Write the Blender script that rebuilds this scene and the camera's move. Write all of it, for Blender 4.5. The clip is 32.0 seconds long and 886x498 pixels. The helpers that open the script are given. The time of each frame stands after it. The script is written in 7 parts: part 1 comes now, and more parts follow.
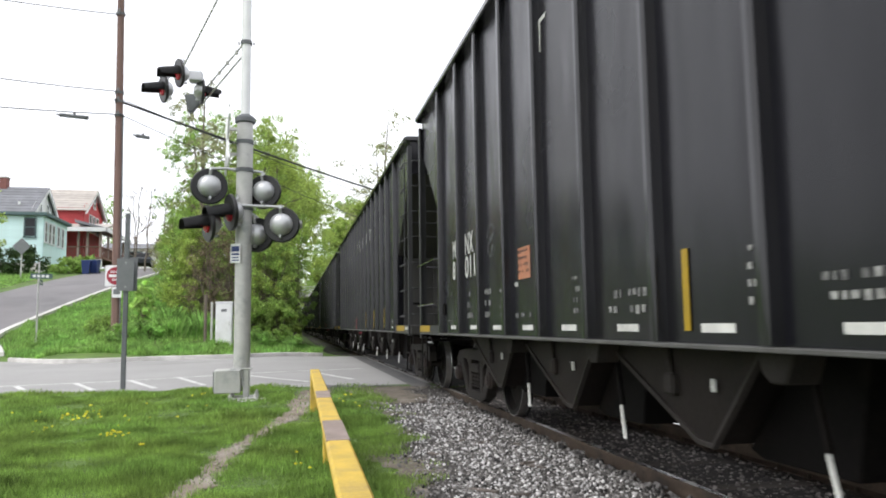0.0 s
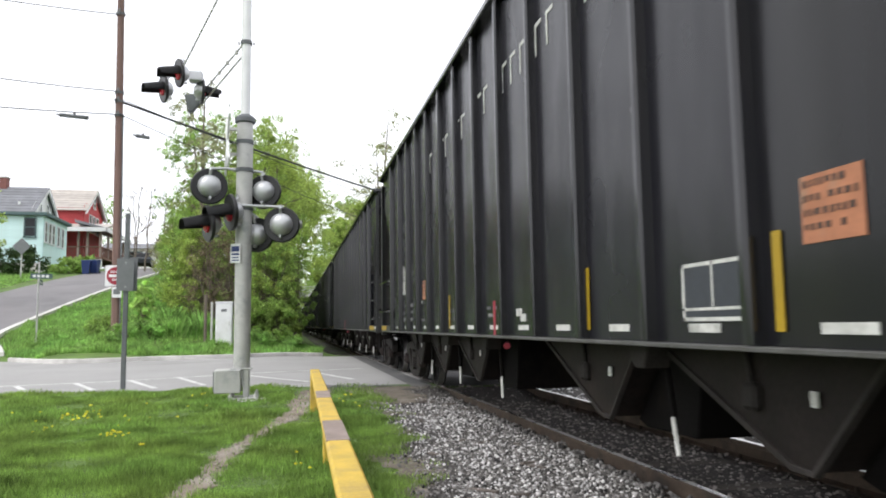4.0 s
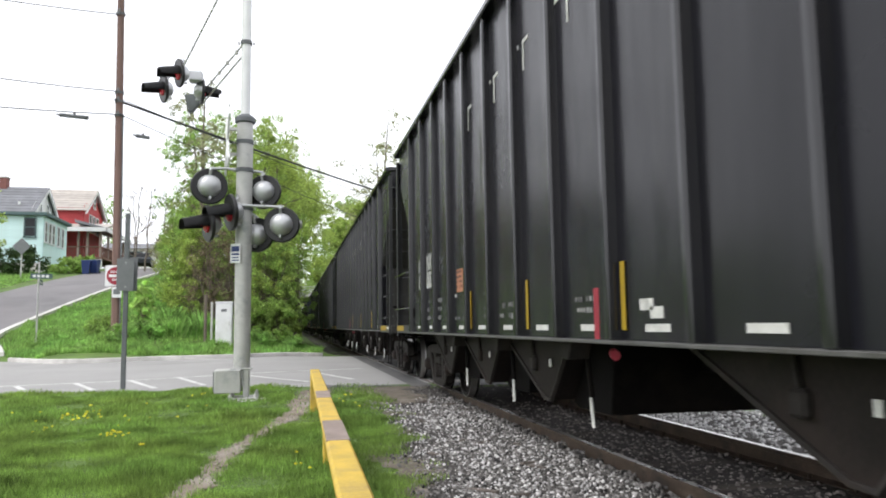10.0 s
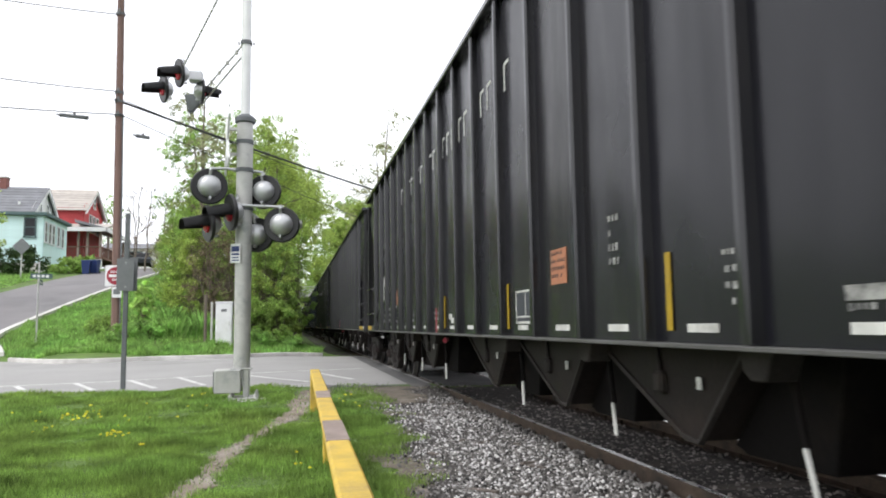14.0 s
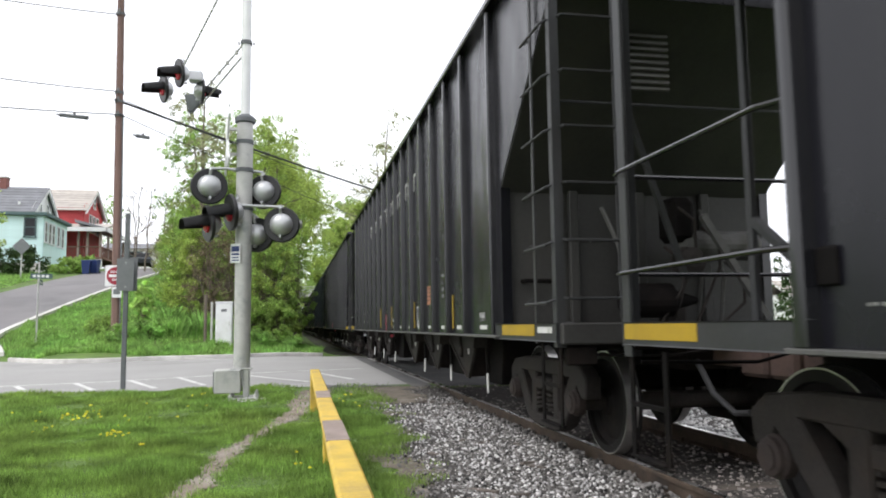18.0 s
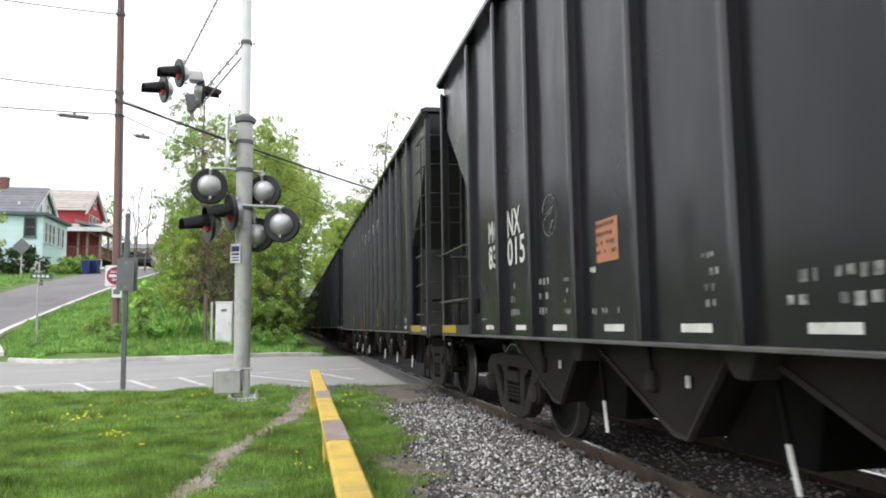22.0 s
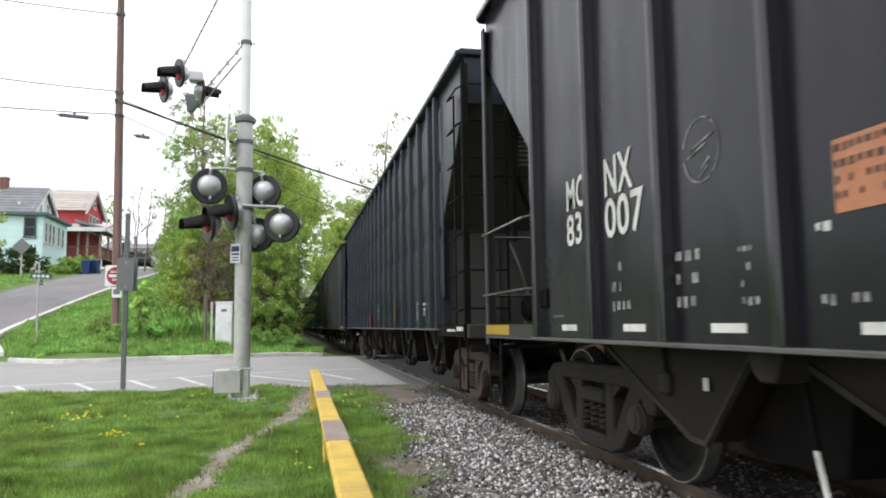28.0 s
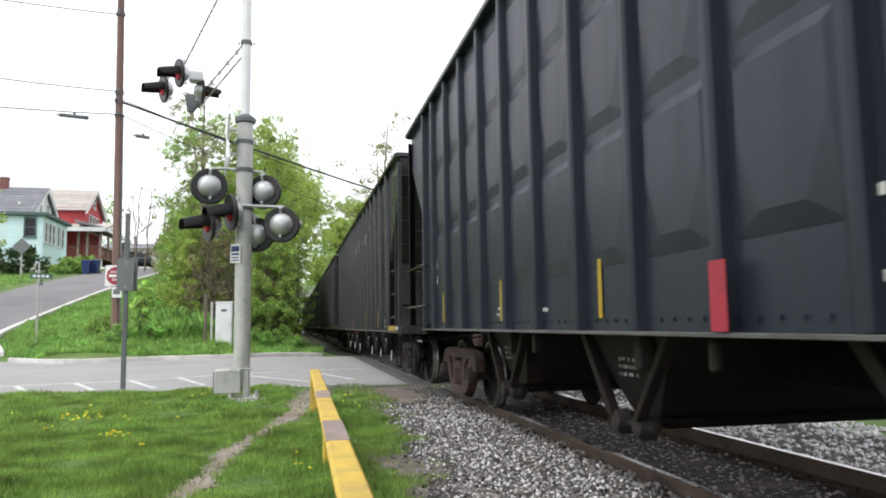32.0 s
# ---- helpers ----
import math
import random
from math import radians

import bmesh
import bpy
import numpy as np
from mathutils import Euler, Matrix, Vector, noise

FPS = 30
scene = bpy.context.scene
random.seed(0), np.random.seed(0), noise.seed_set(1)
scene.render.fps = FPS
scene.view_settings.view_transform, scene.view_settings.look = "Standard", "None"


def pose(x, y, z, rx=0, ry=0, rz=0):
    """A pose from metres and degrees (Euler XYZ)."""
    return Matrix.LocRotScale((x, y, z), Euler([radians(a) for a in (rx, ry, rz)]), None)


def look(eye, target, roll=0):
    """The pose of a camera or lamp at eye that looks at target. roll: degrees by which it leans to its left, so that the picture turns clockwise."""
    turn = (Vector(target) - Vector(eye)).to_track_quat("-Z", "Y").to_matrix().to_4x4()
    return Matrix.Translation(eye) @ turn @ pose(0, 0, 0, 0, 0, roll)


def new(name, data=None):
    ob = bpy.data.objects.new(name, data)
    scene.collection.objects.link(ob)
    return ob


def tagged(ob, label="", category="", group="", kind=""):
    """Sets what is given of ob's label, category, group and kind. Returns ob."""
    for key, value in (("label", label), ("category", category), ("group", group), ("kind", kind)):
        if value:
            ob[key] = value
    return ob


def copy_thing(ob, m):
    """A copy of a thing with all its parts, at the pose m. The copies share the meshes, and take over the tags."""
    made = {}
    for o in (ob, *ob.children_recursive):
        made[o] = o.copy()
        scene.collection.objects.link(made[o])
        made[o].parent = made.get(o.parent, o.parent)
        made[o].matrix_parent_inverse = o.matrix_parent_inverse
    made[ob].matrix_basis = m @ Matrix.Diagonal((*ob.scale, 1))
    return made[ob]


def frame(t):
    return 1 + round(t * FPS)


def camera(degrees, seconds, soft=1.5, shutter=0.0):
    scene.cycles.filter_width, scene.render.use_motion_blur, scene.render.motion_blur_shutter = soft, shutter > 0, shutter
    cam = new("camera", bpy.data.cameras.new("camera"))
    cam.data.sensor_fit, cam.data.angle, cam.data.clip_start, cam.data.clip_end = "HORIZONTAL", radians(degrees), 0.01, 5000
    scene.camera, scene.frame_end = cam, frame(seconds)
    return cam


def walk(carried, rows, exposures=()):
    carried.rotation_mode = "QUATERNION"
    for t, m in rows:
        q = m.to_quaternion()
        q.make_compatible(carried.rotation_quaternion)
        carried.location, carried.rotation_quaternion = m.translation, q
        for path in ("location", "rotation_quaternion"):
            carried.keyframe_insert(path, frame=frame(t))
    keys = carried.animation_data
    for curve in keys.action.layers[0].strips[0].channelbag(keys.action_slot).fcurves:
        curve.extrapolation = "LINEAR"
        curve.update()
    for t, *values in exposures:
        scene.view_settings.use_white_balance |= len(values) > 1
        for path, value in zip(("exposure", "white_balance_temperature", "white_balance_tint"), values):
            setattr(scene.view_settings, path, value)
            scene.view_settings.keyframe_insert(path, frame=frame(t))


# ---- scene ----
# The track runs along +y, rail heads at z = 0; the camera stands beside it and does not move.
EYE = (0.0, 0.0, 1.168)
YAW, PITCH, ROLL = 11.56, 5.84, -0.73
TRACK = 3.61            # x of the track's middle
SPEED = 3.95            # metres a second, towards the camera
PITCH_CAR = 21.45       # coupled length of a car
SECONDS = 32.0

cam = camera(61.7, SECONDS, soft=1.9, shutter=0.22)
_aim = (math.sin(radians(YAW)) * math.cos(radians(PITCH)), math.cos(radians(YAW)) * math.cos(radians(PITCH)), math.sin(radians(PITCH)))
_pose = look(EYE, Vector(EYE) + Vector(_aim), ROLL)
walk(cam, [(0.0, _pose), (SECONDS, _pose)], exposures=[(0.0, 0.0), (SECONDS, 0.0)])

# ---- overcast daylight ----
SUN_EL, SUN_AZ = 52.0, 235.0   # degrees; azimuth clockwise from +y
world = bpy.data.worlds.new("overcast_sky")
scene.world = world
world.use_nodes = True
wn = world.node_tree
wn.nodes.clear()
w_out = wn.nodes.new("ShaderNodeOutputWorld")
w_add = wn.nodes.new("ShaderNodeAddShader")
w_sky = wn.nodes.new("ShaderNodeTexSky")
w_sky.sky_type, w_sky.sun_disc = "NISHITA", False
w_sky.sun_elevation, w_sky.sun_rotation = radians(SUN_EL), radians(SUN_AZ)
w_sky.dust_density, w_sky.air_density = 4.0, 1.0
w_hsv = wn.nodes.new("ShaderNodeHueSaturation")
w_hsv.inputs["Saturation"].default_value = 0.35
w_b1 = wn.nodes.new("ShaderNodeBackground")
w_b1.inputs["Strength"].default_value = 0.05
w_b2 = wn.nodes.new("ShaderNodeBackground")
w_b2.inputs["Color"].default_value = (0.962, 0.972, 1.03, 1)
w_b2.inputs["Strength"].default_value = 1.42
wn.links.new(w_sky.outputs[0], w_hsv.inputs["Color"])
wn.links.new(w_hsv.outputs[0], w_b1.inputs["Color"])
wn.links.new(w_b1.outputs[0], w_add.inputs[0])
wn.links.new(w_b2.outputs[0], w_add.inputs[1])
wn.links.new(w_add.outputs[0], w_out.inputs["Surface"])

sun = new("sun", bpy.data.lights.new("sun", "SUN"))
sun.data.energy, sun.data.angle, sun.data.color = 1.2, radians(18), (1.0, 0.97, 0.93)
_az, _el = radians(SUN_AZ), radians(SUN_EL)
_d = Vector((math.sin(_az) * math.cos(_el), math.cos(_az) * math.cos(_el), math.sin(_el)))
sun.matrix_world = look(_d * 100, (0, 0, 0))


# ---- materials ----
def material(name, color, rough=0.8, metal=0.0, var=0.25, scale=6.0, fine=60.0, bump=0.15, second=None, spots=0.0,
             per_piece=0.0, island=0.0, spec=0.5, streak=0.0, coat=0.0, depth=0.01, stretch=(1, 1, 1), warp=0.0):
    """A surface with variation at two scales, stains towards `second`, grain relief, and a shade of its own per piece."""
    m = bpy.data.materials.new(name)
    m.use_nodes = True
    nt = m.node_tree
    nt.nodes.clear()
    N, L = nt.nodes.new, nt.links.new
    out, bs = N("ShaderNodeOutputMaterial"), N("ShaderNodeBsdfPrincipled")
    L(bs.outputs[0], out.inputs[0])
    tc, mp = N("ShaderNodeTexCoord"), N("ShaderNodeMapping")
    mp.inputs["Scale"].default_value = stretch
    L(tc.outputs["Object"], mp.inputs["Vector"])
    big, small = N("ShaderNodeTexNoise"), N("ShaderNodeTexNoise")
    for n, s, d in ((big, scale, 5), (small, fine, 3)):
        n.inputs["Scale"].default_value, n.inputs["Detail"].default_value = s, d
        L(mp.outputs[0], n.inputs["Vector"])
    c = [max(0.0, v) for v in color]
    r1 = N("ShaderNodeValToRGB")
    r1.color_ramp.elements[0].position, r1.color_ramp.elements[1].position = 0.3, 0.7
    r1.color_ramp.elements[0].color = (*[v * (1 - var) for v in c], 1)
    r1.color_ramp.elements[1].color = (*[min(1, v * (1 + var)) for v in c], 1)
    L(big.outputs["Fac"], r1.inputs[0])
    mx = N("ShaderNodeMix")
    mx.data_type, mx.blend_type = "RGBA", "MULTIPLY"
    mx.inputs["Factor"].default_value = min(1.0, var * 1.6)
    r2 = N("ShaderNodeValToRGB")
    r2.color_ramp.elements[0].position, r2.color_ramp.elements[1].position = 0.3, 0.65
    r2.color_ramp.elements[0].color = (0.55, 0.55, 0.55, 1)
    L(small.outputs["Fac"], r2.inputs[0])
    L(r1.outputs[0], mx.inputs[6])
    L(r2.outputs[0], mx.inputs[7])
    col = mx.outputs[2]
    if second:
        st = N("ShaderNodeTexNoise")
        st.inputs["Scale"].default_value, st.inputs["Detail"].default_value, st.inputs["Roughness"].default_value = scale * 0.6, 7, 0.65
        sm = N("ShaderNodeMapping")
        sm.inputs["Scale"].default_value = (1, 1, 1 - 0.93 * streak) if streak else (1, 1, 1)
        sm.inputs["Location"].default_value = (3.1, 7.7, 1.3)
        L(mp.outputs[0], sm.inputs["Vector"])
        L(sm.outputs[0], st.inputs["Vector"])
        rr = N("ShaderNodeValToRGB")
        rr.color_ramp.elements[0].position = 0.62 - 0.3 * spots
        rr.color_ramp.elements[1].position = 0.78 - 0.22 * spots
        L(st.outputs["Fac"], rr.inputs[0])
        m2 = N("ShaderNodeMix")
        m2.data_type = "RGBA"
        L(rr.outputs[0], m2.inputs["Factor"])
        L(col, m2.inputs[6])
        m2.inputs[7].default_value = (*second, 1)
        col = m2.outputs[2]
    if per_piece or island:
        info = N("ShaderNodeObjectInfo") if per_piece else N("ShaderNodeNewGeometry")
        src = info.outputs["Random"] if per_piece else info.outputs["Random Per Island"]
        amt = per_piece or island
        mr = N("ShaderNodeMapRange")
        mr.inputs["To Min"].default_value, mr.inputs["To Max"].default_value = 1 - amt, 1 + amt
        L(src, mr.inputs["Value"])
        hs = N("ShaderNodeHueSaturation")
        L(mr.outputs[0], hs.inputs["Value"])
        L(col, hs.inputs["Color"])
        col = hs.outputs[0]
    L(col, bs.inputs["Base Color"])
    rm = N("ShaderNodeMapRange")
    rm.inputs["To Min"].default_value, rm.inputs["To Max"].default_value = max(0.03, rough - 0.1), min(1, rough + 0.1)
    L(big.outputs["Fac"], rm.inputs["Value"])
    L(rm.outputs[0], bs.inputs["Roughness"])
    bs.inputs["Metallic"].default_value = metal
    bs.inputs["Specular IOR Level"].default_value = spec
    bs.inputs["Coat Weight"].default_value = coat
    bs.inputs["Coat Roughness"].default_value = 0.25
    if bump:
        bp = N("ShaderNodeBump")
        bp.inputs["Strength"].default_value, bp.inputs["Distance"].default_value = bump, depth
        L(small.outputs["Fac"], bp.inputs["Height"])
        L(bp.outputs[0], bs.inputs["Normal"])
        if warp:
            wv, wm, wb = N("ShaderNodeTexNoise"), N("ShaderNodeMapping"), N("ShaderNodeBump")
            wm.inputs["Scale"].default_value = (1.0, 1.9, 0.55)
            wv.inputs["Scale"].default_value, wv.inputs["Detail"].default_value = 1.0, 1.5
            wb.inputs["Strength"].default_value, wb.inputs["Distance"].default_value = warp, 0.06
            L(tc.outputs["Object"], wm.inputs["Vector"])
            L(wm.outputs[0], wv.inputs["Vector"])
            L(wv.outputs["Fac"], wb.inputs["Height"])
            L(wb.outputs[0], bp.inputs["Normal"])
    return m


def leafy(name, color, island=0.35, trans=0.35):
    """Thin leaves or blades that let some light through; every leaf has its own shade."""
    m = bpy.data.materials.new(name)
    m.use_nodes = True
    nt = m.node_tree
    nt.nodes.clear()
    N, L = nt.nodes.new, nt.links.new
    out, d, t, mix = N("ShaderNodeOutputMaterial"), N("ShaderNodeBsdfPrincipled"), N("ShaderNodeBsdfTranslucent"), N("ShaderNodeMixShader")
    d.inputs["Roughness"].default_value = 0.6
    d.inputs["Specular IOR Level"].default_value = 0.25
    geo, mr, hs = N("ShaderNodeNewGeometry"), N("ShaderNodeMapRange"), N("ShaderNodeHueSaturation")
    mr.inputs["To Min"].default_value, mr.inputs["To Max"].default_value = 1 - island, 1 + island
    L(geo.outputs["Random Per Island"], mr.inputs["Value"])
    pv, pr, pm = N("ShaderNodeTexNoise"), N("ShaderNodeMapRange"), N("ShaderNodeMath")
    pv.inputs["Scale"].default_value, pv.inputs["Detail"].default_value = 2.2, 3
    pr.inputs["From Min"].default_value, pr.inputs["From Max"].default_value = 0.3, 0.7
    pr.inputs["To Min"].default_value, pr.inputs["To Max"].default_value = 0.52, 1.45
    pm.operation = "MULTIPLY"
    L(pv.outputs["Fac"], pr.inputs["Value"])
    L(mr.outputs[0], pm.inputs[0])
    L(pr.outputs[0], pm.inputs[1])
    L(pm.outputs[0], hs.inputs["Value"])
    tc, nz, mh = N("ShaderNodeTexCoord"), N("ShaderNodeTexNoise"), N("ShaderNodeMapRange")
    nz.inputs["Scale"].default_value = 0.55
    L(tc.outputs["Object"], nz.inputs["Vector"])
    L(tc.outputs["Object"], pv.inputs["Vector"])
    mh.inputs["To Min"].default_value, mh.inputs["To Max"].default_value = 0.477, 0.532
    L(nz.outputs["Fac"], mh.inputs["Value"])
    L(mh.outputs[0], hs.inputs["Hue"])
    hs.inputs["Color"].default_value = (*color, 1)
    L(hs.outputs[0], d.inputs["Base Color"])
    L(hs.outputs[0], t.inputs["Color"])
    mix.inputs[0].default_value = trans
    L(d.outputs[0], mix.inputs[1])
    L(t.outputs[0], mix.inputs[2])
    L(mix.outputs[0], out.inputs[0])
    return m


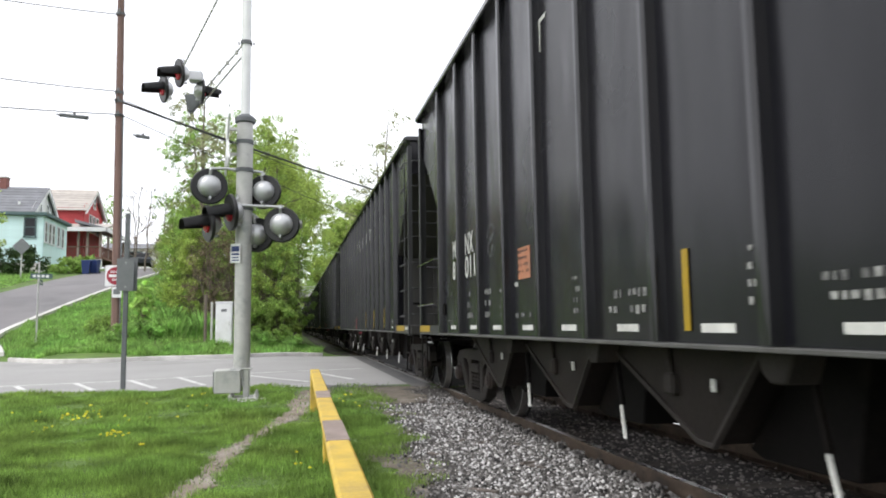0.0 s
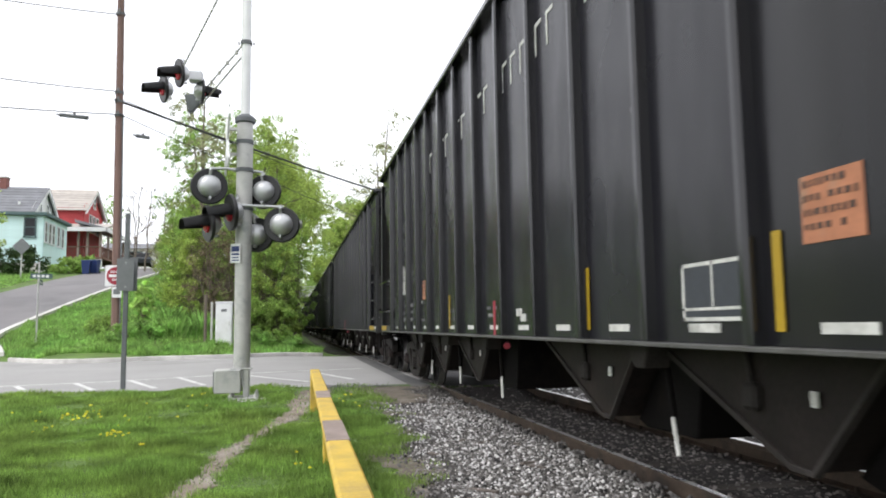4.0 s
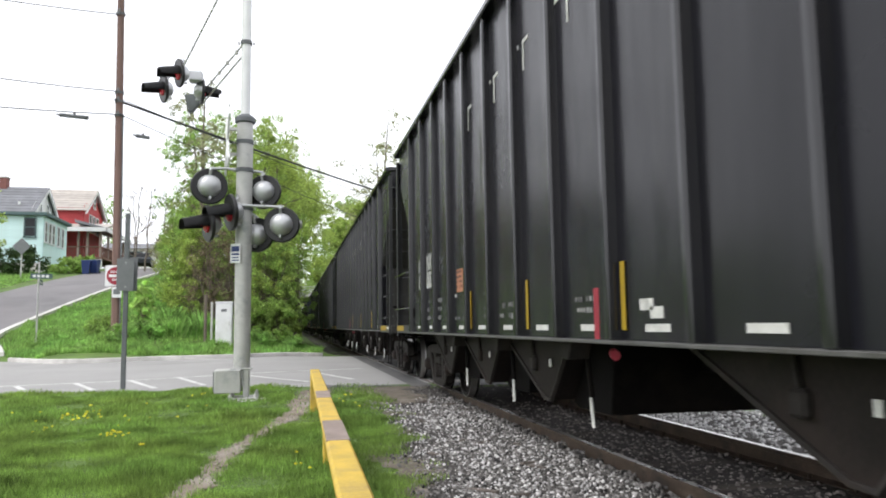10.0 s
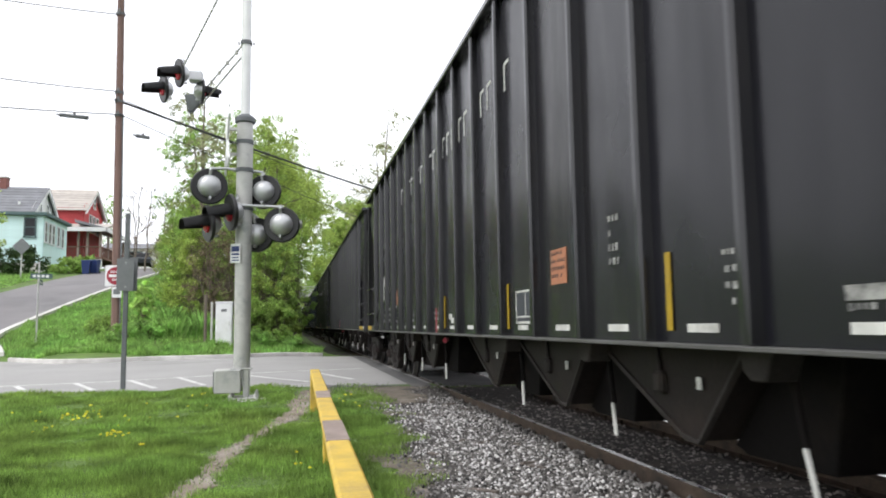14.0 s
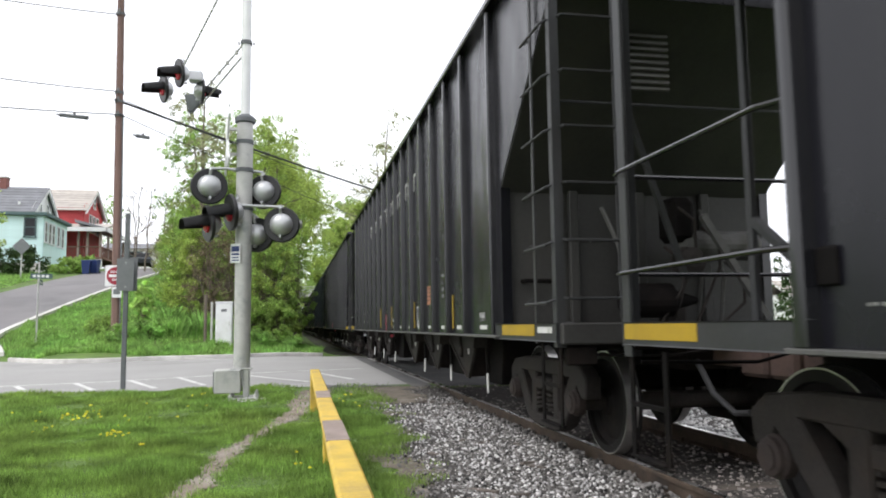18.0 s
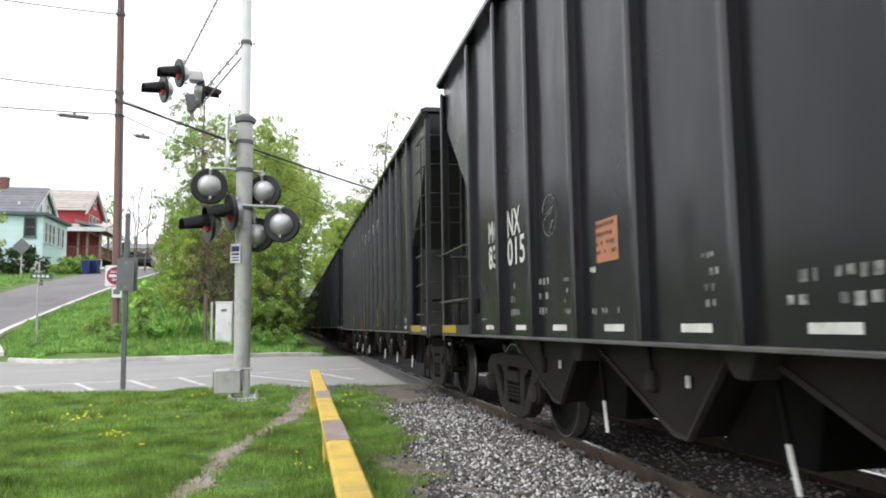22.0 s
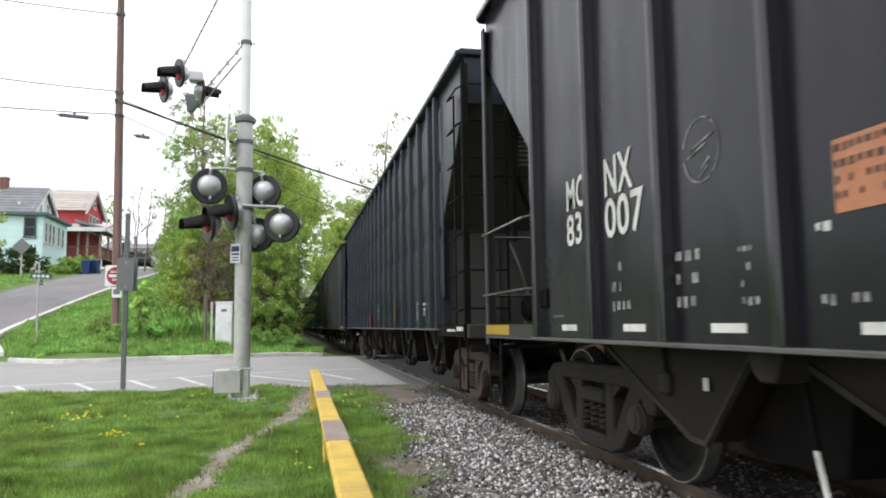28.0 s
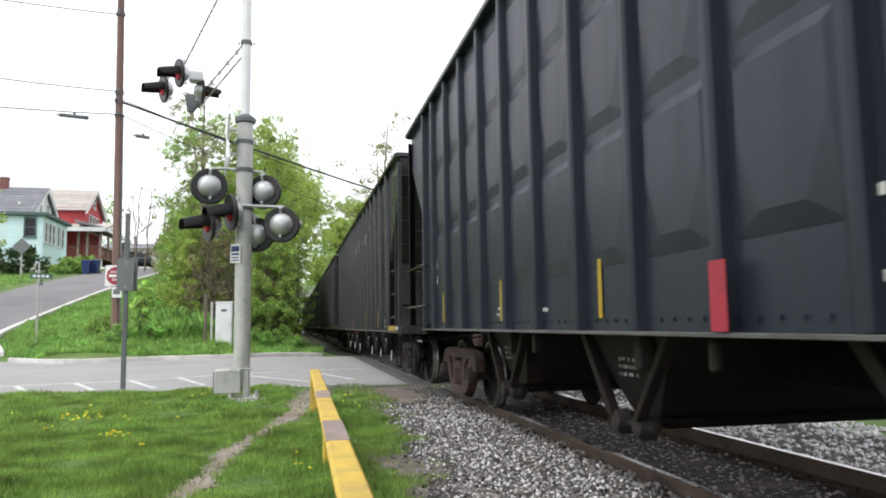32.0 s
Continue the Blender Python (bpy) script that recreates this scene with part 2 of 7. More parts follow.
M = dict(
    lawn_soil=material("lawn_soil", (0.1, 0.17, 0.035), 0.95, var=0.35, scale=1.2, fine=40, bump=0.5, second=(0.115, 0.14, 0.04), spots=0.25),
    dirt=material("dirt", (0.23, 0.19, 0.145), 0.95, var=0.2, scale=3, fine=50, bump=0.5, second=(0.33, 0.3, 0.26), spots=0.5),
    soil=material("brown_soil", (0.14, 0.118, 0.09), 0.95, var=0.3, scale=5, fine=50, bump=0.6, second=(0.26, 0.23, 0.19), spots=0.4),
    asphalt=material("asphalt", (0.31, 0.305, 0.295), 0.9, var=0.08, scale=0.5, fine=90, bump=0.25, second=(0.24, 0.235, 0.225), spots=0.2),
    asphalt_dark=material("asphalt_dark", (0.12, 0.12, 0.12), 0.9, var=0.2, scale=2, fine=80, bump=0.4, second=(0.2, 0.19, 0.18), spots=0.4),
    street=material("street_asphalt", (0.2, 0.19, 0.195), 0.9, var=0.1, scale=0.5, fine=70, bump=0.2, second=(0.15, 0.145, 0.15), spots=0.3),
    road_paint=material("worn_white_road_paint", (0.62, 0.62, 0.6), 0.8, var=0.12, scale=4, fine=60, bump=0.1, second=(0.35, 0.345, 0.335), spots=0.35),
    concrete=material("concrete", (0.62, 0.605, 0.575), 0.9, var=0.12, scale=2, fine=60, bump=0.3, second=(0.33, 0.32, 0.29), spots=0.35),
    ballast=material("ballast_stone", (0.145, 0.138, 0.132), 0.9, var=0.15, scale=9, fine=70, bump=0.2, island=0.95),
    ballast_pale=material("pale_ballast_stone", (0.6, 0.59, 0.58), 0.85, var=0.12, scale=9, fine=70, bump=0.2, island=0.35),
    path_stone=material("path_gravel_stone", (0.36, 0.32, 0.27), 0.9, var=0.15, scale=9, fine=70, bump=0.2, island=0.5),
    # gravel bed, darkened to give the shaded gaps between loose stones
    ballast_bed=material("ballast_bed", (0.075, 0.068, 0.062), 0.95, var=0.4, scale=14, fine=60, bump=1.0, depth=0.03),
    rail=material("rusty_rail", (0.105, 0.076, 0.055), 0.75, metal=0.3, var=0.3, scale=5, fine=80, bump=0.3, second=(0.045, 0.035, 0.03), spots=0.4),
    rail_top=material("polished_rail_head", (0.5, 0.48, 0.46), 0.28, metal=0.9, var=0.12, scale=3, fine=60, bump=0.05),
    tie=material("weathered_tie", (0.13, 0.11, 0.095), 0.95, var=0.3, scale=6, fine=40, bump=0.8, stretch=(0.15, 1, 1), per_piece=0.3),
    yellow=material("yellow_paint", (0.6, 0.415, 0.06), 0.65, var=0.16, scale=6, fine=70, bump=0.3, second=(0.4, 0.28, 0.08), spots=0.4),
    yellow_dec=material("yellow_reflective", (0.36, 0.235, 0.008), 0.5, var=0.1, scale=5, fine=50, bump=0.05, second=(0.26, 0.17, 0.015), spots=0.2),
    bare=material("bare_weathered_board", (0.3, 0.24, 0.21), 0.9, var=0.2, scale=6, fine=50, bump=0.3),
    car=material("black_car_paint", (0.0092, 0.009, 0.0126), 0.25, warp=0.5, var=0.2, scale=0.8, fine=25, bump=0.04, second=(0.0128, 0.0122, 0.0118), spots=0.35, streak=0.9, per_piece=0.12, spec=0.29),
    car_rib=material("black_rib_paint", (0.0088, 0.009, 0.0112), 0.17, var=0.2, scale=1.5, fine=30, bump=0.03, second=(0.02, 0.017, 0.0155), spots=0.2, streak=0.9, spec=0.6),
    car_grey=material("blue_grey_car_paint", (0.0205, 0.0248, 0.036), 0.34, warp=0.5, spec=0.22, var=0.15, scale=0.9, fine=25, bump=0.05, second=(0.014, 0.017, 0.021), spots=0.3, streak=0.85),
    car_post=material("dusty_black_post", (0.028, 0.029, 0.031), 0.5, var=0.25, scale=2.5, fine=30, bump=0.1, second=(0.02, 0.019, 0.018), spots=0.35, streak=0.9, spec=0.4),
    # dusty steel; base near black to hold the shade under the cars
    car_dirty_shaded=material("dusty_shaded_black_steel", (0.0065, 0.0056, 0.0055), 0.75, spec=0.08, var=0.35, scale=2, fine=30, bump=0.2, second=(0.017, 0.013, 0.011), spots=0.35),
    car_end=material("dusty_olive_black_end", (0.031, 0.03, 0.0275), 0.6, var=0.3, scale=1.5, fine=30, bump=0.1, second=(0.042, 0.039, 0.035), spots=0.4, streak=0.9),
    ballast_oil=material("oily_dark_ballast", (0.3, 0.27, 0.25), 0.85, var=0.2, scale=9, fine=70, bump=0.2, island=0.8),
    bay_steel=material("dusty_brown_black_steel", (0.0175, 0.0135, 0.0122), 0.65, var=0.35, scale=2.5, fine=30, bump=0.2, second=(0.03, 0.022, 0.019), spots=0.4, spec=0.18),
    bed_oil=material("oily_ballast_bed", (0.11, 0.096, 0.086), 0.95, var=0.4, scale=14, fine=60, bump=1.0, depth=0.03),
    galv_dark=material("dusty_grey_steel", (0.085, 0.084, 0.08), 0.6, var=0.2, scale=4, fine=40, bump=0.1, second=(0.045, 0.042, 0.036), spots=0.4),
    sign_dull=material("dull_data_plate", (0.05, 0.05, 0.046), 0.6, var=0.3, scale=20, fine=60, bump=0.1),
    wheel=material("dark_wheel_steel", (0.012, 0.0105, 0.01), 0.65, spec=0.25, var=0.3, scale=5, fine=40, bump=0.15, second=(0.03, 0.022, 0.018), spots=0.3),
    truck=material("dusty_cast_steel", (0.029, 0.025, 0.023), 0.78, spec=0.25, var=0.35, scale=4, fine=40, bump=0.35, second=(0.035, 0.026, 0.021), spots=0.35),
    truck_red=material("rusty_brown_cast_steel", (0.06, 0.036, 0.03), 0.8, var=0.3, scale=4, fine=40, bump=0.35, second=(0.085, 0.052, 0.04), spots=0.4),
    rust=material("rusty_axle_end", (0.032, 0.022, 0.019), 0.85, var=0.3, scale=8, fine=50, bump=0.4, second=(0.05, 0.035, 0.03), spots=0.4),
    tread=material("polished_wheel_tread", (0.5, 0.49, 0.48), 0.34, metal=0.9, var=0.15, scale=6, fine=40, bump=0.05),
    white_dec=material("dirty_white_marking", (0.6, 0.6, 0.57), 0.7, var=0.15, scale=8, fine=60, bump=0.05, second=(0.3, 0.3, 0.28), spots=0.35),
    white_old=material("worn_white_marking", (0.34, 0.34, 0.325), 0.7, var=0.25, scale=14, fine=60, bump=0.05, second=(0.05, 0.05, 0.05), spots=0.75),
    orange=material("faded_orange_placard", (0.42, 0.17, 0.09), 0.7, var=0.15, scale=9, fine=50, bump=0.05, second=(0.3, 0.2, 0.14), spots=0.35),
    red=material("red_paint", (0.3, 0.016, 0.035), 0.55, var=0.15, scale=6, fine=50, bump=0.05),
    dec_dark=material("dark_grey_panel", (0.035, 0.04, 0.05), 0.6, var=0.2, scale=6, fine=50, bump=0.05),
    galv=material("galvanised_steel", (0.47, 0.47, 0.45), 0.5, metal=0.25, var=0.1, scale=5, fine=50, bump=0.08, second=(0.3, 0.31, 0.31), spots=0.3),
    alu=material("aluminium_paint", (0.5, 0.51, 0.52), 0.38, metal=0.5, var=0.08, scale=6, fine=60, bump=0.05),
    alu_white=material("white_aluminium_mast", (0.66, 0.67, 0.67), 0.5, metal=0.1, var=0.06, scale=4, fine=50, bump=0.05),
    black=material("black_signal_paint", (0.012, 0.012, 0.013), 0.45, var=0.2, scale=6, fine=50, bump=0.05),
    lens=material("red_signal_lens", (0.58, 0.01, 0.035), 0.18, var=0.1, scale=10, fine=80, bump=0.1, coat=0.6),
    wood_pole=material("creosoted_pole", (0.2, 0.125, 0.105), 0.9, var=0.25, scale=3, fine=30, bump=0.5, second=(0.11, 0.075, 0.065), spots=0.4, streak=0.9, stretch=(3, 3, 0.3)),
    grey_post=material("grey_steel_post", (0.13, 0.14, 0.145), 0.6, metal=0.3, var=0.15, scale=5, fine=40, bump=0.08),
    sign_back=material("sign_back_aluminium", (0.17, 0.18, 0.185), 0.55, metal=0.3, var=0.1, scale=5, fine=40, bump=0.05),
    white_paint=material("white_paint", (0.74, 0.75, 0.75), 0.6, var=0.07, scale=3, fine=40, bump=0.05, second=(0.6, 0.6, 0.58), spots=0.2),
    cable=material("black_cable", (0.02, 0.02, 0.022), 0.6, var=0.1, scale=4, fine=40, bump=0.05),
    teal=material("teal_siding", (0.62, 0.82, 0.81), 0.75, var=0.06, scale=1, fine=20, bump=0.05, per_piece=0.03),
    teal_dark=material("dark_green_trim", (0.08, 0.13, 0.13), 0.7, var=0.1, scale=2, fine=30, bump=0.05),
    house_red=material("red_siding", (0.46, 0.06, 0.065), 0.75, var=0.1, scale=1, fine=20, bump=0.05, per_piece=0.05),
    shingle=material("grey_shingles", (0.2, 0.205, 0.22), 0.9, var=0.15, scale=1.5, fine=14, bump=0.4, per_piece=0.12),
    shingle_tan=material("tan_shingles", (0.42, 0.385, 0.35), 0.9, var=0.12, scale=1.5, fine=14, bump=0.4, per_piece=0.1),
    siding_tan=material("tan_clapboard", (0.4, 0.35, 0.31), 0.8, var=0.1, scale=1, fine=25, bump=0.1, per_piece=0.08),
    porch=material("brown_porch_wood", (0.2, 0.11, 0.085), 0.8, var=0.2, scale=3, fine=30, bump=0.2),
    brick_red=material("red_brick", (0.2, 0.085, 0.075), 0.9, var=0.2, scale=6, fine=40, bump=0.3, per_piece=0.15),
    bin=material("blue_plastic", (0.015, 0.035, 0.14), 0.5, var=0.1, scale=3, fine=40, bump=0.05),
    bark=material("grey_bark", (0.17, 0.14, 0.11), 0.95, var=0.3, scale=4, fine=25, bump=0.7, stretch=(3, 3, 0.5)),
    glass=material("window_glass", (0.012, 0.014, 0.016), 0.15, var=0.1, scale=2, fine=20, bump=0.02, spec=0.3),
    grass=leafy("grass_blades", (0.235, 0.355, 0.082), 0.4, 0.35),
    grass_tall=leafy("tall_grass", (0.28, 0.46, 0.12), 0.35, 0.35),
    leaf_a=leafy("spring_leaves", (0.31, 0.44, 0.115), 0.4, 0.45),
    leaf_b=leafy("yellow_green_leaves", (0.37, 0.47, 0.12), 0.35, 0.45),
    leaf_c=leafy("dark_shrub_leaves", (0.045, 0.08, 0.022), 0.35, 0.3),
    leaf_d=leafy("pale_budding_leaves", (0.36, 0.37, 0.2), 0.3, 0.4),
    twig=leafy("dry_brush", (0.2, 0.16, 0.1), 0.3, 0.1),
    bush_pale=leafy("pale_bush_leaves", (0.5, 0.68, 0.22), 0.25, 0.45),
    dandelion=leafy("dandelion_yellow", (0.85, 0.76, 0.05), 0.1, 0.2),
)


# ---- mesh helpers ----
def part(name, bm, mat, parent=None, label="", smooth=False):
    """Links a bmesh as one mesh object, under a thing or a part."""
    me = bpy.data.meshes.new(name)
    bm.to_mesh(me)
    bm.free()
    for mm in (mat if isinstance(mat, (list, tuple)) else [mat]):
        me.materials.append(mm)
    if smooth:
        for p in me.polygons:
            p.use_smooth = True
    ob = new(name, me)
    if parent is not None:
        ob.parent = parent
    if label:
        tagged(ob, label)
    return ob


def again(name, ob, parent, m):
    """One more piece on the same mesh."""
    o = new(name, ob.data)
    o.parent = parent
    o.matrix_basis = m
    return o


def thing(name, label, category, m=None, group="", kind=""):
    ob = new(name)
    ob.empty_display_size = 0.2
    if m is not None:
        ob.matrix_basis = m
    return tagged(ob, label, category, group, kind)


def raw_mesh(name, verts, faces, mat, parent=None, smooth=False):
    me = bpy.data.meshes.new(name)
    me.from_pydata(verts, [], faces)
    for mm in (mat if isinstance(mat, (list, tuple)) else [mat]):
        me.materials.append(mm)
    if smooth:
        me.polygons.foreach_set("use_smooth", [True] * len(me.polygons))
    ob = new(name, me)
    if parent is not None:
        ob.parent = parent
    return ob


def box(x0, x1, y0, y1, z0, z1, bevel=0.0, bm=None, rot=None):
    keep = bm
    b = bmesh.new()
    bmesh.ops.create_cube(b, size=1.0)
    for v in b.verts:
        v.co = Vector(((x0 + x1) / 2 + v.co.x * (x1 - x0), (y0 + y1) / 2 + v.co.y * (y1 - y0), (z0 + z1) / 2 + v.co.z * (z1 - z0)))
    if bevel:
        bmesh.ops.bevel(b, geom=b.edges[:], offset=bevel, segments=1, affect="EDGES")
    if rot is not None:
        b.transform(rot)
    return merge(keep, b)


def merge(keep, b):
    if keep is None:
        return b
    tmp = bpy.data.meshes.new("tmp")
    b.to_mesh(tmp)
    b.free()
    keep.from_mesh(tmp)
    bpy.data.meshes.remove(tmp)
    return keep


def prism(pts, axis, a, b, bevel=0.0, bm=None):
    """A polygon of (u, v) points, extruded along an axis from a to b. u, v are the other two axes in order."""
    k = bmesh.new()

    def at(u, v, w):
        return {"x": (w, u, v), "y": (u, w, v), "z": (u, v, w)}[axis]
    lo = [k.verts.new(at(u, v, a)) for u, v in pts]
    hi = [k.verts.new(at(u, v, b)) for u, v in pts]
    k.faces.new(lo[::-1])
    k.faces.new(hi)
    n = len(pts)
    for i in range(n):
        k.faces.new((lo[i], lo[(i + 1) % n], hi[(i + 1) % n], hi[i]))
    bmesh.ops.recalc_face_normals(k, faces=k.faces[:])
    if bevel:
        bmesh.ops.bevel(k, geom=k.edges[:], offset=bevel, segments=1, affect="EDGES")
    return merge(bm, k)


def rod(path, r, seg=8, bm=None, r2=None, cap=True):
    """A round bar along a line of points."""
    k = bmesh.new()
    pts = [Vector(p) for p in path]
    rings = []
    side = None
    for i, p in enumerate(pts):
        d = (pts[min(i + 1, len(pts) - 1)] - pts[max(i - 1, 0)]).normalized()
        if side is None:
            side = d.orthogonal().normalized()
        side = (side - d * side.dot(d)).normalized()
        up = d.cross(side)
        rr = r if r2 is None else r + (r2 - r) * i / max(1, len(pts) - 1)
        rings.append([k.verts.new(p + (side * math.cos(a) + up * math.sin(a)) * rr) for a in (2 * math.pi * j / seg for j in range(seg))])
    for a, b in zip(rings, rings[1:]):
        for j in range(seg):
            k.faces.new((a[j], a[(j + 1) % seg], b[(j + 1) % seg], b[j]))
    if cap:
        k.faces.new(rings[0][::-1])
        k.faces.new(rings[-1])
    bmesh.ops.recalc_face_normals(k, faces=k.faces[:])
    return merge(bm, k)


def lathe(profile, seg=32, axis="z", bm=None, at=(0, 0, 0), closed=False):
    """A turned body from (radius, height) points round an axis; as a ring its profile closes on itself."""
    k = bmesh.new()
    rings = []
    for r, hgt in profile:
        ring = []
        for j in range(seg):
            a = 2 * math.pi * j / seg
            c, s = r * math.cos(a), r * math.sin(a)
            co = {"z": (c, s, hgt), "x": (hgt, c, s), "y": (c, hgt, s)}[axis]
            ring.append(k.verts.new(Vector(co) + Vector(at)))
        rings.append(ring)
    for a, b in zip(rings, rings[1:]):
        for j in range(seg):
            k.faces.new((a[j], a[(j + 1) % seg], b[(j + 1) % seg], b[j]))
    if closed:
        for j in range(seg):
            k.faces.new((rings[-1][j], rings[-1][(j + 1) % seg], rings[0][(j + 1) % seg], rings[0][j]))
    else:
        k.faces.new(rings[0][::-1])
        k.faces.new(rings[-1])
    bmesh.ops.remove_doubles(k, verts=k.verts[:], dist=1e-5)
    bmesh.ops.recalc_face_normals(k, faces=k.faces[:])
    return merge(bm, k)


_letters = {}


def letters(text, height, squeeze=0.8, bold=0.012):
    """A bmesh of upright lettering in the y-z plane, read from -x: its text runs towards -y, base line at z = 0, starting at y = 0."""
    key = (text, height, squeeze, bold)
    if key not in _letters:
        cu = bpy.data.curves.new("lettering", "FONT")
        cu.body, cu.size, cu.extrude, cu.offset = text, height * 1.38, 0.0, bold
        cu.space_character = 1.06
        ob = bpy.data.objects.new("lettering", cu)
        scene.collection.objects.link(ob)
        bpy.context.view_layer.update()
        me = bpy.data.meshes.new_from_object(ob.evaluated_get(bpy.context.evaluated_depsgraph_get()))
        bpy.data.objects.remove(ob)
        _letters[key] = me
    b = bmesh.new()
    b.from_mesh(_letters[key])
    for v in b.verts:
        v.co = Vector((0.0, -v.co.x * squeeze, v.co.y))
    bmesh.ops.recalc_face_normals(b, faces=b.faces[:])
    for f in b.faces:
        if f.normal.x > 0:
            f.normal_flip()
    return b


def smooth_step(a, b, v):
    t = np.clip((np.asarray(v, float) - a) / (b - a), 0, 1)
    return t * t * (3 - 2 * t)


# ---- ground: lawn, crossing road, hillside, far land ----
ROAD_NEAR, KERB = 15.1, 27.3


def kerb_y(x):
    """The far kerb's line, which swings back towards the track."""
    x = np.asarray(x, float)
    return 27.0 + 2.6 * smooth_step(-3.5, 2.0, x) - 1.0 * smooth_step(-4.0, -6.5, x) + 2.8 * smooth_step(-7.2, -10.4, x)


def street_x(y):
    """The near kerb of the street that climbs the hill."""
    y = np.asarray(y, float)
    return -11.6 + 0.082 * np.clip(y - 34, 0, None) + 1.6 * (1 - smooth_step(28.0, 33.0, y))


def ground_z(x, y):
    x, y = np.asarray(x, float), np.asarray(y, float)
    lawn = -0.1 + 0.09 * smooth_step(9.0, 14.6, y) + 0.025 * np.sin(0.9 * x + 0.5) * np.sin(0.7 * y) * smooth_step(14.5, 13.0, y)
    road = 0.1 * smooth_step(ROAD_NEAR, 27.5, y) * smooth_step(2.0, -1.0, x) - 0.012
    z = np.where(y < ROAD_NEAR, lawn, road)
    climb = np.clip(y - kerb_y(x) - 0.3, 0, None)
    hill = 8.6 * np.tanh(climb * 0.195 / 8.6) * smooth_step(1.2, -3.0, x)
    west = smooth_step(-30, -70, x) * 3.0
    z = z + np.where(y > kerb_y(x) + 0.13, 0.11 * smooth_step(2.2, 1.2, x), 0) + hill + west * smooth_step(25, 60, y)
    bed = smooth_step(1.1, 1.9, x) * smooth_step(6.2, 5.4, x)
    open_bed = smooth_step(14.5, 12.4, y) + smooth_step(kerb_y(x) + 0.2, kerb_y(x) + 3.0, y)
    level = -0.17 + 0.055 * smooth_step(2.8, 2.65, x) + 0.015 * np.sin(2.1 * y) * smooth_step(2.8, 2.6, x) * smooth_step(2.0, 3.2, y) - 0.016 * smooth_step(2.85, 2.95, x) * smooth_step(4.38, 4.28, x)
    z = z + bed * open_bed * (level - z)
    z = np.where(x > 6.2, np.where((y > ROAD_NEAR - 0.3) & (y < 30), z * 0.3 - 0.02, -0.25), z)
    return z


def axis_steps(lo, hi, near_lo, near_hi, fine):
    a = list(np.arange(near_lo, near_hi + 1e-6, fine))
    s, v = fine, near_hi
    while v < hi:
        s = min(s * 1.25, 60)
        v += s
        a.append(v)
    s, v = fine, near_lo
    while v > lo:
        s = min(s * 1.25, 60)
        v -= s
        a.insert(0, v)
    return np.array(a)


gx, gy = axis_steps(-900, 900, -13, 8, 0.2), axis_steps(-400, 1600, 2, 50, 0.25)
X, Y = np.meshgrid(gx, gy)
Z = ground_z(X, Y)
Z = np.where((Y > ROAD_NEAR - 0.05) & (Y < kerb_y(X) + 0.15) & (X < 60) & (X > -60), Z - 0.06, Z)
nx = len(gx)
quads = [(j * nx + i, j * nx + i + 1, (j + 1) * nx + i + 1, (j + 1) * nx + i) for j in range(len(gy) - 1) for i in range(nx - 1)]
ground = raw_mesh("ground", np.stack([X, Y, Z], -1).reshape(-1, 3).tolist(), quads, M["lawn_soil"], smooth=True)
tagged(ground, "grassy ground with worn soil, rising to a hill", "ground", kind="structure")


def sheet(name, xs, ys, height, mat, label, category, lift=0.0, inside=None):
    X, Y = np.meshgrid(xs, ys)
    Z = height(X, Y) + lift
    n = len(xs)
    faces = []
    for j in range(len(ys) - 1):
        for i in range(n - 1):
            if inside is None or inside((X[j, i] + X[j + 1, i + 1]) / 2, (Y[j, i] + Y[j + 1, i + 1]) / 2):
                faces.append((j * n + i, j * n + i + 1, (j + 1) * n + i + 1, (j + 1) * n + i))
    ob = raw_mesh(name, np.stack([X, Y, Z], -1).reshape(-1, 3).tolist(), faces, mat, smooth=True)
    return tagged(ob, label, category, kind="structure")


def strip(name, left, right, mat, label, category, lift=0.012, thick=0.0):
    """A ribbon between two lines of (x, y), laid on the ground; with thickness it stands up as a kerb."""
    n = len(left)
    top = [(x, y, float(ground_z(x, y)) + lift) for x, y in list(left) + list(right)]
    faces = [(i, i + 1, n + i + 1, n + i) for i in range(n - 1)]
    if thick:
        top += [(x, y, z - thick) for x, y, z in top]
        m = 2 * n
        faces += [(i, m + i, m + i + 1, i + 1) for i in range(n - 1)] + [(n + i, n + i + 1, m + n + i + 1, m + n + i) for i in range(n - 1)]
        faces += [(0, n, m + n, m), (n - 1, m + n - 1, m + 2 * n - 1, 2 * n - 1)]
    ob = raw_mesh(name, top, faces, mat)
    return tagged(ob, label, category, kind="structure")


# the road over the crossing
xs = np.concatenate([np.linspace(-60, -13, 30), np.arange(-12.5, 8, 0.5), np.linspace(8, 60, 30)])
vs = np.linspace(0, 1, 26)
rv, rf = [], []
for v in vs:
    for x in xs:
        y0 = ROAD_NEAR + 0.25 * smooth_step(-3, -6, x) * -1 - 0.75 * smooth_step(0.3, 2.2, x)
        y = y0 + v * (float(kerb_y(x)) - y0)
        rv.append((float(x), float(y), float(0.1 * smooth_step(ROAD_NEAR, 27.5, y) * smooth_step(2.0, -1.0, x)) - 0.012))
for j in range(len(vs) - 1):
    for i in range(len(xs) - 1):
        k = j * len(xs) + i
        rf.append((k, k + 1, k + len(xs) + 1, k + len(xs)))
road = tagged(raw_mesh("road", rv, rf, M["asphalt"], smooth=True), "pale grey worn asphalt road over the railway crossing", "road", kind="structure")


def road_z(x, y):
    return float(0.1 * smooth_step(ROAD_NEAR, 27.5, y) * smooth_step(2.0, -1.0, x)) - 0.012


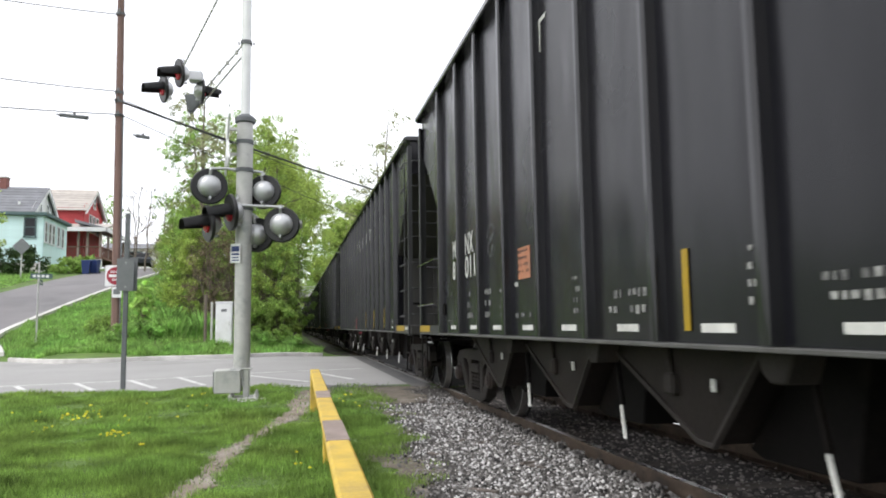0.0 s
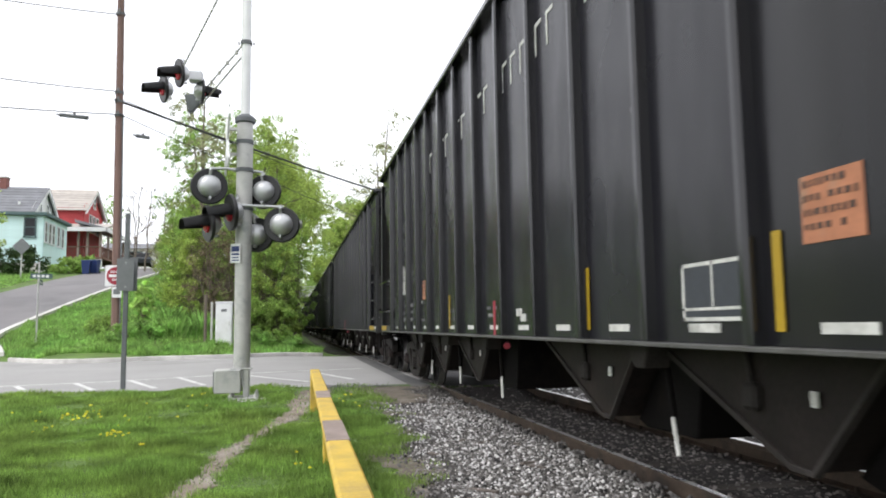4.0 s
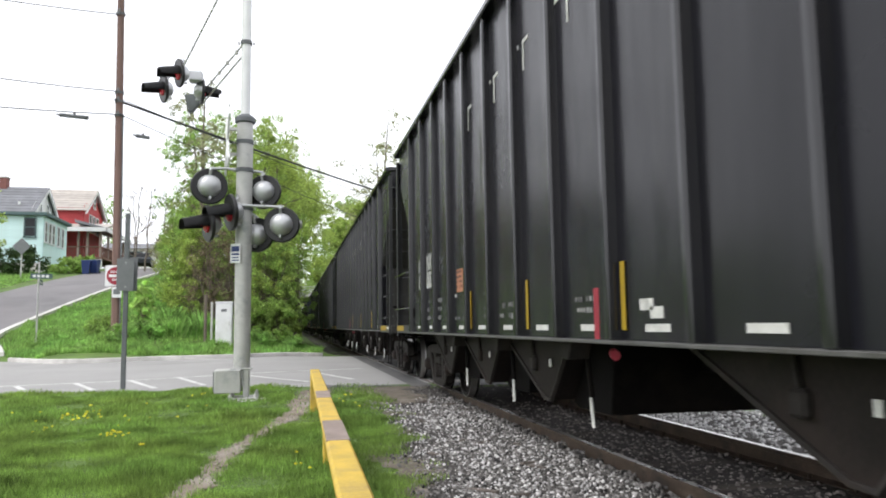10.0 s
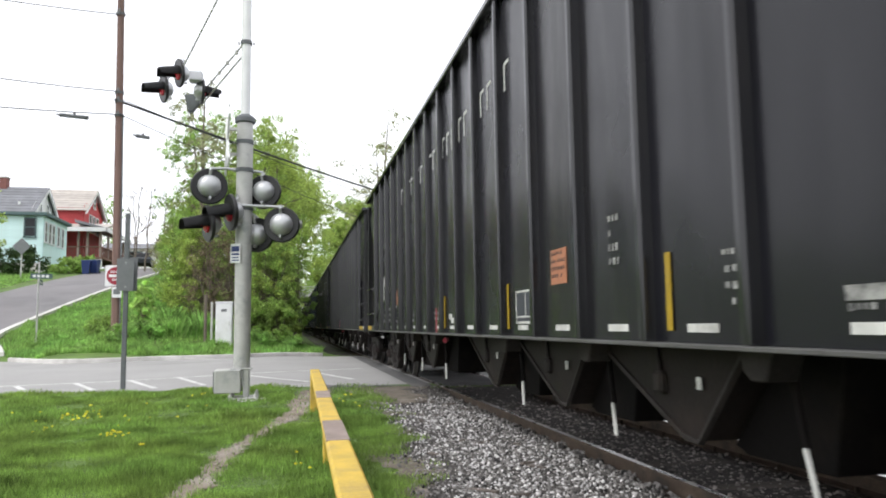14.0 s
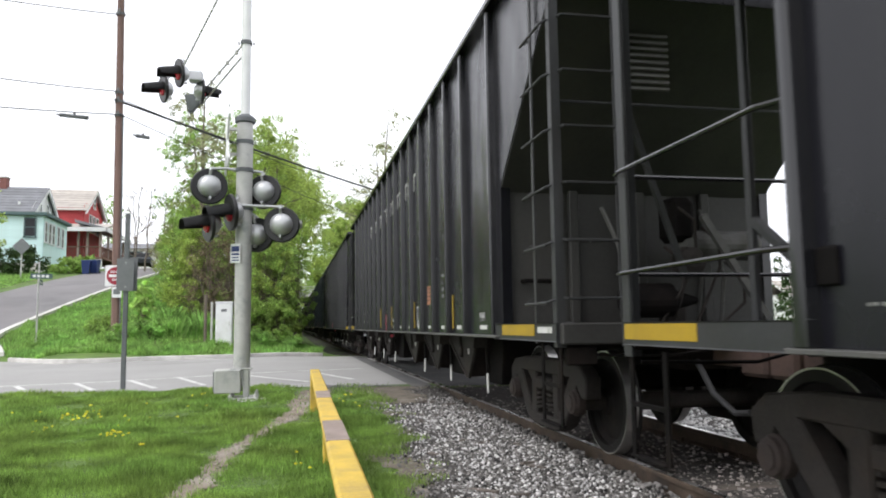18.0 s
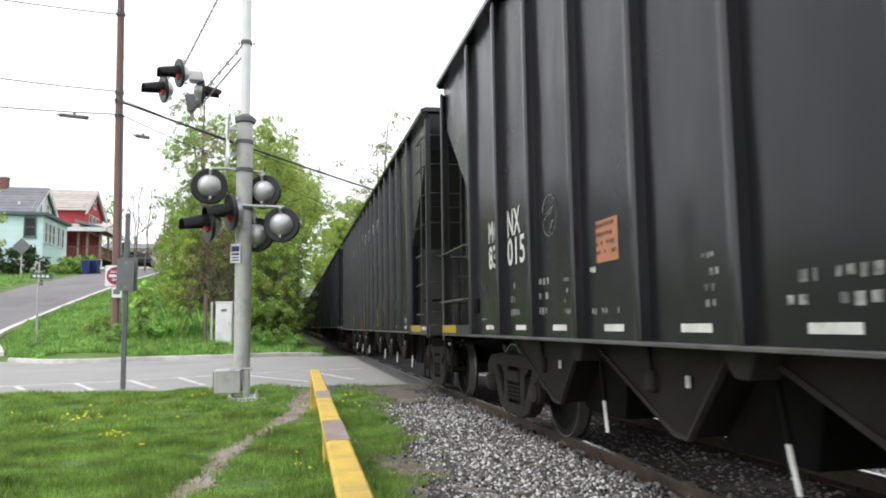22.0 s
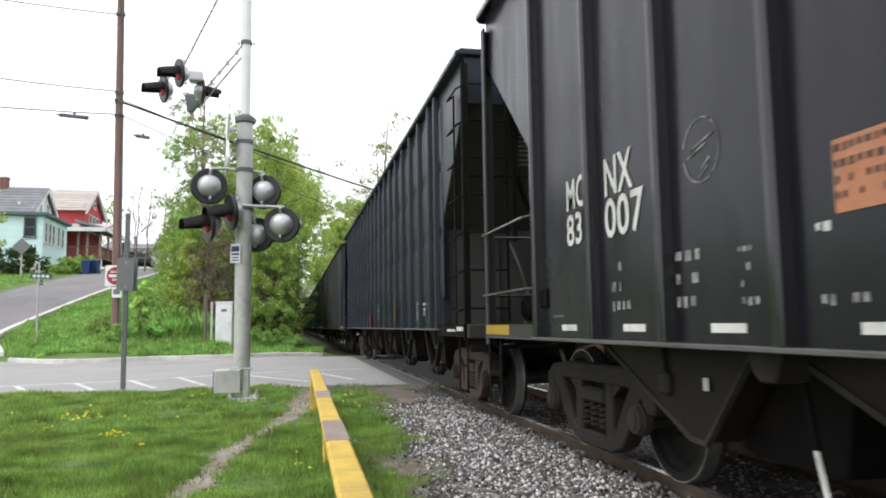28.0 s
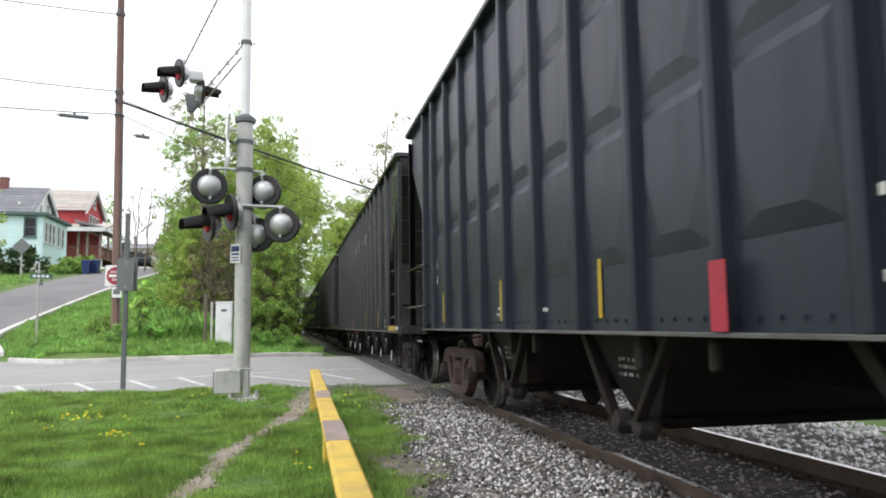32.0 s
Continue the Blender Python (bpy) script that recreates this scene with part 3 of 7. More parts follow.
def road_mark(name, a, b, width, label):
    a, b = Vector((*a, 0)), Vector((*b, 0))
    n = max(2, int((b - a).length / 0.5))
    s = (b - a).normalized().cross(Vector((0, 0, 1))) * width / 2
    vv, ff = [], []
    for i in range(n + 1):
        p = a.lerp(b, i / n)
        for q in (p - s, p + s):
            vv.append((q.x, q.y, road_z(q.x, q.y) + 0.005))
    for i in range(n):
        ff.append((2 * i, 2 * i + 1, 2 * i + 3, 2 * i + 2))
    return tagged(raw_mesh(name, vv, ff, M["road_paint"]), label, "road marking", group="road markings", kind="structure")


road_mark("road_line", (-9.0, 16.4), (-3.9, 17.9), 0.11, "worn white edge line painted on asphalt")
road_mark("road_line", (-3.88, 17.9), (1.9, 20.9), 0.11, "worn white edge line painted on asphalt")
for a, b in (((-5.66, 17.26), (-4.74, 15.2)), ((-4.61, 17.66), (-3.77, 15.7)), ((-3.58, 18.1), (-2.63, 15.7)), ((-2.63, 18.7), (-1.76, 16.2)),
             ((-1.15, 18.93), (0.36, 16.4)), ((0.63, 19.3), (1.35, 16.75))):
    road_mark("road_hatching", a, b, 0.12, "worn white diagonal hatching on asphalt")

# the road's dark ragged near edge; strips by the rails darkened as train shade
strip("asphalt_patch", [(x, ROAD_NEAR - 0.55 + 0.08 * math.sin(9 * x)) for x in np.arange(0.4, 2.5, 0.15)],
      [(x, ROAD_NEAR + 0.02 + 0.06 * math.sin(5 * x) - 0.7 * float(smooth_step(0.3, 2.2, x)) + 0.25) for x in np.arange(0.4, 2.5, 0.15)], M["asphalt_dark"], "dark crumbling asphalt at the road's edge", "road", lift=0.012)
# shade beside and under the train, put into the asphalt's colour
sheet("asphalt_patch", np.arange(2.3, 2.8, 0.1), np.arange(14.2, 30.0, 0.4), lambda x, y: 0 * x, M["asphalt_dark"], "asphalt strip beside the rail, darkened as the train's shade", "road", lift=-0.004)
sheet("asphalt_patch", np.arange(2.95, 4.3, 0.1), np.arange(14.2, 30.0, 0.4), lambda x, y: 0 * x, M["asphalt_dark"], "asphalt between the rails of the crossing, darkened as the train's shade", "road", lift=-0.006)

# kerbs
kx = np.arange(-9.6, 1.3, 0.3)
k_edges = [(float(x), float(kerb_y(x))) for x in kx]
kerb = tagged(new("kerb"), "pale concrete kerb along the road", "kerb", kind="structure")
for i in range(0, len(kx) - 6, 6):
    seg = k_edges[i:i + 7]
    vv = []
    for x, y in seg:
        z = road_z(x, y)
        vv += [(x, y, z - 0.1), (x, y, z + 0.13), (x, y + 0.2, z + 0.14), (x, y + 0.2, z - 0.1)]
    ff = [(4 * j + a, 4 * j + 4 + a, 4 * j + 4 + (a + 1) % 4, 4 * j + (a + 1) % 4) for j in range(len(seg) - 1) for a in range(3)] + [(0, 1, 2, 3), (4 * len(seg) - 1, 4 * len(seg) - 2, 4 * len(seg) - 3, 4 * len(seg) - 4)]
    raw_mesh("kerbstone", vv, ff, M["concrete"], kerb)

# the street up the hill
sy = np.concatenate([np.arange(27.5, 62, 0.75), np.arange(62, 90, 2)])
strip("street", [(float(street_x(y)), float(y)) for y in sy], [(float(street_x(y)) - 5.2 - 1.5 * float(smooth_step(33, 27.5, y)), float(y)) for y in sy], M["street"], "grey asphalt street climbing the hill", "street", lift=0.03)
sk = np.arange(29.3, 64, 0.75)
strip("kerb", [(float(street_x(y)) + 0.22, float(y)) for y in sk], [(float(street_x(y)), float(y)) for y in sk], M["concrete"], "pale concrete kerb beside the climbing street", "kerb", lift=0.15, thick=0.3)

# worn footpath across the lawn
PATH = [(-1.5, 2.5), (-1.05, 5.0), (-0.78, 6.0), (-0.68, 7.2), (-0.6, 8.0), (-0.42, 9.0), (-0.15, 10.0), (0.12, 11.2), (0.2, 12.0), (0.3, 13.0), (0.5, 14.2)]


def path_at(y):
    px = np.interp(y, [p[1] for p in PATH], [p[0] for p in PATH])
    return px + 0.015 * np.sin(3 * y)


def path_w(y):
    return 0.11 + 0.02 * np.sin(4.3 * y) + 0.16 * smooth_step(9.5, 13.5, y)


py = np.arange(2.5, 14.3, 0.03)
ragged = np.random.RandomState(31).uniform(-0.03, 0.03, (2, len(py)))
strip("footpath", [(float(path_at(y) - path_w(y) + ragged[0][i] + 0.03 * math.sin(13 * y) + 0.022 * math.sin(31 * y + 2)), float(y)) for i, y in enumerate(py)], [(float(path_at(y) + path_w(y) + ragged[1][i] + 0.03 * math.sin(11 * y + 1) + 0.024 * math.sin(27 * y)), float(y)) for i, y in enumerate(py)], M["dirt"], "bare trodden dirt path through the lawn", "footpath", lift=0.006)


# ---- railway track ----
RAIL_PROFILE = [(-0.07, -0.17), (0.07, -0.17), (0.07, -0.158), (0.012, -0.135), (0.009, -0.045), (0.036, -0.034), (0.036, -0.006), (0.03, -0.0005), (-0.03, -0.0005), (-0.036, -0.006), (-0.036, -0.034), (-0.009, -0.045), (-0.012, -0.135), (-0.07, -0.158)]
track = thing("railway_track", "rusty steel rails spiked to weathered timber ties", "railway track", kind="structure")
for sx in (-0.7535, 0.7535):
    y = -60.0
    while y < 420:
        n = 12.0 if y < 60 else 60.0
        rail = part("rail", prism([(TRACK + sx + u, v) for u, v in RAIL_PROFILE], "y", y + 0.003, y + n - 0.003), M["rail"], track)
        part("rail_head", box(TRACK + sx - 0.027, TRACK + sx + 0.027, y + 0.004, y + n - 0.004, -0.004, 0.001), M["rail_top"], rail, "polished running surface")
        y += n
tie_ob = part("tie", box(-1.3, 1.3, -0.115, 0.115, -0.18, 0.0, 0.012), M["tie"], track)
tie_ob.matrix_basis = pose(TRACK, 3.0, -0.171)
plate = part("tie_plate", box(-0.1, 0.17, -0.09, 0.09, 0.0, 0.014, 0.004), M["rail"], track)
plate.matrix_basis = pose(TRACK - 0.79, 3.0, -0.172)
spike = part("spike", box(-0.018, 0.018, -0.011, 0.011, 0.0, 0.045, 0.004), M["rail"], track)
spike.matrix_basis = pose(TRACK - 0.84, 3.05, -0.158)
rng = random.Random(5)
for i in range(-14, 260):
    y = 3.0 + i * 0.52
    if i and not (14.3 < y < 30.0) and y < 110:
        again("tie", tie_ob, track, pose(TRACK + rng.uniform(-0.04, 0.04), y, -0.171 + rng.uniform(-0.012, 0.002), 0, 0, rng.uniform(-1.2, 1.2)))
        if y < 14.3 and y > 1.0:
            for sx, fl in ((-0.79, 0), (0.79, 180)):
                again("tie_plate", plate, track, pose(TRACK + sx, y, -0.172, 0, 0, fl))
                for dx in (-0.085, 0.1):
                    again("spike", spike, track, pose(TRACK + math.copysign(0.7535, sx) + dx, y + rng.uniform(-0.07, 0.07), -0.16))


def stones(name, spots, mat, label, smin, smax, seed, category):
    """Loose stones, each its own lump, joined."""
    g = np.random.RandomState(seed)
    t = (1 + 5 ** 0.5) / 2
    ico = np.array([(-1, t, 0), (1, t, 0), (-1, -t, 0), (1, -t, 0), (0, -1, t), (0, 1, t), (0, -1, -t), (0, 1, -t), (t, 0, -1), (t, 0, 1), (-t, 0, -1), (-t, 0, 1)]) / 1.9
    tri = np.array([(0, 11, 5), (0, 5, 1), (0, 1, 7), (0, 7, 10), (0, 10, 11), (1, 5, 9), (5, 11, 4), (11, 10, 2), (10, 7, 6), (7, 1, 8), (3, 9, 4), (3, 4, 2), (3, 2, 6), (3, 6, 8), (3, 8, 9), (4, 9, 5), (2, 4, 11), (6, 2, 10), (8, 6, 7), (9, 8, 1)])
    n = len(spots)
    q = g.normal(size=(n, 4))
    q /= np.linalg.norm(q, axis=1)[:, None]
    w, x, y, z = q.T
    R = np.stack([1 - 2 * (y * y + z * z), 2 * (x * y - z * w), 2 * (x * z + y * w), 2 * (x * y + z * w), 1 - 2 * (x * x + z * z), 2 * (y * z - x * w), 2 * (x * z - y * w), 2 * (y * z + x * w), 1 - 2 * (x * x + y * y)], 1).reshape(n, 3, 3)
    size = g.uniform(smin, smax, n)[:, None, None] * g.uniform(0.6, 1.15, (n, 1, 3))
    v = ico[None] * g.uniform(0.55, 1.3, (n, 12, 1)) * size
    v = np.einsum("nij,nkj->nki", R, v) + np.asarray(spots)[:, None, :]
    f = tri[None] + 12 * np.arange(n)[:, None, None]
    me = bpy.data.meshes.new(name)
    me.vertices.add(n * 12)
    me.vertices.foreach_set("co", v.reshape(-1))
    me.loops.add(n * 60)
    me.loops.foreach_set("vertex_index", f.reshape(-1).astype(np.int32))
    me.polygons.add(n * 20)
    me.polygons.foreach_set("loop_start", np.arange(0, n * 60, 3, dtype=np.int32))
    me.update(calc_edges=True)
    me.materials.append(mat)
    return tagged(new(name, me), label, category, kind="stuff")


def ballast_spots(n, x0, x1, y0, y1, seed, dz=0.0):
    g = np.random.RandomState(seed)
    x, y = g.uniform(x0, x1, n), y0 + (y1 - y0) * g.uniform(0, 1, n) ** 1.35
    edge = 1.02 + 0.09 * (y - 5.7) + 0.16 * np.sin(3.1 * y) + 0.09 * np.sin(8.3 * y + 1)
    keep = (x > edge - 0.1 + g.exponential(0.1, n) * -1.0) & (g.uniform(0, 1, n) > 0.6 * smooth_step(edge + 0.55, edge + 0.05, x) + 0.75 * smooth_step(11.0, 13.6, y))
    x, y = x[keep], y[keep]
    z = ground_z(x, y)
    return np.stack([x, y, z + g.uniform(-0.005, 0.02, len(x)) + dz], 1)


dirt_y = np.arange(2.6, 14.5, 0.1)
strip("bare_soil", [(1.0 + 0.09 * (y - 5.7) + 0.16 * math.sin(3.1 * y) - 0.32 + 0.05 * math.sin(17 * y) - 0.3 * float(smooth_step(12.0, 14.0, y)), float(y)) for y in dirt_y],
      [(1.0 + 0.09 * (y - 5.7) + 0.16 * math.sin(3.1 * y) + 0.3 + 0.06 * math.sin(13 * y) + 0.5 * float(smooth_step(11.5, 13.5, y)), float(y)) for y in dirt_y], M["soil"], "bare brown soil between lawn and ballast", "soil", lift=0.009)
bed_x = np.arange(0.95, 6.6, 0.1)
# this bed's dark colour stands for shade in the gaps of the stones
sheet("ballast_bed", bed_x, np.arange(-20, 14.4, 0.4), ground_z, M["ballast_bed"], "packed grey gravel between and beside the rails, darkened as shade between stones", "gravel", lift=0.014,
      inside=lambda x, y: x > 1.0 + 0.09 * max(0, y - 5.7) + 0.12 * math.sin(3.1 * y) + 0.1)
sheet("ballast_bed", np.arange(2.75, 4.4, 0.15), np.arange(-20, 14.3, 0.4), ground_z, M["bed_oil"], "oily dark gravel between the rails", "gravel", lift=0.008)
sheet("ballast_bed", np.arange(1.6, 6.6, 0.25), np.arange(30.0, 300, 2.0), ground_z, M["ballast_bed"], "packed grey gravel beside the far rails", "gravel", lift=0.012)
stones("ballast", ballast_spots(42000, 0.9, 2.86, 2.6, 14.4, 1), M["ballast"], "loose grey crushed stone beside the rail", 0.008, 0.024, 2, "gravel")
stones("ballast", ballast_spots(8000, 1.15, 2.7, 2.6, 12.8, 9, 0.006), M["ballast_pale"], "pale loose crushed stone beside the rail", 0.008, 0.021, 10, "gravel")
for k in range(16):
    x, y = rng.uniform(1.35, 2.6), rng.uniform(5.0, 12.5)
    sc = thing("wood_scrap", "dark broken piece of old timber on the ballast", "wood scrap", pose(x, y, float(ground_z(x, y)) + 0.022, rng.uniform(-8, 8), rng.uniform(-8, 8), rng.uniform(0, 180)), group="scraps on the ballast")
    n = rng.uniform(0.05, 0.16)
    part("splinter", prism([(-n, -0.02), (n * 0.7, -0.028), (n, 0.004), (n * 0.5, 0.022), (-n * 0.9, 0.016)], "z", -0.012, 0.012, 0.003), M["tie"], sc)
stones("ballast", ballast_spots(9000, 2.92, 4.3, 2.2, 14.3, 3, -0.008), M["ballast_oil"], "oily dark crushed stone between the rails", 0.012, 0.032, 4, "gravel")
foot = np.random.RandomState(17)
foot_y = 2.6 + 11.6 * foot.uniform(0, 1, 1300) ** 1.2
stones("ballast", np.stack([2.765 - 0.1 * foot.uniform(0, 1, 1300), foot_y, -0.105 + 0.05 * foot.uniform(0, 1, 1300) * (0.5 + 0.5 * np.sin(12.1 * foot_y))], 1), M["ballast"], "crushed stone heaped against the rail", 0.012, 0.03, 18, "gravel")
stones("ballast", ballast_spots(9000, 4.4, 7.6, 2.0, 14.3, 5), M["ballast_pale"], "pale crushed stone beyond the far rail", 0.02, 0.042, 6, "gravel")


# ---- the train of wood-chip hopper cars ----
# A car's own space: its middle at y = 0 on the rail heads, -x the side towards the camera, +y its numbered end.
HALF_SIDE, LADDER_Y, POST_Y = 8.48, 10.16, 10.08
KNEE, SLOPE_TOP = 2.58, 4.0
TOP, SILL = 4.58, 1.09
RIBS = [7.24 - 1.016 * i for i in range(15)]
BAYS = [6.35, 4.22, 2.12, -1.72, -3.9, -6.0]


def plate_yz(x, y0, y1, z0, z1, thick=0.004):
    return box(x - thick, x, y0, y1, z0, z1)


def bars(y0, y1, z0, z1, rows, seed, x, fill=0.8):
    """Unreadable stencilled lines as plain bars."""
    g = random.Random(seed)
    b = bmesh.new()
    hgt = (z1 - z0) / rows
    for r in range(rows):
        y, top = max(y0, y1), z1 - r * hgt
        end = min(y0, y1) + g.uniform(0, 0.2) * abs(y1 - y0)
        while y > end:
            w = g.uniform(0.35, 0.7) * hgt
            if y - w < min(y0, y1):
                break
            if g.random() < 0.74:
                box(x - 0.002, x, y - w * 0.75, y, top - hgt * g.uniform(0.38, 0.52), top, bm=b)
            y -= w + hgt * 0.16
    return b


def ring_yz(x, cy, cz, r, w, seg=28, gaps=0):
    b = bmesh.new()
    for j in range(seg):
        if gaps and j % gaps == 0:
            continue
        a0, a1 = 2 * math.pi * j / seg, 2 * math.pi * (j + 1) / seg
        vs = [b.verts.new((x, cy + rr * math.cos(a), cz + rr * math.sin(a))) for a, rr in ((a0, r), (a1, r), (a1, r - w), (a0, r - w))]
        f = b.faces.new(vs)
        f.normal_update()
        if f.normal.x > 0:
            f.normal_flip()
    return b


def side_frame_mesh():
    """A cast truck side with its bolster window and two triangular openings."""
    b = bmesh.new()
    x0, x1 = -0.075, 0.075
    # top chord, flat over the bolster and drooping to the axle boxes
    top = [(-1.1, 0.5), (-1.12, 0.68), (-0.98, 0.78), (-0.6, 0.82), (0.6, 0.82), (0.98, 0.78), (1.12, 0.68), (1.1, 0.5), (0.97, 0.5), (0.9, 0.6), (0.7, 0.67), (-0.7, 0.67), (-0.9, 0.6), (-0.97, 0.5)]
    prism(top, "x", x0, x1, 0.014, b)
    # lower chord and its two legs
    low = [(-0.92, 0.62), (-0.55, 0.2), (-0.36, 0.13), (0.36, 0.13), (0.55, 0.2), (0.92, 0.62), (0.72, 0.69), (0.5, 0.42), (0.42, 0.27), (0.26, 0.25), (-0.26, 0.25), (-0.42, 0.27), (-0.5, 0.42), (-0.72, 0.69)]
    prism(low, "x", x0, x1, 0.014, b)
    for s in (-1, 1):
        box(x0 + 0.005, x1 - 0.005, s * 0.32 - 0.075, s * 0.32 + 0.075, 0.24, 0.7, 0.014, b)
        prism([(s * 0.37, 0.7), (s * 0.6, 0.7), (s * 0.37, 0.56)], "x", x0 + 0.012, x1 - 0.012, 0.0, b)
        prism([(s * 0.37, 0.24), (s * 0.46, 0.26), (s * 0.37, 0.4)], "x", x0 + 0.012, x1 - 0.012, 0.0, b)
    return b


def spring_mesh():
    """One coil spring, as a winding bar."""
    n = 44
    return rod([(0.075 * math.cos(a), 0.075 * math.sin(a), 0.29 + 0.21 * k / n) for k, a in ((k, 2 * math.pi * 4.5 * k / n) for k in range(n + 1))], 0.017, 5)


def wheel_mesh():
    r = 0.457
    return lathe([(0.09, -0.085), (0.12, -0.08), (0.13, -0.045), (0.33, 0.0), (0.375, -0.035), (0.385, -0.068), (r - 0.004, -0.068), (r - 0.002, -0.055),
                  (r + 0.001, 0.02), (r + 0.004, 0.035), (r + 0.024, 0.045), (r + 0.024, 0.062), (r + 0.01, 0.07), (0.385, 0.07), (0.375, 0.03), (0.33, 0.04), (0.14, 0.06), (0.11, 0.085), (0.09, 0.09)], 40, "x")


def tread_mesh():
    r = 0.457
    return lathe([(r - 0.01, -0.069), (r + 0.0005, -0.069), (r + 0.0025, 0.02), (r + 0.006, 0.034), (r - 0.01, 0.034)], 40, "x", closed=True)


def add_truck(car, y, mat, cap_mat):
    """Two cast side frames with springs and axle ends, the bolster, and two wheelsets that turn."""
    for s in (-1, 1):
        fr = part("truck_side_frame", side_frame_mesh(), mat, car)
        fr.matrix_basis = pose(s * 1.02, y, 0, 0, 0, 0 if s < 0 else 180)
        sp = part("spring", spring_mesh(), mat, fr)
        for dy in (-0.17, 0.17):
            again("spring", sp, fr, pose(0, dy, 0))
        part("bolster_end", box(-0.09, 0.05, -0.24, 0.24, 0.5, 0.62, 0.02), mat, fr)
        for dy in (-0.889, 0.889):
            c = part("axle_end_cap", lathe([(0.115, 0.03), (0.118, -0.03), (0.105, -0.045), (0.1, -0.07), (0.07, -0.08), (0.068, -0.09), (0.03, -0.092)], 18, "x"), cap_mat, fr, "dull brown bearing cap")
            c.matrix_basis = pose(-0.06, dy, 0.457)
    part("bolster", box(-1.0, 1.0, y - 0.2, y + 0.2, 0.5, 0.78, 0.02), M["car_dirty_shaded"], car)
    part("brake_beam", box(-0.8, 0.8, y - 0.45, y - 0.38, 0.36, 0.46, 0.01), M["car_dirty_shaded"], car)
    for dy in (-0.889, 0.889):
        ax = part("wheelset", lathe([(0.07, -1.03), (0.07, -0.82), (0.09, -0.8), (0.085, -0.6), (0.08, 0.0), (0.085, 0.6), (0.09, 0.8), (0.07, 0.82), (0.07, 1.03)], 14, "x"), M["truck"], car)
        ax.matrix_basis = pose(0, y + dy, 0.457)
        for s in (-1, 1):
            w = part("wheel", wheel_mesh(), M["wheel"], ax, smooth=False)
            w.matrix_basis = pose(s * 0.7535, 0, 0, 0, 0, 0 if s < 0 else 180)
            w2 = part("wheel_tread", tread_mesh(), M["tread"], ax, "shiny worn tread")
            w2.matrix_basis = w.matrix_basis.copy()
    return


def add_coupler(car, s):
    b = box(-0.08, 0.08, 9.6, 10.45, 0.8, 0.94, 0.015)
    box(-0.14, 0.16, 10.4, 10.72, 0.74, 1.0, 0.03, b)
    if s < 0:
        b.transform(Matrix.Rotation(math.pi, 4, "Z"))
    part("coupler", b, M["truck_red"], car)
    h = rod([(0.35 * s, s * 10.1, 0.85), (0.36 * s, s * 10.35, 0.6), (0.34 * s, s * 10.6, 0.48), (0.32 * s, s * 10.75, 0.5)], 0.024, 8)
    part("air_hose", h, M["cable"], car)
    part("uncoupling_lever", rod([(-1.45, s * 10.12, 0.92), (-0.6, s * 10.16, 0.9), (-0.1, s * 10.3, 0.98)], 0.013, 6), M["car_dirty_shaded"], car)


def add_step(car, x, y, z0=1.0, w=0.42):
    """A hanging stirrup step of flat bar."""
    s = math.copysign(1, x)
    b = bmesh.new()
    for dy in (0, w):
        box(x - 0.008, x + 0.008, y + dy - 0.025, y + dy + 0.025, 0.36, z0, 0.003, b)
    box(x - 0.03, x + 0.03, y, y + w, 0.36, 0.376, 0.003, b)
    box(x - 0.01, x + 0.01, y, y + w, 0.66, 0.69, 0.003, b)
    return part("stirrup_step", b, M["car_dirty_shaded"], car)


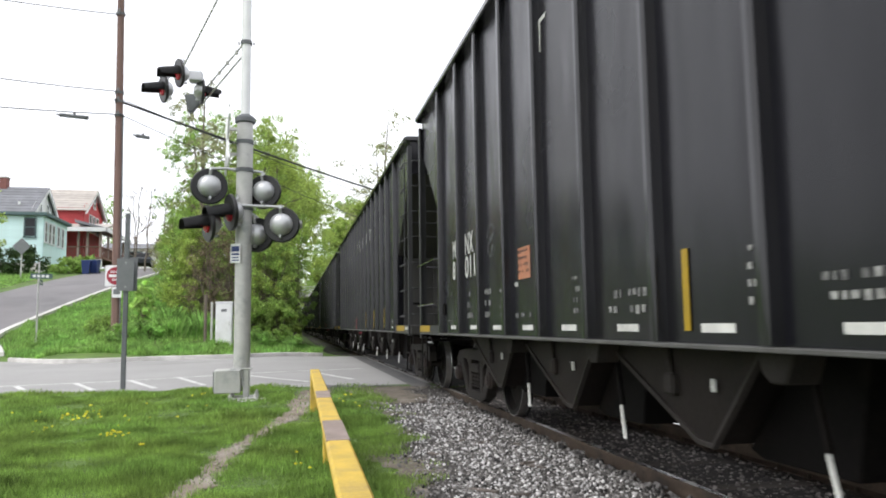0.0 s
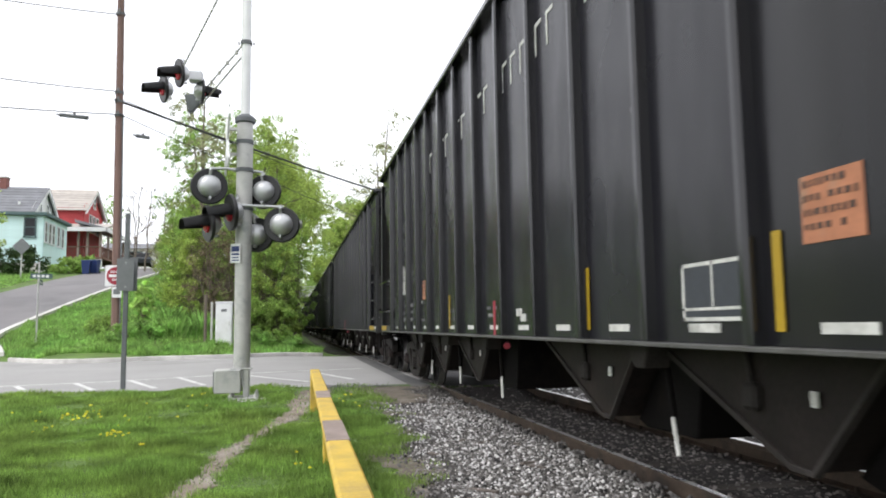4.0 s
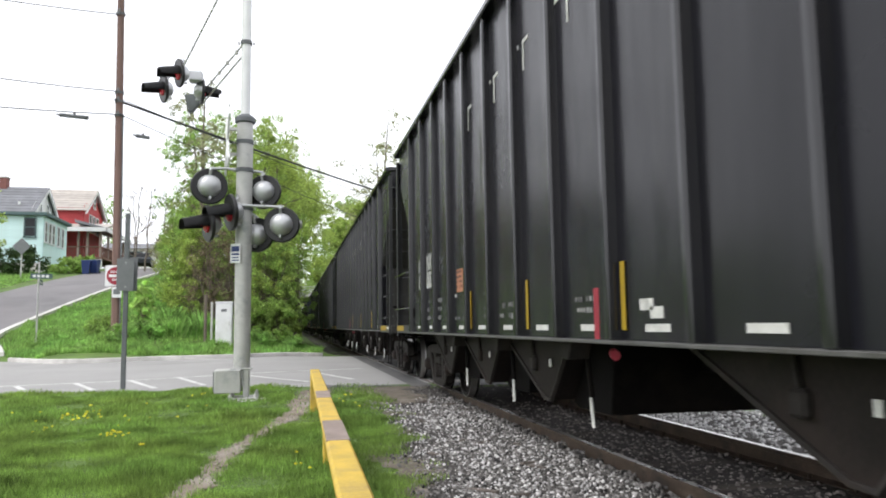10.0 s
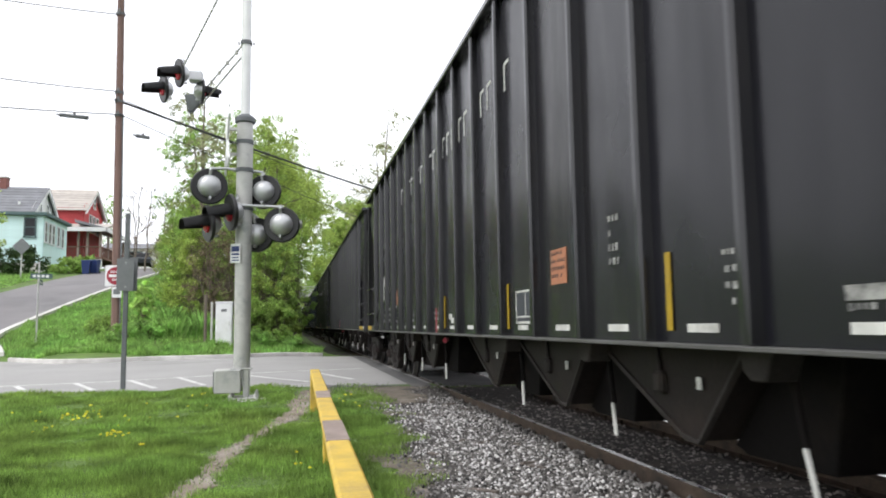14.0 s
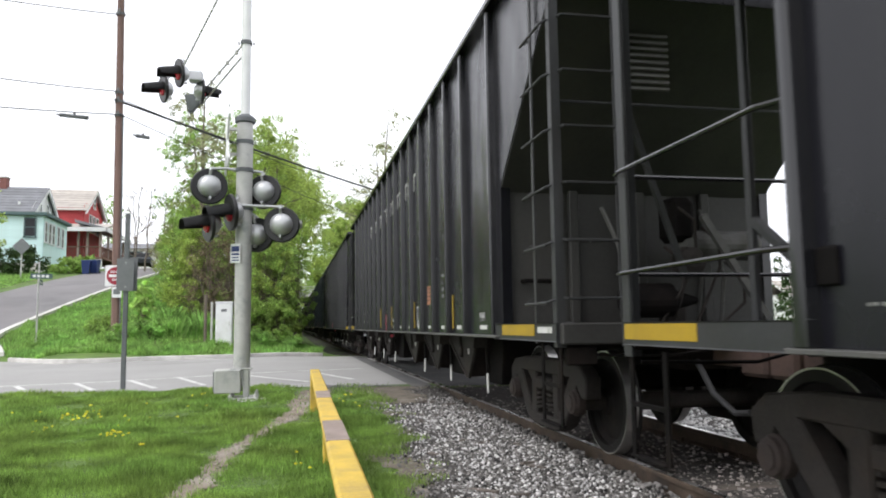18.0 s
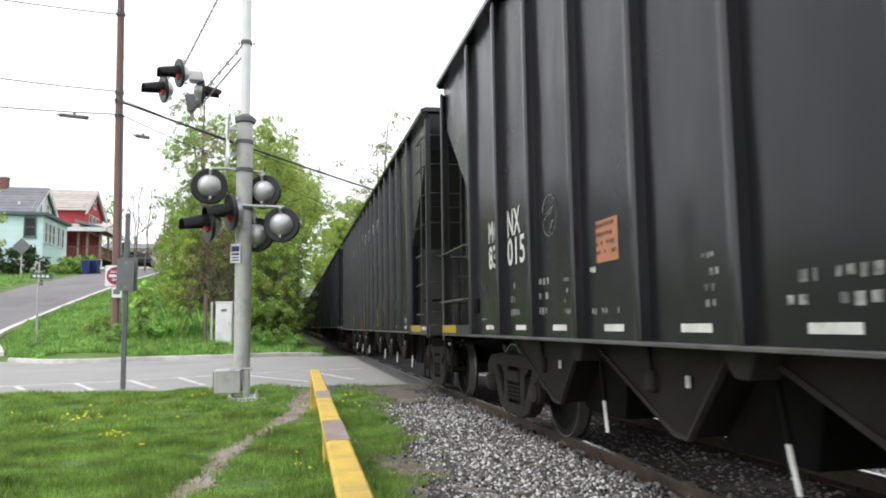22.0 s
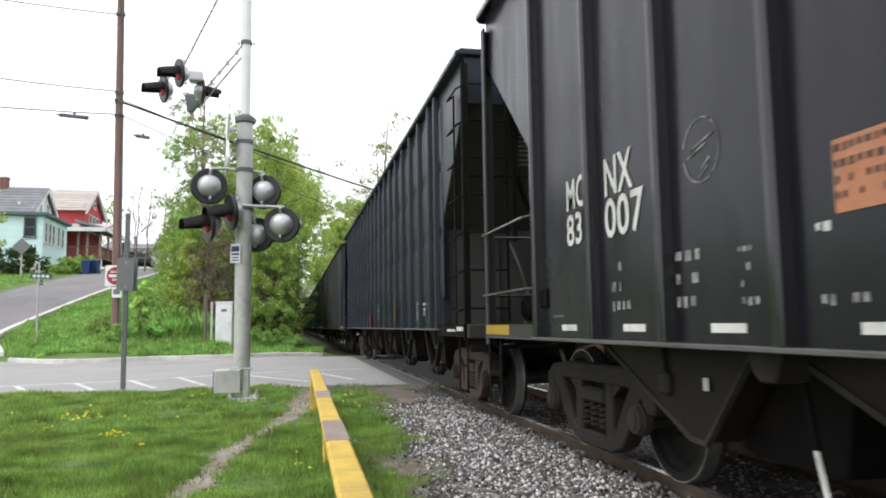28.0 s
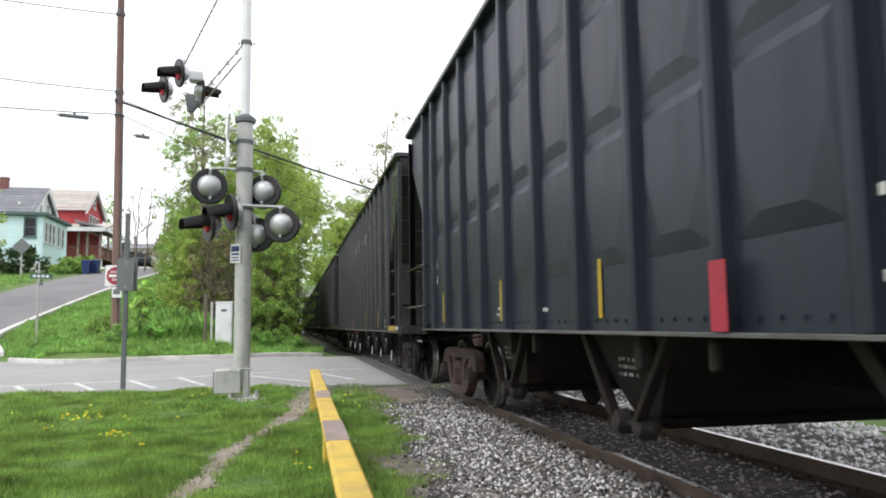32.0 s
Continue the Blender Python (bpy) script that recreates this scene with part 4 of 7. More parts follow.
def add_ladder_end(car, paint):
    """The boxed end with corner ladder, towards -y."""
    for s in (-1, 1):
        x = s * 1.56
        b = box(x - 0.012, x + 0.012, -LADDER_Y, -LADDER_Y + 0.085, 0.98, 4.4, 0.004)
        box(x - s * 0.06, x, -LADDER_Y - 0.006, -LADDER_Y + 0.006, 0.98, 4.4, 0.003, b)
        part("corner_stile", b, paint, car)
        part("ladder_stile", box(x - 0.006, x + 0.012, -LADDER_Y + 0.51, -LADDER_Y + 0.56, 1.0, 4.15, 0.004), paint, car)
        part("end_ladder_stile", box(s * 1.02 - 0.018, s * 1.02 + 0.018, -LADDER_Y - 0.012, -LADDER_Y + 0.002, 1.2, 4.3, 0.004), paint, car)
        for k in range(7):
            z = 1.33 + k * 0.46
            bend = x + s * 0.07
            part("ladder_rung", rod([(x, -LADDER_Y + 0.04, z + 0.03), (bend, -LADDER_Y + 0.05, z), (bend, -LADDER_Y + 0.6, z), (x, -LADDER_Y + 0.57, z + 0.05)], 0.0125, 6), paint, car)
            part("end_ladder_rung", rod([(s * 1.5, -LADDER_Y - 0.005, z + 0.04), (s * 1.5, -LADDER_Y - 0.08, z + 0.03), (s * 1.03, -LADDER_Y - 0.08, z + 0.03), (s * 1.03, -LADDER_Y - 0.005, z + 0.04)], 0.0125, 6), paint, car)
        part("corner_sill", box(s * 1.45, s * 1.57, -LADDER_Y, -HALF_SIDE + 0.1, 1.02, 1.17, 0.01), paint, car)
        part("yellow_stripe", box(s * 1.57, s * 1.5735, -LADDER_Y + 0.56, -HALF_SIDE - 0.13, 1.062, 1.163), M["yellow_dec"], car, "yellow reflective strip on the sill")
        part("sill_label", box(s * 1.57, s * 1.5735, -LADDER_Y + 0.12, -LADDER_Y + 0.47, 1.09, 1.14), M["white_dec"], car, "white reflective sill label")
        add_step(car, s * 1.54, -LADDER_Y + 0.02)
    part("grab_iron", rod([(-1.3, -HALF_SIDE + 0.04, 1.6), (-1.28, -HALF_SIDE - 0.05, 1.6), (-1.02, -HALF_SIDE - 0.05, 1.6), (-1.0, -HALF_SIDE + 0.04, 1.6)], 0.022, 8), M["car_dirty_shaded"], car)
    part("end_platform", box(-1.5, 1.5, -LADDER_Y + 0.1, -HALF_SIDE, 1.08, 1.12, 0.005), M["car_end"], car)
    line = tagged(part("end_lettering", bars(0, 0.8, 2.1, 2.16, 1, 3, 0.0), M["white_old"], car, "white stencilled line"), kind="stuff")
    line.matrix_basis = pose(0.1, -HALF_SIDE + 0.02, -0.12, 0, 0, 90)
    part("end_sill", box(-1.55, 1.55, -LADDER_Y - 0.06, -LADDER_Y + 0.1, 1.0, 1.17, 0.012), M["car_end"], car)
    # brake gear on the end
    part("gear_post", box(-0.9, -0.84, -LADDER_Y + 0.16, -LADDER_Y + 0.22, 2.2, 4.25, 0.008), paint, car)
    part("gear_rail", rod([(-1.5, -LADDER_Y + 0.22, 3.03), (0.75, -LADDER_Y + 0.22, 3.03)], 0.014, 6), paint, car)
    part("pipe_clamp", box(-0.02, 0.22, -9.0, -8.82, 1.12, 1.34, 0.03), M["truck"], car)
    for k, (px, py) in enumerate(((-0.42, -8.9), (0.44, -8.8), (0.66, -8.86))):
        part("brake_pipe", rod([(px, py, 1.12), (px + 0.04, py - 0.03, 1.6), (px - 0.08, py - 0.1, 1.95), (px - 0.2, py - 0.02, 2.3)], 0.022, 6), M["galv_dark"], car)
    part("gear_brace", rod([(-0.84, -LADDER_Y + 0.2, 3.05), (-0.2, -9.7, 1.6)], 0.034, 4), paint, car)
    part("gear_brace", rod([(0.3, -9.2, 2.2), (0.92, -9.25, 1.2)], 0.045, 4), M["galv_dark"], car)
    part("air_reservoir", lathe([(0.05, 0.15), (0.13, 0.19), (0.15, 0.26), (0.15, 0.95), (0.13, 1.02), (0.05, 1.06)], 20, "x", None, (0, -8.95, 1.93)), M["galv_dark"], car, "grey brake air tank")
    part("brake_valve", box(0.02, 0.3, -9.1, -8.8, 1.95, 2.4, 0.06), M["car_dirty_shaded"], car)
    part("valve_body", lathe([(0.06, -0.16), (0.14, -0.12), (0.16, 0.0), (0.12, 0.12), (0.05, 0.17)], 14, "y", None, (0.2, -9.05, 1.75)), M["truck"], car)
    part("brake_cylinder", lathe([(0.12, -0.3), (0.17, -0.26), (0.17, 0.2), (0.1, 0.27), (0.03, 0.5)], 18, "x", None, (-0.15, -8.95, 1.38)), M["car_dirty_shaded"], car)
    for k, (px, pz) in enumerate(((0.1, 2.3), (0.35, 2.1), (-0.05, 1.9), (0.6, 1.75))):
        part("brake_pipe", rod([(px, -9.08, pz), (px + 0.12, -9.2, pz - 0.15), (px + 0.15, -9.15, pz - 0.4), (px - 0.05, -9.0, 1.12)], 0.016, 6), M["truck"], car)
    for k in range(9):
        part("walkway_slat", box(-0.75, -0.35, -LADDER_Y + 0.3, -LADDER_Y + 0.33, 3.2 + 0.06 * k, 3.225 + 0.06 * k), M["galv_dark"], car)
    part("sill_bracket", box(-1.5, -1.25, -LADDER_Y - 0.02, -LADDER_Y + 0.06, 0.84, 0.98, 0.01), M["car_dirty_shaded"], car)


def add_platform_end(car, paint):
    """The open end with platform, hand rails and brake gear, towards +y."""
    for s in (-1, 1):
        x = s * 1.57
        b = box(x - 0.012, x + 0.012, POST_Y - 0.1, POST_Y, 0.96, 4.4, 0.004)
        box(x - s * 0.1, x, POST_Y - 0.006, POST_Y + 0.006, 0.96, 4.4, 0.003, b)
        part("corner_post", b, paint, car)
        for z in (2.1, 1.47):
            part("hand_rail", rod([(x + s * 0.04, POST_Y - 0.02, z - 0.0), (x + s * 0.055, POST_Y - 0.1, z), (x + s * 0.055, HALF_SIDE + 0.1, z), (x, HALF_SIDE - 0.03, z)], 0.015, 8), M["car_rib"], car)
        part("platform_sill", box(s * 1.47, s * 1.58, HALF_SIDE - 0.1, POST_Y, 1.03, 1.17, 0.008), paint, car)
        part("yellow_stripe", box(s * 1.58, s * 1.5835, POST_Y - 0.86, POST_Y - 0.02, 1.066, 1.16), M["yellow_dec"], car, "yellow reflective strip on the sill")
        part("inner_post", box(s * 0.97 - 0.022, s * 0.97 + 0.022, POST_Y - 0.5, POST_Y - 0.45, 1.1, 4.1, 0.006), paint, car)
        part("diagonal_brace", rod([(s * 0.97, POST_Y - 0.5, 1.75), (s * 0.94, HALF_SIDE + 0.3, 1.12)], 0.035, 4), paint, car)
        add_step(car, s * 1.55, POST_Y - 0.46)
    part("end_hand_rail", rod([(-1.55, POST_Y + 0.03, 1.47), (1.55, POST_Y + 0.03, 1.47)], 0.014, 6), M["car_rib"], car)
    part("end_hand_rail", rod([(-1.55, POST_Y + 0.03, 2.1), (1.55, POST_Y + 0.03, 2.1)], 0.014, 6), M["car_rib"], car)
    for z in (1.25, 1.33, 1.41):
        part("platform_pipe", rod([(0.1, POST_Y - 0.25, z), (1.5, POST_Y - 0.25, z)], 0.012, 6), M["car_rib"], car)
    part("platform", box(-1.5, 1.5, HALF_SIDE - 0.4, POST_Y - 0.1, 1.08, 1.12, 0.005), paint, car)
    part("platform_end_sill", box(-1.55, 1.55, POST_Y - 0.1, POST_Y + 0.05, 1.0, 1.17, 0.012), M["car_dirty_shaded"], car)
    part("air_reservoir", lathe([(0.06, -0.5), (0.17, -0.46), (0.2, -0.4), (0.2, 0.4), (0.17, 0.46), (0.06, 0.5)], 20, "x", None, (0.35, 9.0, 1.62)), M["truck"], car, "grey brake air tank", smooth=False)
    part("brake_cylinder", lathe([(0.15, -0.25), (0.17, -0.2), (0.17, 0.2), (0.1, 0.27), (0.04, 0.45)], 18, "y", None, (-0.45, 9.1, 1.75)), M["car_dirty_shaded"], car)
    part("brake_valve", box(-0.32, 0.02, 9.15, 9.4, 1.9, 2.25, 0.05), M["car_dirty_shaded"], car)
    for k, (y, z) in enumerate(((9.2, 2.2), (9.0, 1.9), (9.4, 1.4))):
        part("brake_pipe", rod([(-0.6 + 0.3 * k, y, z), (-0.3 + 0.25 * k, y + 0.1, z - 0.25), (0.0 + 0.2 * k, y - 0.05, z - 0.3), (0.1 + 0.2 * k, y - 0.05, 1.1)], 0.02, 6), M["truck"], car)


def add_body(car, paint, rib_paint, ribs, half, rib_w, sill=SILL):
    for s in (-1, 1):
        x = s * 1.525
        outline = [(-half, sill - 0.035), (half, sill - 0.035), (half, KNEE), (POST_Y - 0.02, SLOPE_TOP), (POST_Y - 0.02, 4.52), (-LADDER_Y + 0.02, 4.52), (-LADDER_Y + 0.02, SLOPE_TOP), (-half, KNEE)]
        part("side_sheet", prism(outline, "x", min(x, x - s * 0.008), max(x, x - s * 0.008)), paint, car)
        rib0 = None
        for y in [*ribs, -half + 0.2, half - 0.06]:
            if rib0 is None:
                w, d = rib_w, 0.08
                prof = [(0.0, -w), (-d * 0.78, -w * 0.85), (-d * 0.92, -w * 0.7), (-d, -w * 0.36), (-d, w * 0.36), (-d * 0.78, w * 0.85), (0.0, w)]
                rib0 = part("rib", prism([(s * -u if s > 0 else u, v) for u, v in prof], "z", sill - 0.03, 4.51), rib_paint, car)
                rib0.matrix_basis = pose(x, y, 0)
            else:
                again("rib", rib0, car, pose(x, y, 0))
        part("top_chord", box(min(s * 1.5, s * 1.64), max(s * 1.5, s * 1.64), -LADDER_Y, POST_Y, 4.5, TOP, 0.015), rib_paint, car)
        part("side_sill", box(min(s * 1.4, s * 1.612), max(s * 1.4, s * 1.612), -half - 0.02, half + 0.02, sill - 0.06, sill - 0.036, 0.004), M["galv_dark"], car, "dusty lower sill edge")
        for y in (half - 0.02, -half + 0.05):
            rv = bmesh.new()
            for k in range(26):
                box(s * 1.526 - 0.007, s * 1.526 + 0.007, y - 0.008, y + 0.008, 1.16 + k * 0.057, 1.176 + k * 0.057, 0.0, rv)
            tagged(part("rivet", rv, rib_paint, car), kind="stuff")
        part("corner_gusset", prism([(half, 1.1), (half + 0.015, 1.1), (half + 0.015, KNEE + 0.01), (half, KNEE)], "x", min(x, x - s * 0.1), max(x, x - s * 0.1)), rib_paint, car)
        part("corner_gusset", prism([(-half - 0.015, 1.1), (-half, 1.1), (-half, KNEE), (-half - 0.015, KNEE + 0.01)], "x", min(x, x - s * 0.1), max(x, x - s * 0.1)), rib_paint, car)
    for s in (-1, 1):
        end_y = POST_Y if s > 0 else LADDER_Y
        part("end_slope_sheet", prism([(s * (end_y - 0.03), SLOPE_TOP + 0.04), (s * (end_y - 0.03), SLOPE_TOP - 0.02), (s * (half - 0.03), KNEE - 0.06), (s * (half - 0.08), KNEE)], "x", -1.515, 1.515), M["car_end"], car)
        part("bulkhead", box(-1.5, 1.5, min(s * (half - 0.04), s * (half - 0.05)), max(s * (half - 0.04), s * (half - 0.05)), 1.1, KNEE - 0.03), M["car_end"], car)
        for k in (-0.75, 0.0, 0.75):
            part("bulkhead_stiffener", box(k - 0.05, k + 0.05, min(s * (half - 0.03), s * (half + 0.04)), max(s * (half - 0.03), s * (half + 0.04)), 1.12, KNEE - 0.04, 0.01), M["car_end"], car)
        part("end_top_sheet", box(-1.52, 1.52, s * (end_y - 0.02) - 0.006, s * (end_y - 0.02) + 0.006, SLOPE_TOP - 0.1, 4.52), paint, car)
        part("end_top_chord", box(-1.6, 1.6, s * end_y - 0.05, s * end_y + 0.05, 4.5, TOP + 0.003, 0.012), rib_paint, car)
    # under-car shade is in this steel's colour
    part("centre_sill", box(-0.33, 0.33, -9.9, 9.9, 0.76, 1.07, 0.01), M["car_dirty_shaded"], car)
    part("load_of_wood_chips", box(-1.5, 1.5, -7.4, 7.4, 3.5, 3.9, 0.1), M["bare"], car, "brown wood chips")


def add_bays(car):
    """Discharge bays: a V of sheet steel with its door, latch bracket and white-tipped rod."""
    for v in BAYS:
        b = prism([(v + 1.4, 1.07), (v + 0.1, 0.49), (v - 0.04, 0.48), (v - 0.58, 1.07)], "x", -1.3, 1.3, 0.0)
        bay = part("hopper_bay", b, M["bay_steel"], car)
        part("discharge_door", prism([(v - 0.08, 0.46), (v - 0.62, 1.05), (v - 1.02, 1.05), (v - 0.9, 0.43), (v - 0.2, 0.42)], "x", -1.1, 1.1, 0.01), M["car_dirty_shaded"], bay)
        for s in (-1, 1):
            x = s * 1.3
            part("bay_edge", rod([(x, v + 1.38, 1.05), (x, v + 0.09, 0.485), (x, v - 0.06, 0.475), (x, v - 0.58, 1.05)], 0.024, 4), M["truck"], bay)
            part("latch", box(x - 0.05, x + 0.05, v + 0.3, v + 0.42, 0.72, 0.86, 0.02), M["truck"], bay)
            part("latch_rod", rod([(x - s * -0.02, v + 0.36, 0.86), (x - s * -0.02, v + 0.4, 1.02)], 0.018, 6), M["truck"], bay)
            part("reflector", box(x - 0.006 + s * 0.02, x + 0.006 + s * 0.02, v - 0.13, v - 0.085, 0.78, 0.85), M["white_dec"], bay, "small pale tab")
            part("bracket", prism([(v - 1.0, 1.06), (v - 0.7, 1.06), (v - 0.75, 0.92), (v - 0.8, 0.88), (v - 0.92, 0.88)], "x", min(s * 1.28, s * 1.46), max(s * 1.28, s * 1.46), 0.01), M["truck"], bay)
            part("door_rod", rod([(s * 1.28, v - 0.84, 1.05), (s * 1.28, v - 0.95, 0.58)], 0.022, 6), M["car_dirty_shaded"], bay)
            part("rod_tip", rod([(s * 1.29, v - 0.95, 0.58), (s * 1.31, v - 1.04, 0.36)], 0.0145, 6), M["white_dec"], bay, "white-painted rod end")


def add_marks(car):
    """Stencils, placards and reflective strips on the camera's side of a black car."""
    x = -1.527
    before = set(car.children)
    part("orange_placard", plate_yz(x - 0.001, 4.2, 4.55, 1.58, 1.87), M["orange"], car, "faded orange placard")
    part("placard_text", bars(4.22, 4.54, 1.6, 1.85, 4, 8, x - 0.0055), M["truck_red"], car)
    part("orange_placard", plate_yz(x - 0.001, -4.96, -4.61, 1.48, 1.76), M["orange"], car, "faded orange placard")
    part("placard_text", bars(-4.94, -4.63, 1.5, 1.74, 4, 9, x - 0.0055), M["truck_red"], car)
    # data box
    fr = bmesh.new()
    for y0, y1, z0, z1 in ((-4.2, -3.62, 1.17, 1.19), (-4.2, -3.62, 1.455, 1.475), (-4.2, -4.18, 1.17, 1.475), (-3.64, -3.62, 1.17, 1.475), (-3.92, -3.905, 1.23, 1.475), (-4.2, -3.62, 1.225, 1.24)):
        box(x - 0.006, x - 0.004, y0, y1, z0, z1, bm=fr)
    part("data_panel", plate_yz(x - 0.0005, -4.2, -3.62, 1.17, 1.475, 0.003), M["dec_dark"], car)
    part("data_frame", fr, M["white_dec"], car)
    part("white_label", plate_yz(x - 0.001, -8.53, -8.35, 1.22, 1.42), M["white_dec"], car, "white paper label")
    part("white_label", plate_yz(x - 0.001, -8.13, -7.89, 1.24, 1.3), M["white_old"], car, "worn white label")
    part("white_label", plate_yz(x - 0.001, -0.73, -0.56, 1.24, 1.31), M["white_dec"], car, "white paper label")
    part("white_label", plate_yz(x - 0.001, -0.85, -0.69, 1.19, 1.26), M["white_dec"], car, "white paper label")
    for i, y in enumerate([7.78 - 0.34] + [v - 0.9 for v in RIBS[:-1]] + [-8.06]):
        part("sill_label", plate_yz(x - 0.001, y - 0.15, y + 0.15, 1.112, 1.158), M["white_dec"], car, "white reflective sill label")
    part("red_strip", plate_yz(-1.615, -0.14, -0.06, 1.06, 1.4), M["red"], car, "red painted rib foot")
    part("red_lever", rod([(-1.45, 0.02, 0.96), (-1.5, -0.12, 0.95)], 0.035, 8), M["red"], car, "red lever end")
    part("company_seal", ring_yz(x - 0.003, 5.5, 2.06, 0.175, 0.008, 28, 9), M["white_old"], car, "worn white ring emblem")
    for zz, w0, w1 in ((2.1, 0.1, -0.12), (2.06, 0.13, -0.05), (1.98, 0.0, -0.08), (1.94, 0.02, -0.06)):
        part("seal_stroke", prism([(5.5 + w0, zz - 0.03), (5.5 + w1, zz + 0.02), (5.5 + w1, zz + 0.032), (5.5 + w0, zz - 0.018)], "x", x - 0.003, x - 0.001), M["white_old"], car)
    for y0, y1, z0, z1, rows, seed, mat in ((6.33, 6.64, 1.18, 1.56, 3, 1, "white_old"), (5.54, 5.8, 1.18, 1.55, 3, 2, "white_old"), (4.2, 4.66, 1.18, 1.27, 1, 4, "white_old"), (4.5, 4.67, 1.48, 1.56, 1, 15, "white_dec"),
                                           (1.91, 2.55, 1.17, 1.38, 2, 5, "white_old"), (0.0, 0.5, 1.2, 1.36, 2, 6, "white_old"), (7.5, 7.8, 1.2, 1.23, 1, 11, "white_old"),
                                           (-5.95, -5.74, 1.5, 1.88, 4, 12, "white_old"), (-8.2, -7.9, 1.17, 1.23, 1, 13, "white_old")):
        part("stencil", bars(y0, y1, z0, z1, rows, seed, x - 0.001), M[mat], car)
    for cy in (5.13, 3.12, 0.92, -7.16):
        part("stencil", bars(cy - 0.07, cy + 0.07, 1.2, 1.44, 3, int(cy * 7) + 90, x - 0.001, 0.6), M["white_old"], car)
        part("stencil", bars(cy - 0.09, cy + 0.09, 1.46, 1.52, 1, int(cy * 9) + 70, x - 0.001), M["white_old"], car)
    # the owner's name, painted out to plain upright strokes, two letters to a panel
    for y0, n in ((4.15, 1), (3.26, 2), (2.25, 2), (1.13, 2), (0.1, 2), (-0.5, 1), (-0.95, 2), (-2.07, 2), (-3.03, 1)):
        for k in range(n):
            y = y0 - 0.34 - 0.29 * k
            b = box(x - 0.003, x - 0.001, y - 0.034, y, 3.5, 3.79)
            box(x - 0.003, x - 0.001, y - 0.17, y - 0.034, 3.755, 3.79, bm=b)
            part("owner_stroke", b, M["white_dec"], car)
    part("defect_card_holder", box(-1.55, -1.527, 7.9, 8.02, 1.3, 1.46, 0.01), M["car_dirty_shaded"], car)
    for ob in set(car.children) - before:
        ob.matrix_basis = pose(0, 0.34, 0)
        if ob.name.startswith(("stencil", "placard_text")):
            tagged(ob, kind="stuff")


def black_car():
    car = thing("hopper_car", "dark black steel wood-chip hopper car with ribbed sides", "railway car", group="hopper cars of the train")
    add_body(car, M["car"], M["car_rib"], RIBS, HALF_SIDE, 0.05)
    add_ladder_end(car, M["car_post"])
    add_platform_end(car, M["car_post"])
    add_bays(car)
    add_marks(car)
    for y in (-8.42, 8.42):
        add_truck(car, y, M["truck"], M["rust"])
    for s in (-1, 1):
        add_coupler(car, s)
    return car


def number(car, left, right):
    """Reporting mark and number, split by the rib."""
    x = -1.5315
    for txt, y, z, hgt in (("MC", 7.77, 2.03, 0.21), (left, 7.77, 1.76, 0.21), ("NX", 7.06, 2.02, 0.235), (right, 7.06, 1.74, 0.235)):
        p = part("reporting_mark" if txt in ("MC", "NX") else "car_number", letters(txt, hgt * 1.12, 1.0 if len(txt) > 2 else 0.95 if txt == left else 0.77, 0.006), M["white_dec"], car, "white stencilled characters")
        p.matrix_basis = pose(x, y, z)


_d_tau = [1.455, 6.777, 12.172, 17.61, 23.01, 28.435]


def travel(t):
    """y of the middle of car 0."""
    k = np.polyfit([0.0] + _d_tau, [1.81] + [-4.15 - PITCH_CAR * i for i in range(6)], 3)
    e = np.polyfit([0.0, 2.5, 8.0, 13.5, 18.8, 24.2, 32.0], [-0.03, -0.036, -0.057, -0.033, 0.013, 0.04, 0.03], 3)
    return float(np.polyval(k, t) + np.polyval(e, t))


TRAIN = []
first = black_car()
TRAIN.append((first, 0, 0.0))
for i in [-1, 1, 2, 3, 4, 5] + list(range(7, 14)):
    c = copy_thing(first, pose(TRACK, 0, 0))
    TRAIN.append((c, i, 0.0))
STRIPS = {0: (1.88, 0.0, -3.05), 1: (-4.1, -6.23, -1.97, 2.8), 2: (6.36, 4.14, 1.98, 0.0, -3.18, -5.25), 3: (6.3, 4.34, 2.2, 0.05, -3.03, -6.2), 4: (6.3, 1.95, -0.07, -3.02, -6.16), 5: (4.08, 0.05, -3.05)}
for c, i, o in TRAIN:
    for y in STRIPS.get(i, (1.9, -3.2, -6.3)):
        part("yellow_strip", plate_yz(-1.533, y - 0.03, y + 0.03, 1.12, 1.56), M["yellow_dec"], c, "upright yellow reflective strip")
for c, i, o in TRAIN:
    if i in (0, 1, 2, 3, 4, 5):
        number(c, "83", ("011", "004", "003", "018", "015", "007")[i])
        tagged(c, "dark black ribbed hopper car with white stencilled number " + "83" + ("011", "004", "003", "018", "015", "007")[i])
    elif i > 6:
        tagged(c, "dark black ribbed hopper car far down the train")
    c.matrix_basis = pose(TRACK, travel(0) + PITCH_CAR * i + o, 0)


# ---- movement ----
def motions():
    times = [0.0, 1 / 30, 0.1] + [round(0.2 * k, 3) for k in range(1, 160)] + [31.9, 32.0 - 1 / 30, 32.0]
    y0 = travel(0.0)
    for c, i, o in TRAIN:
        walk(c, [(t, pose(TRACK, travel(t) + PITCH_CAR * i + o, 0)) for t in times])
        for w in [k for k in c.children if k.name.startswith("wheelset")]:
            p = w.matrix_basis.translation.copy()
            walk(w, [(t, pose(p.x, p.y, p.z, math.degrees((y0 - travel(t)) / 0.457))) for t in times])


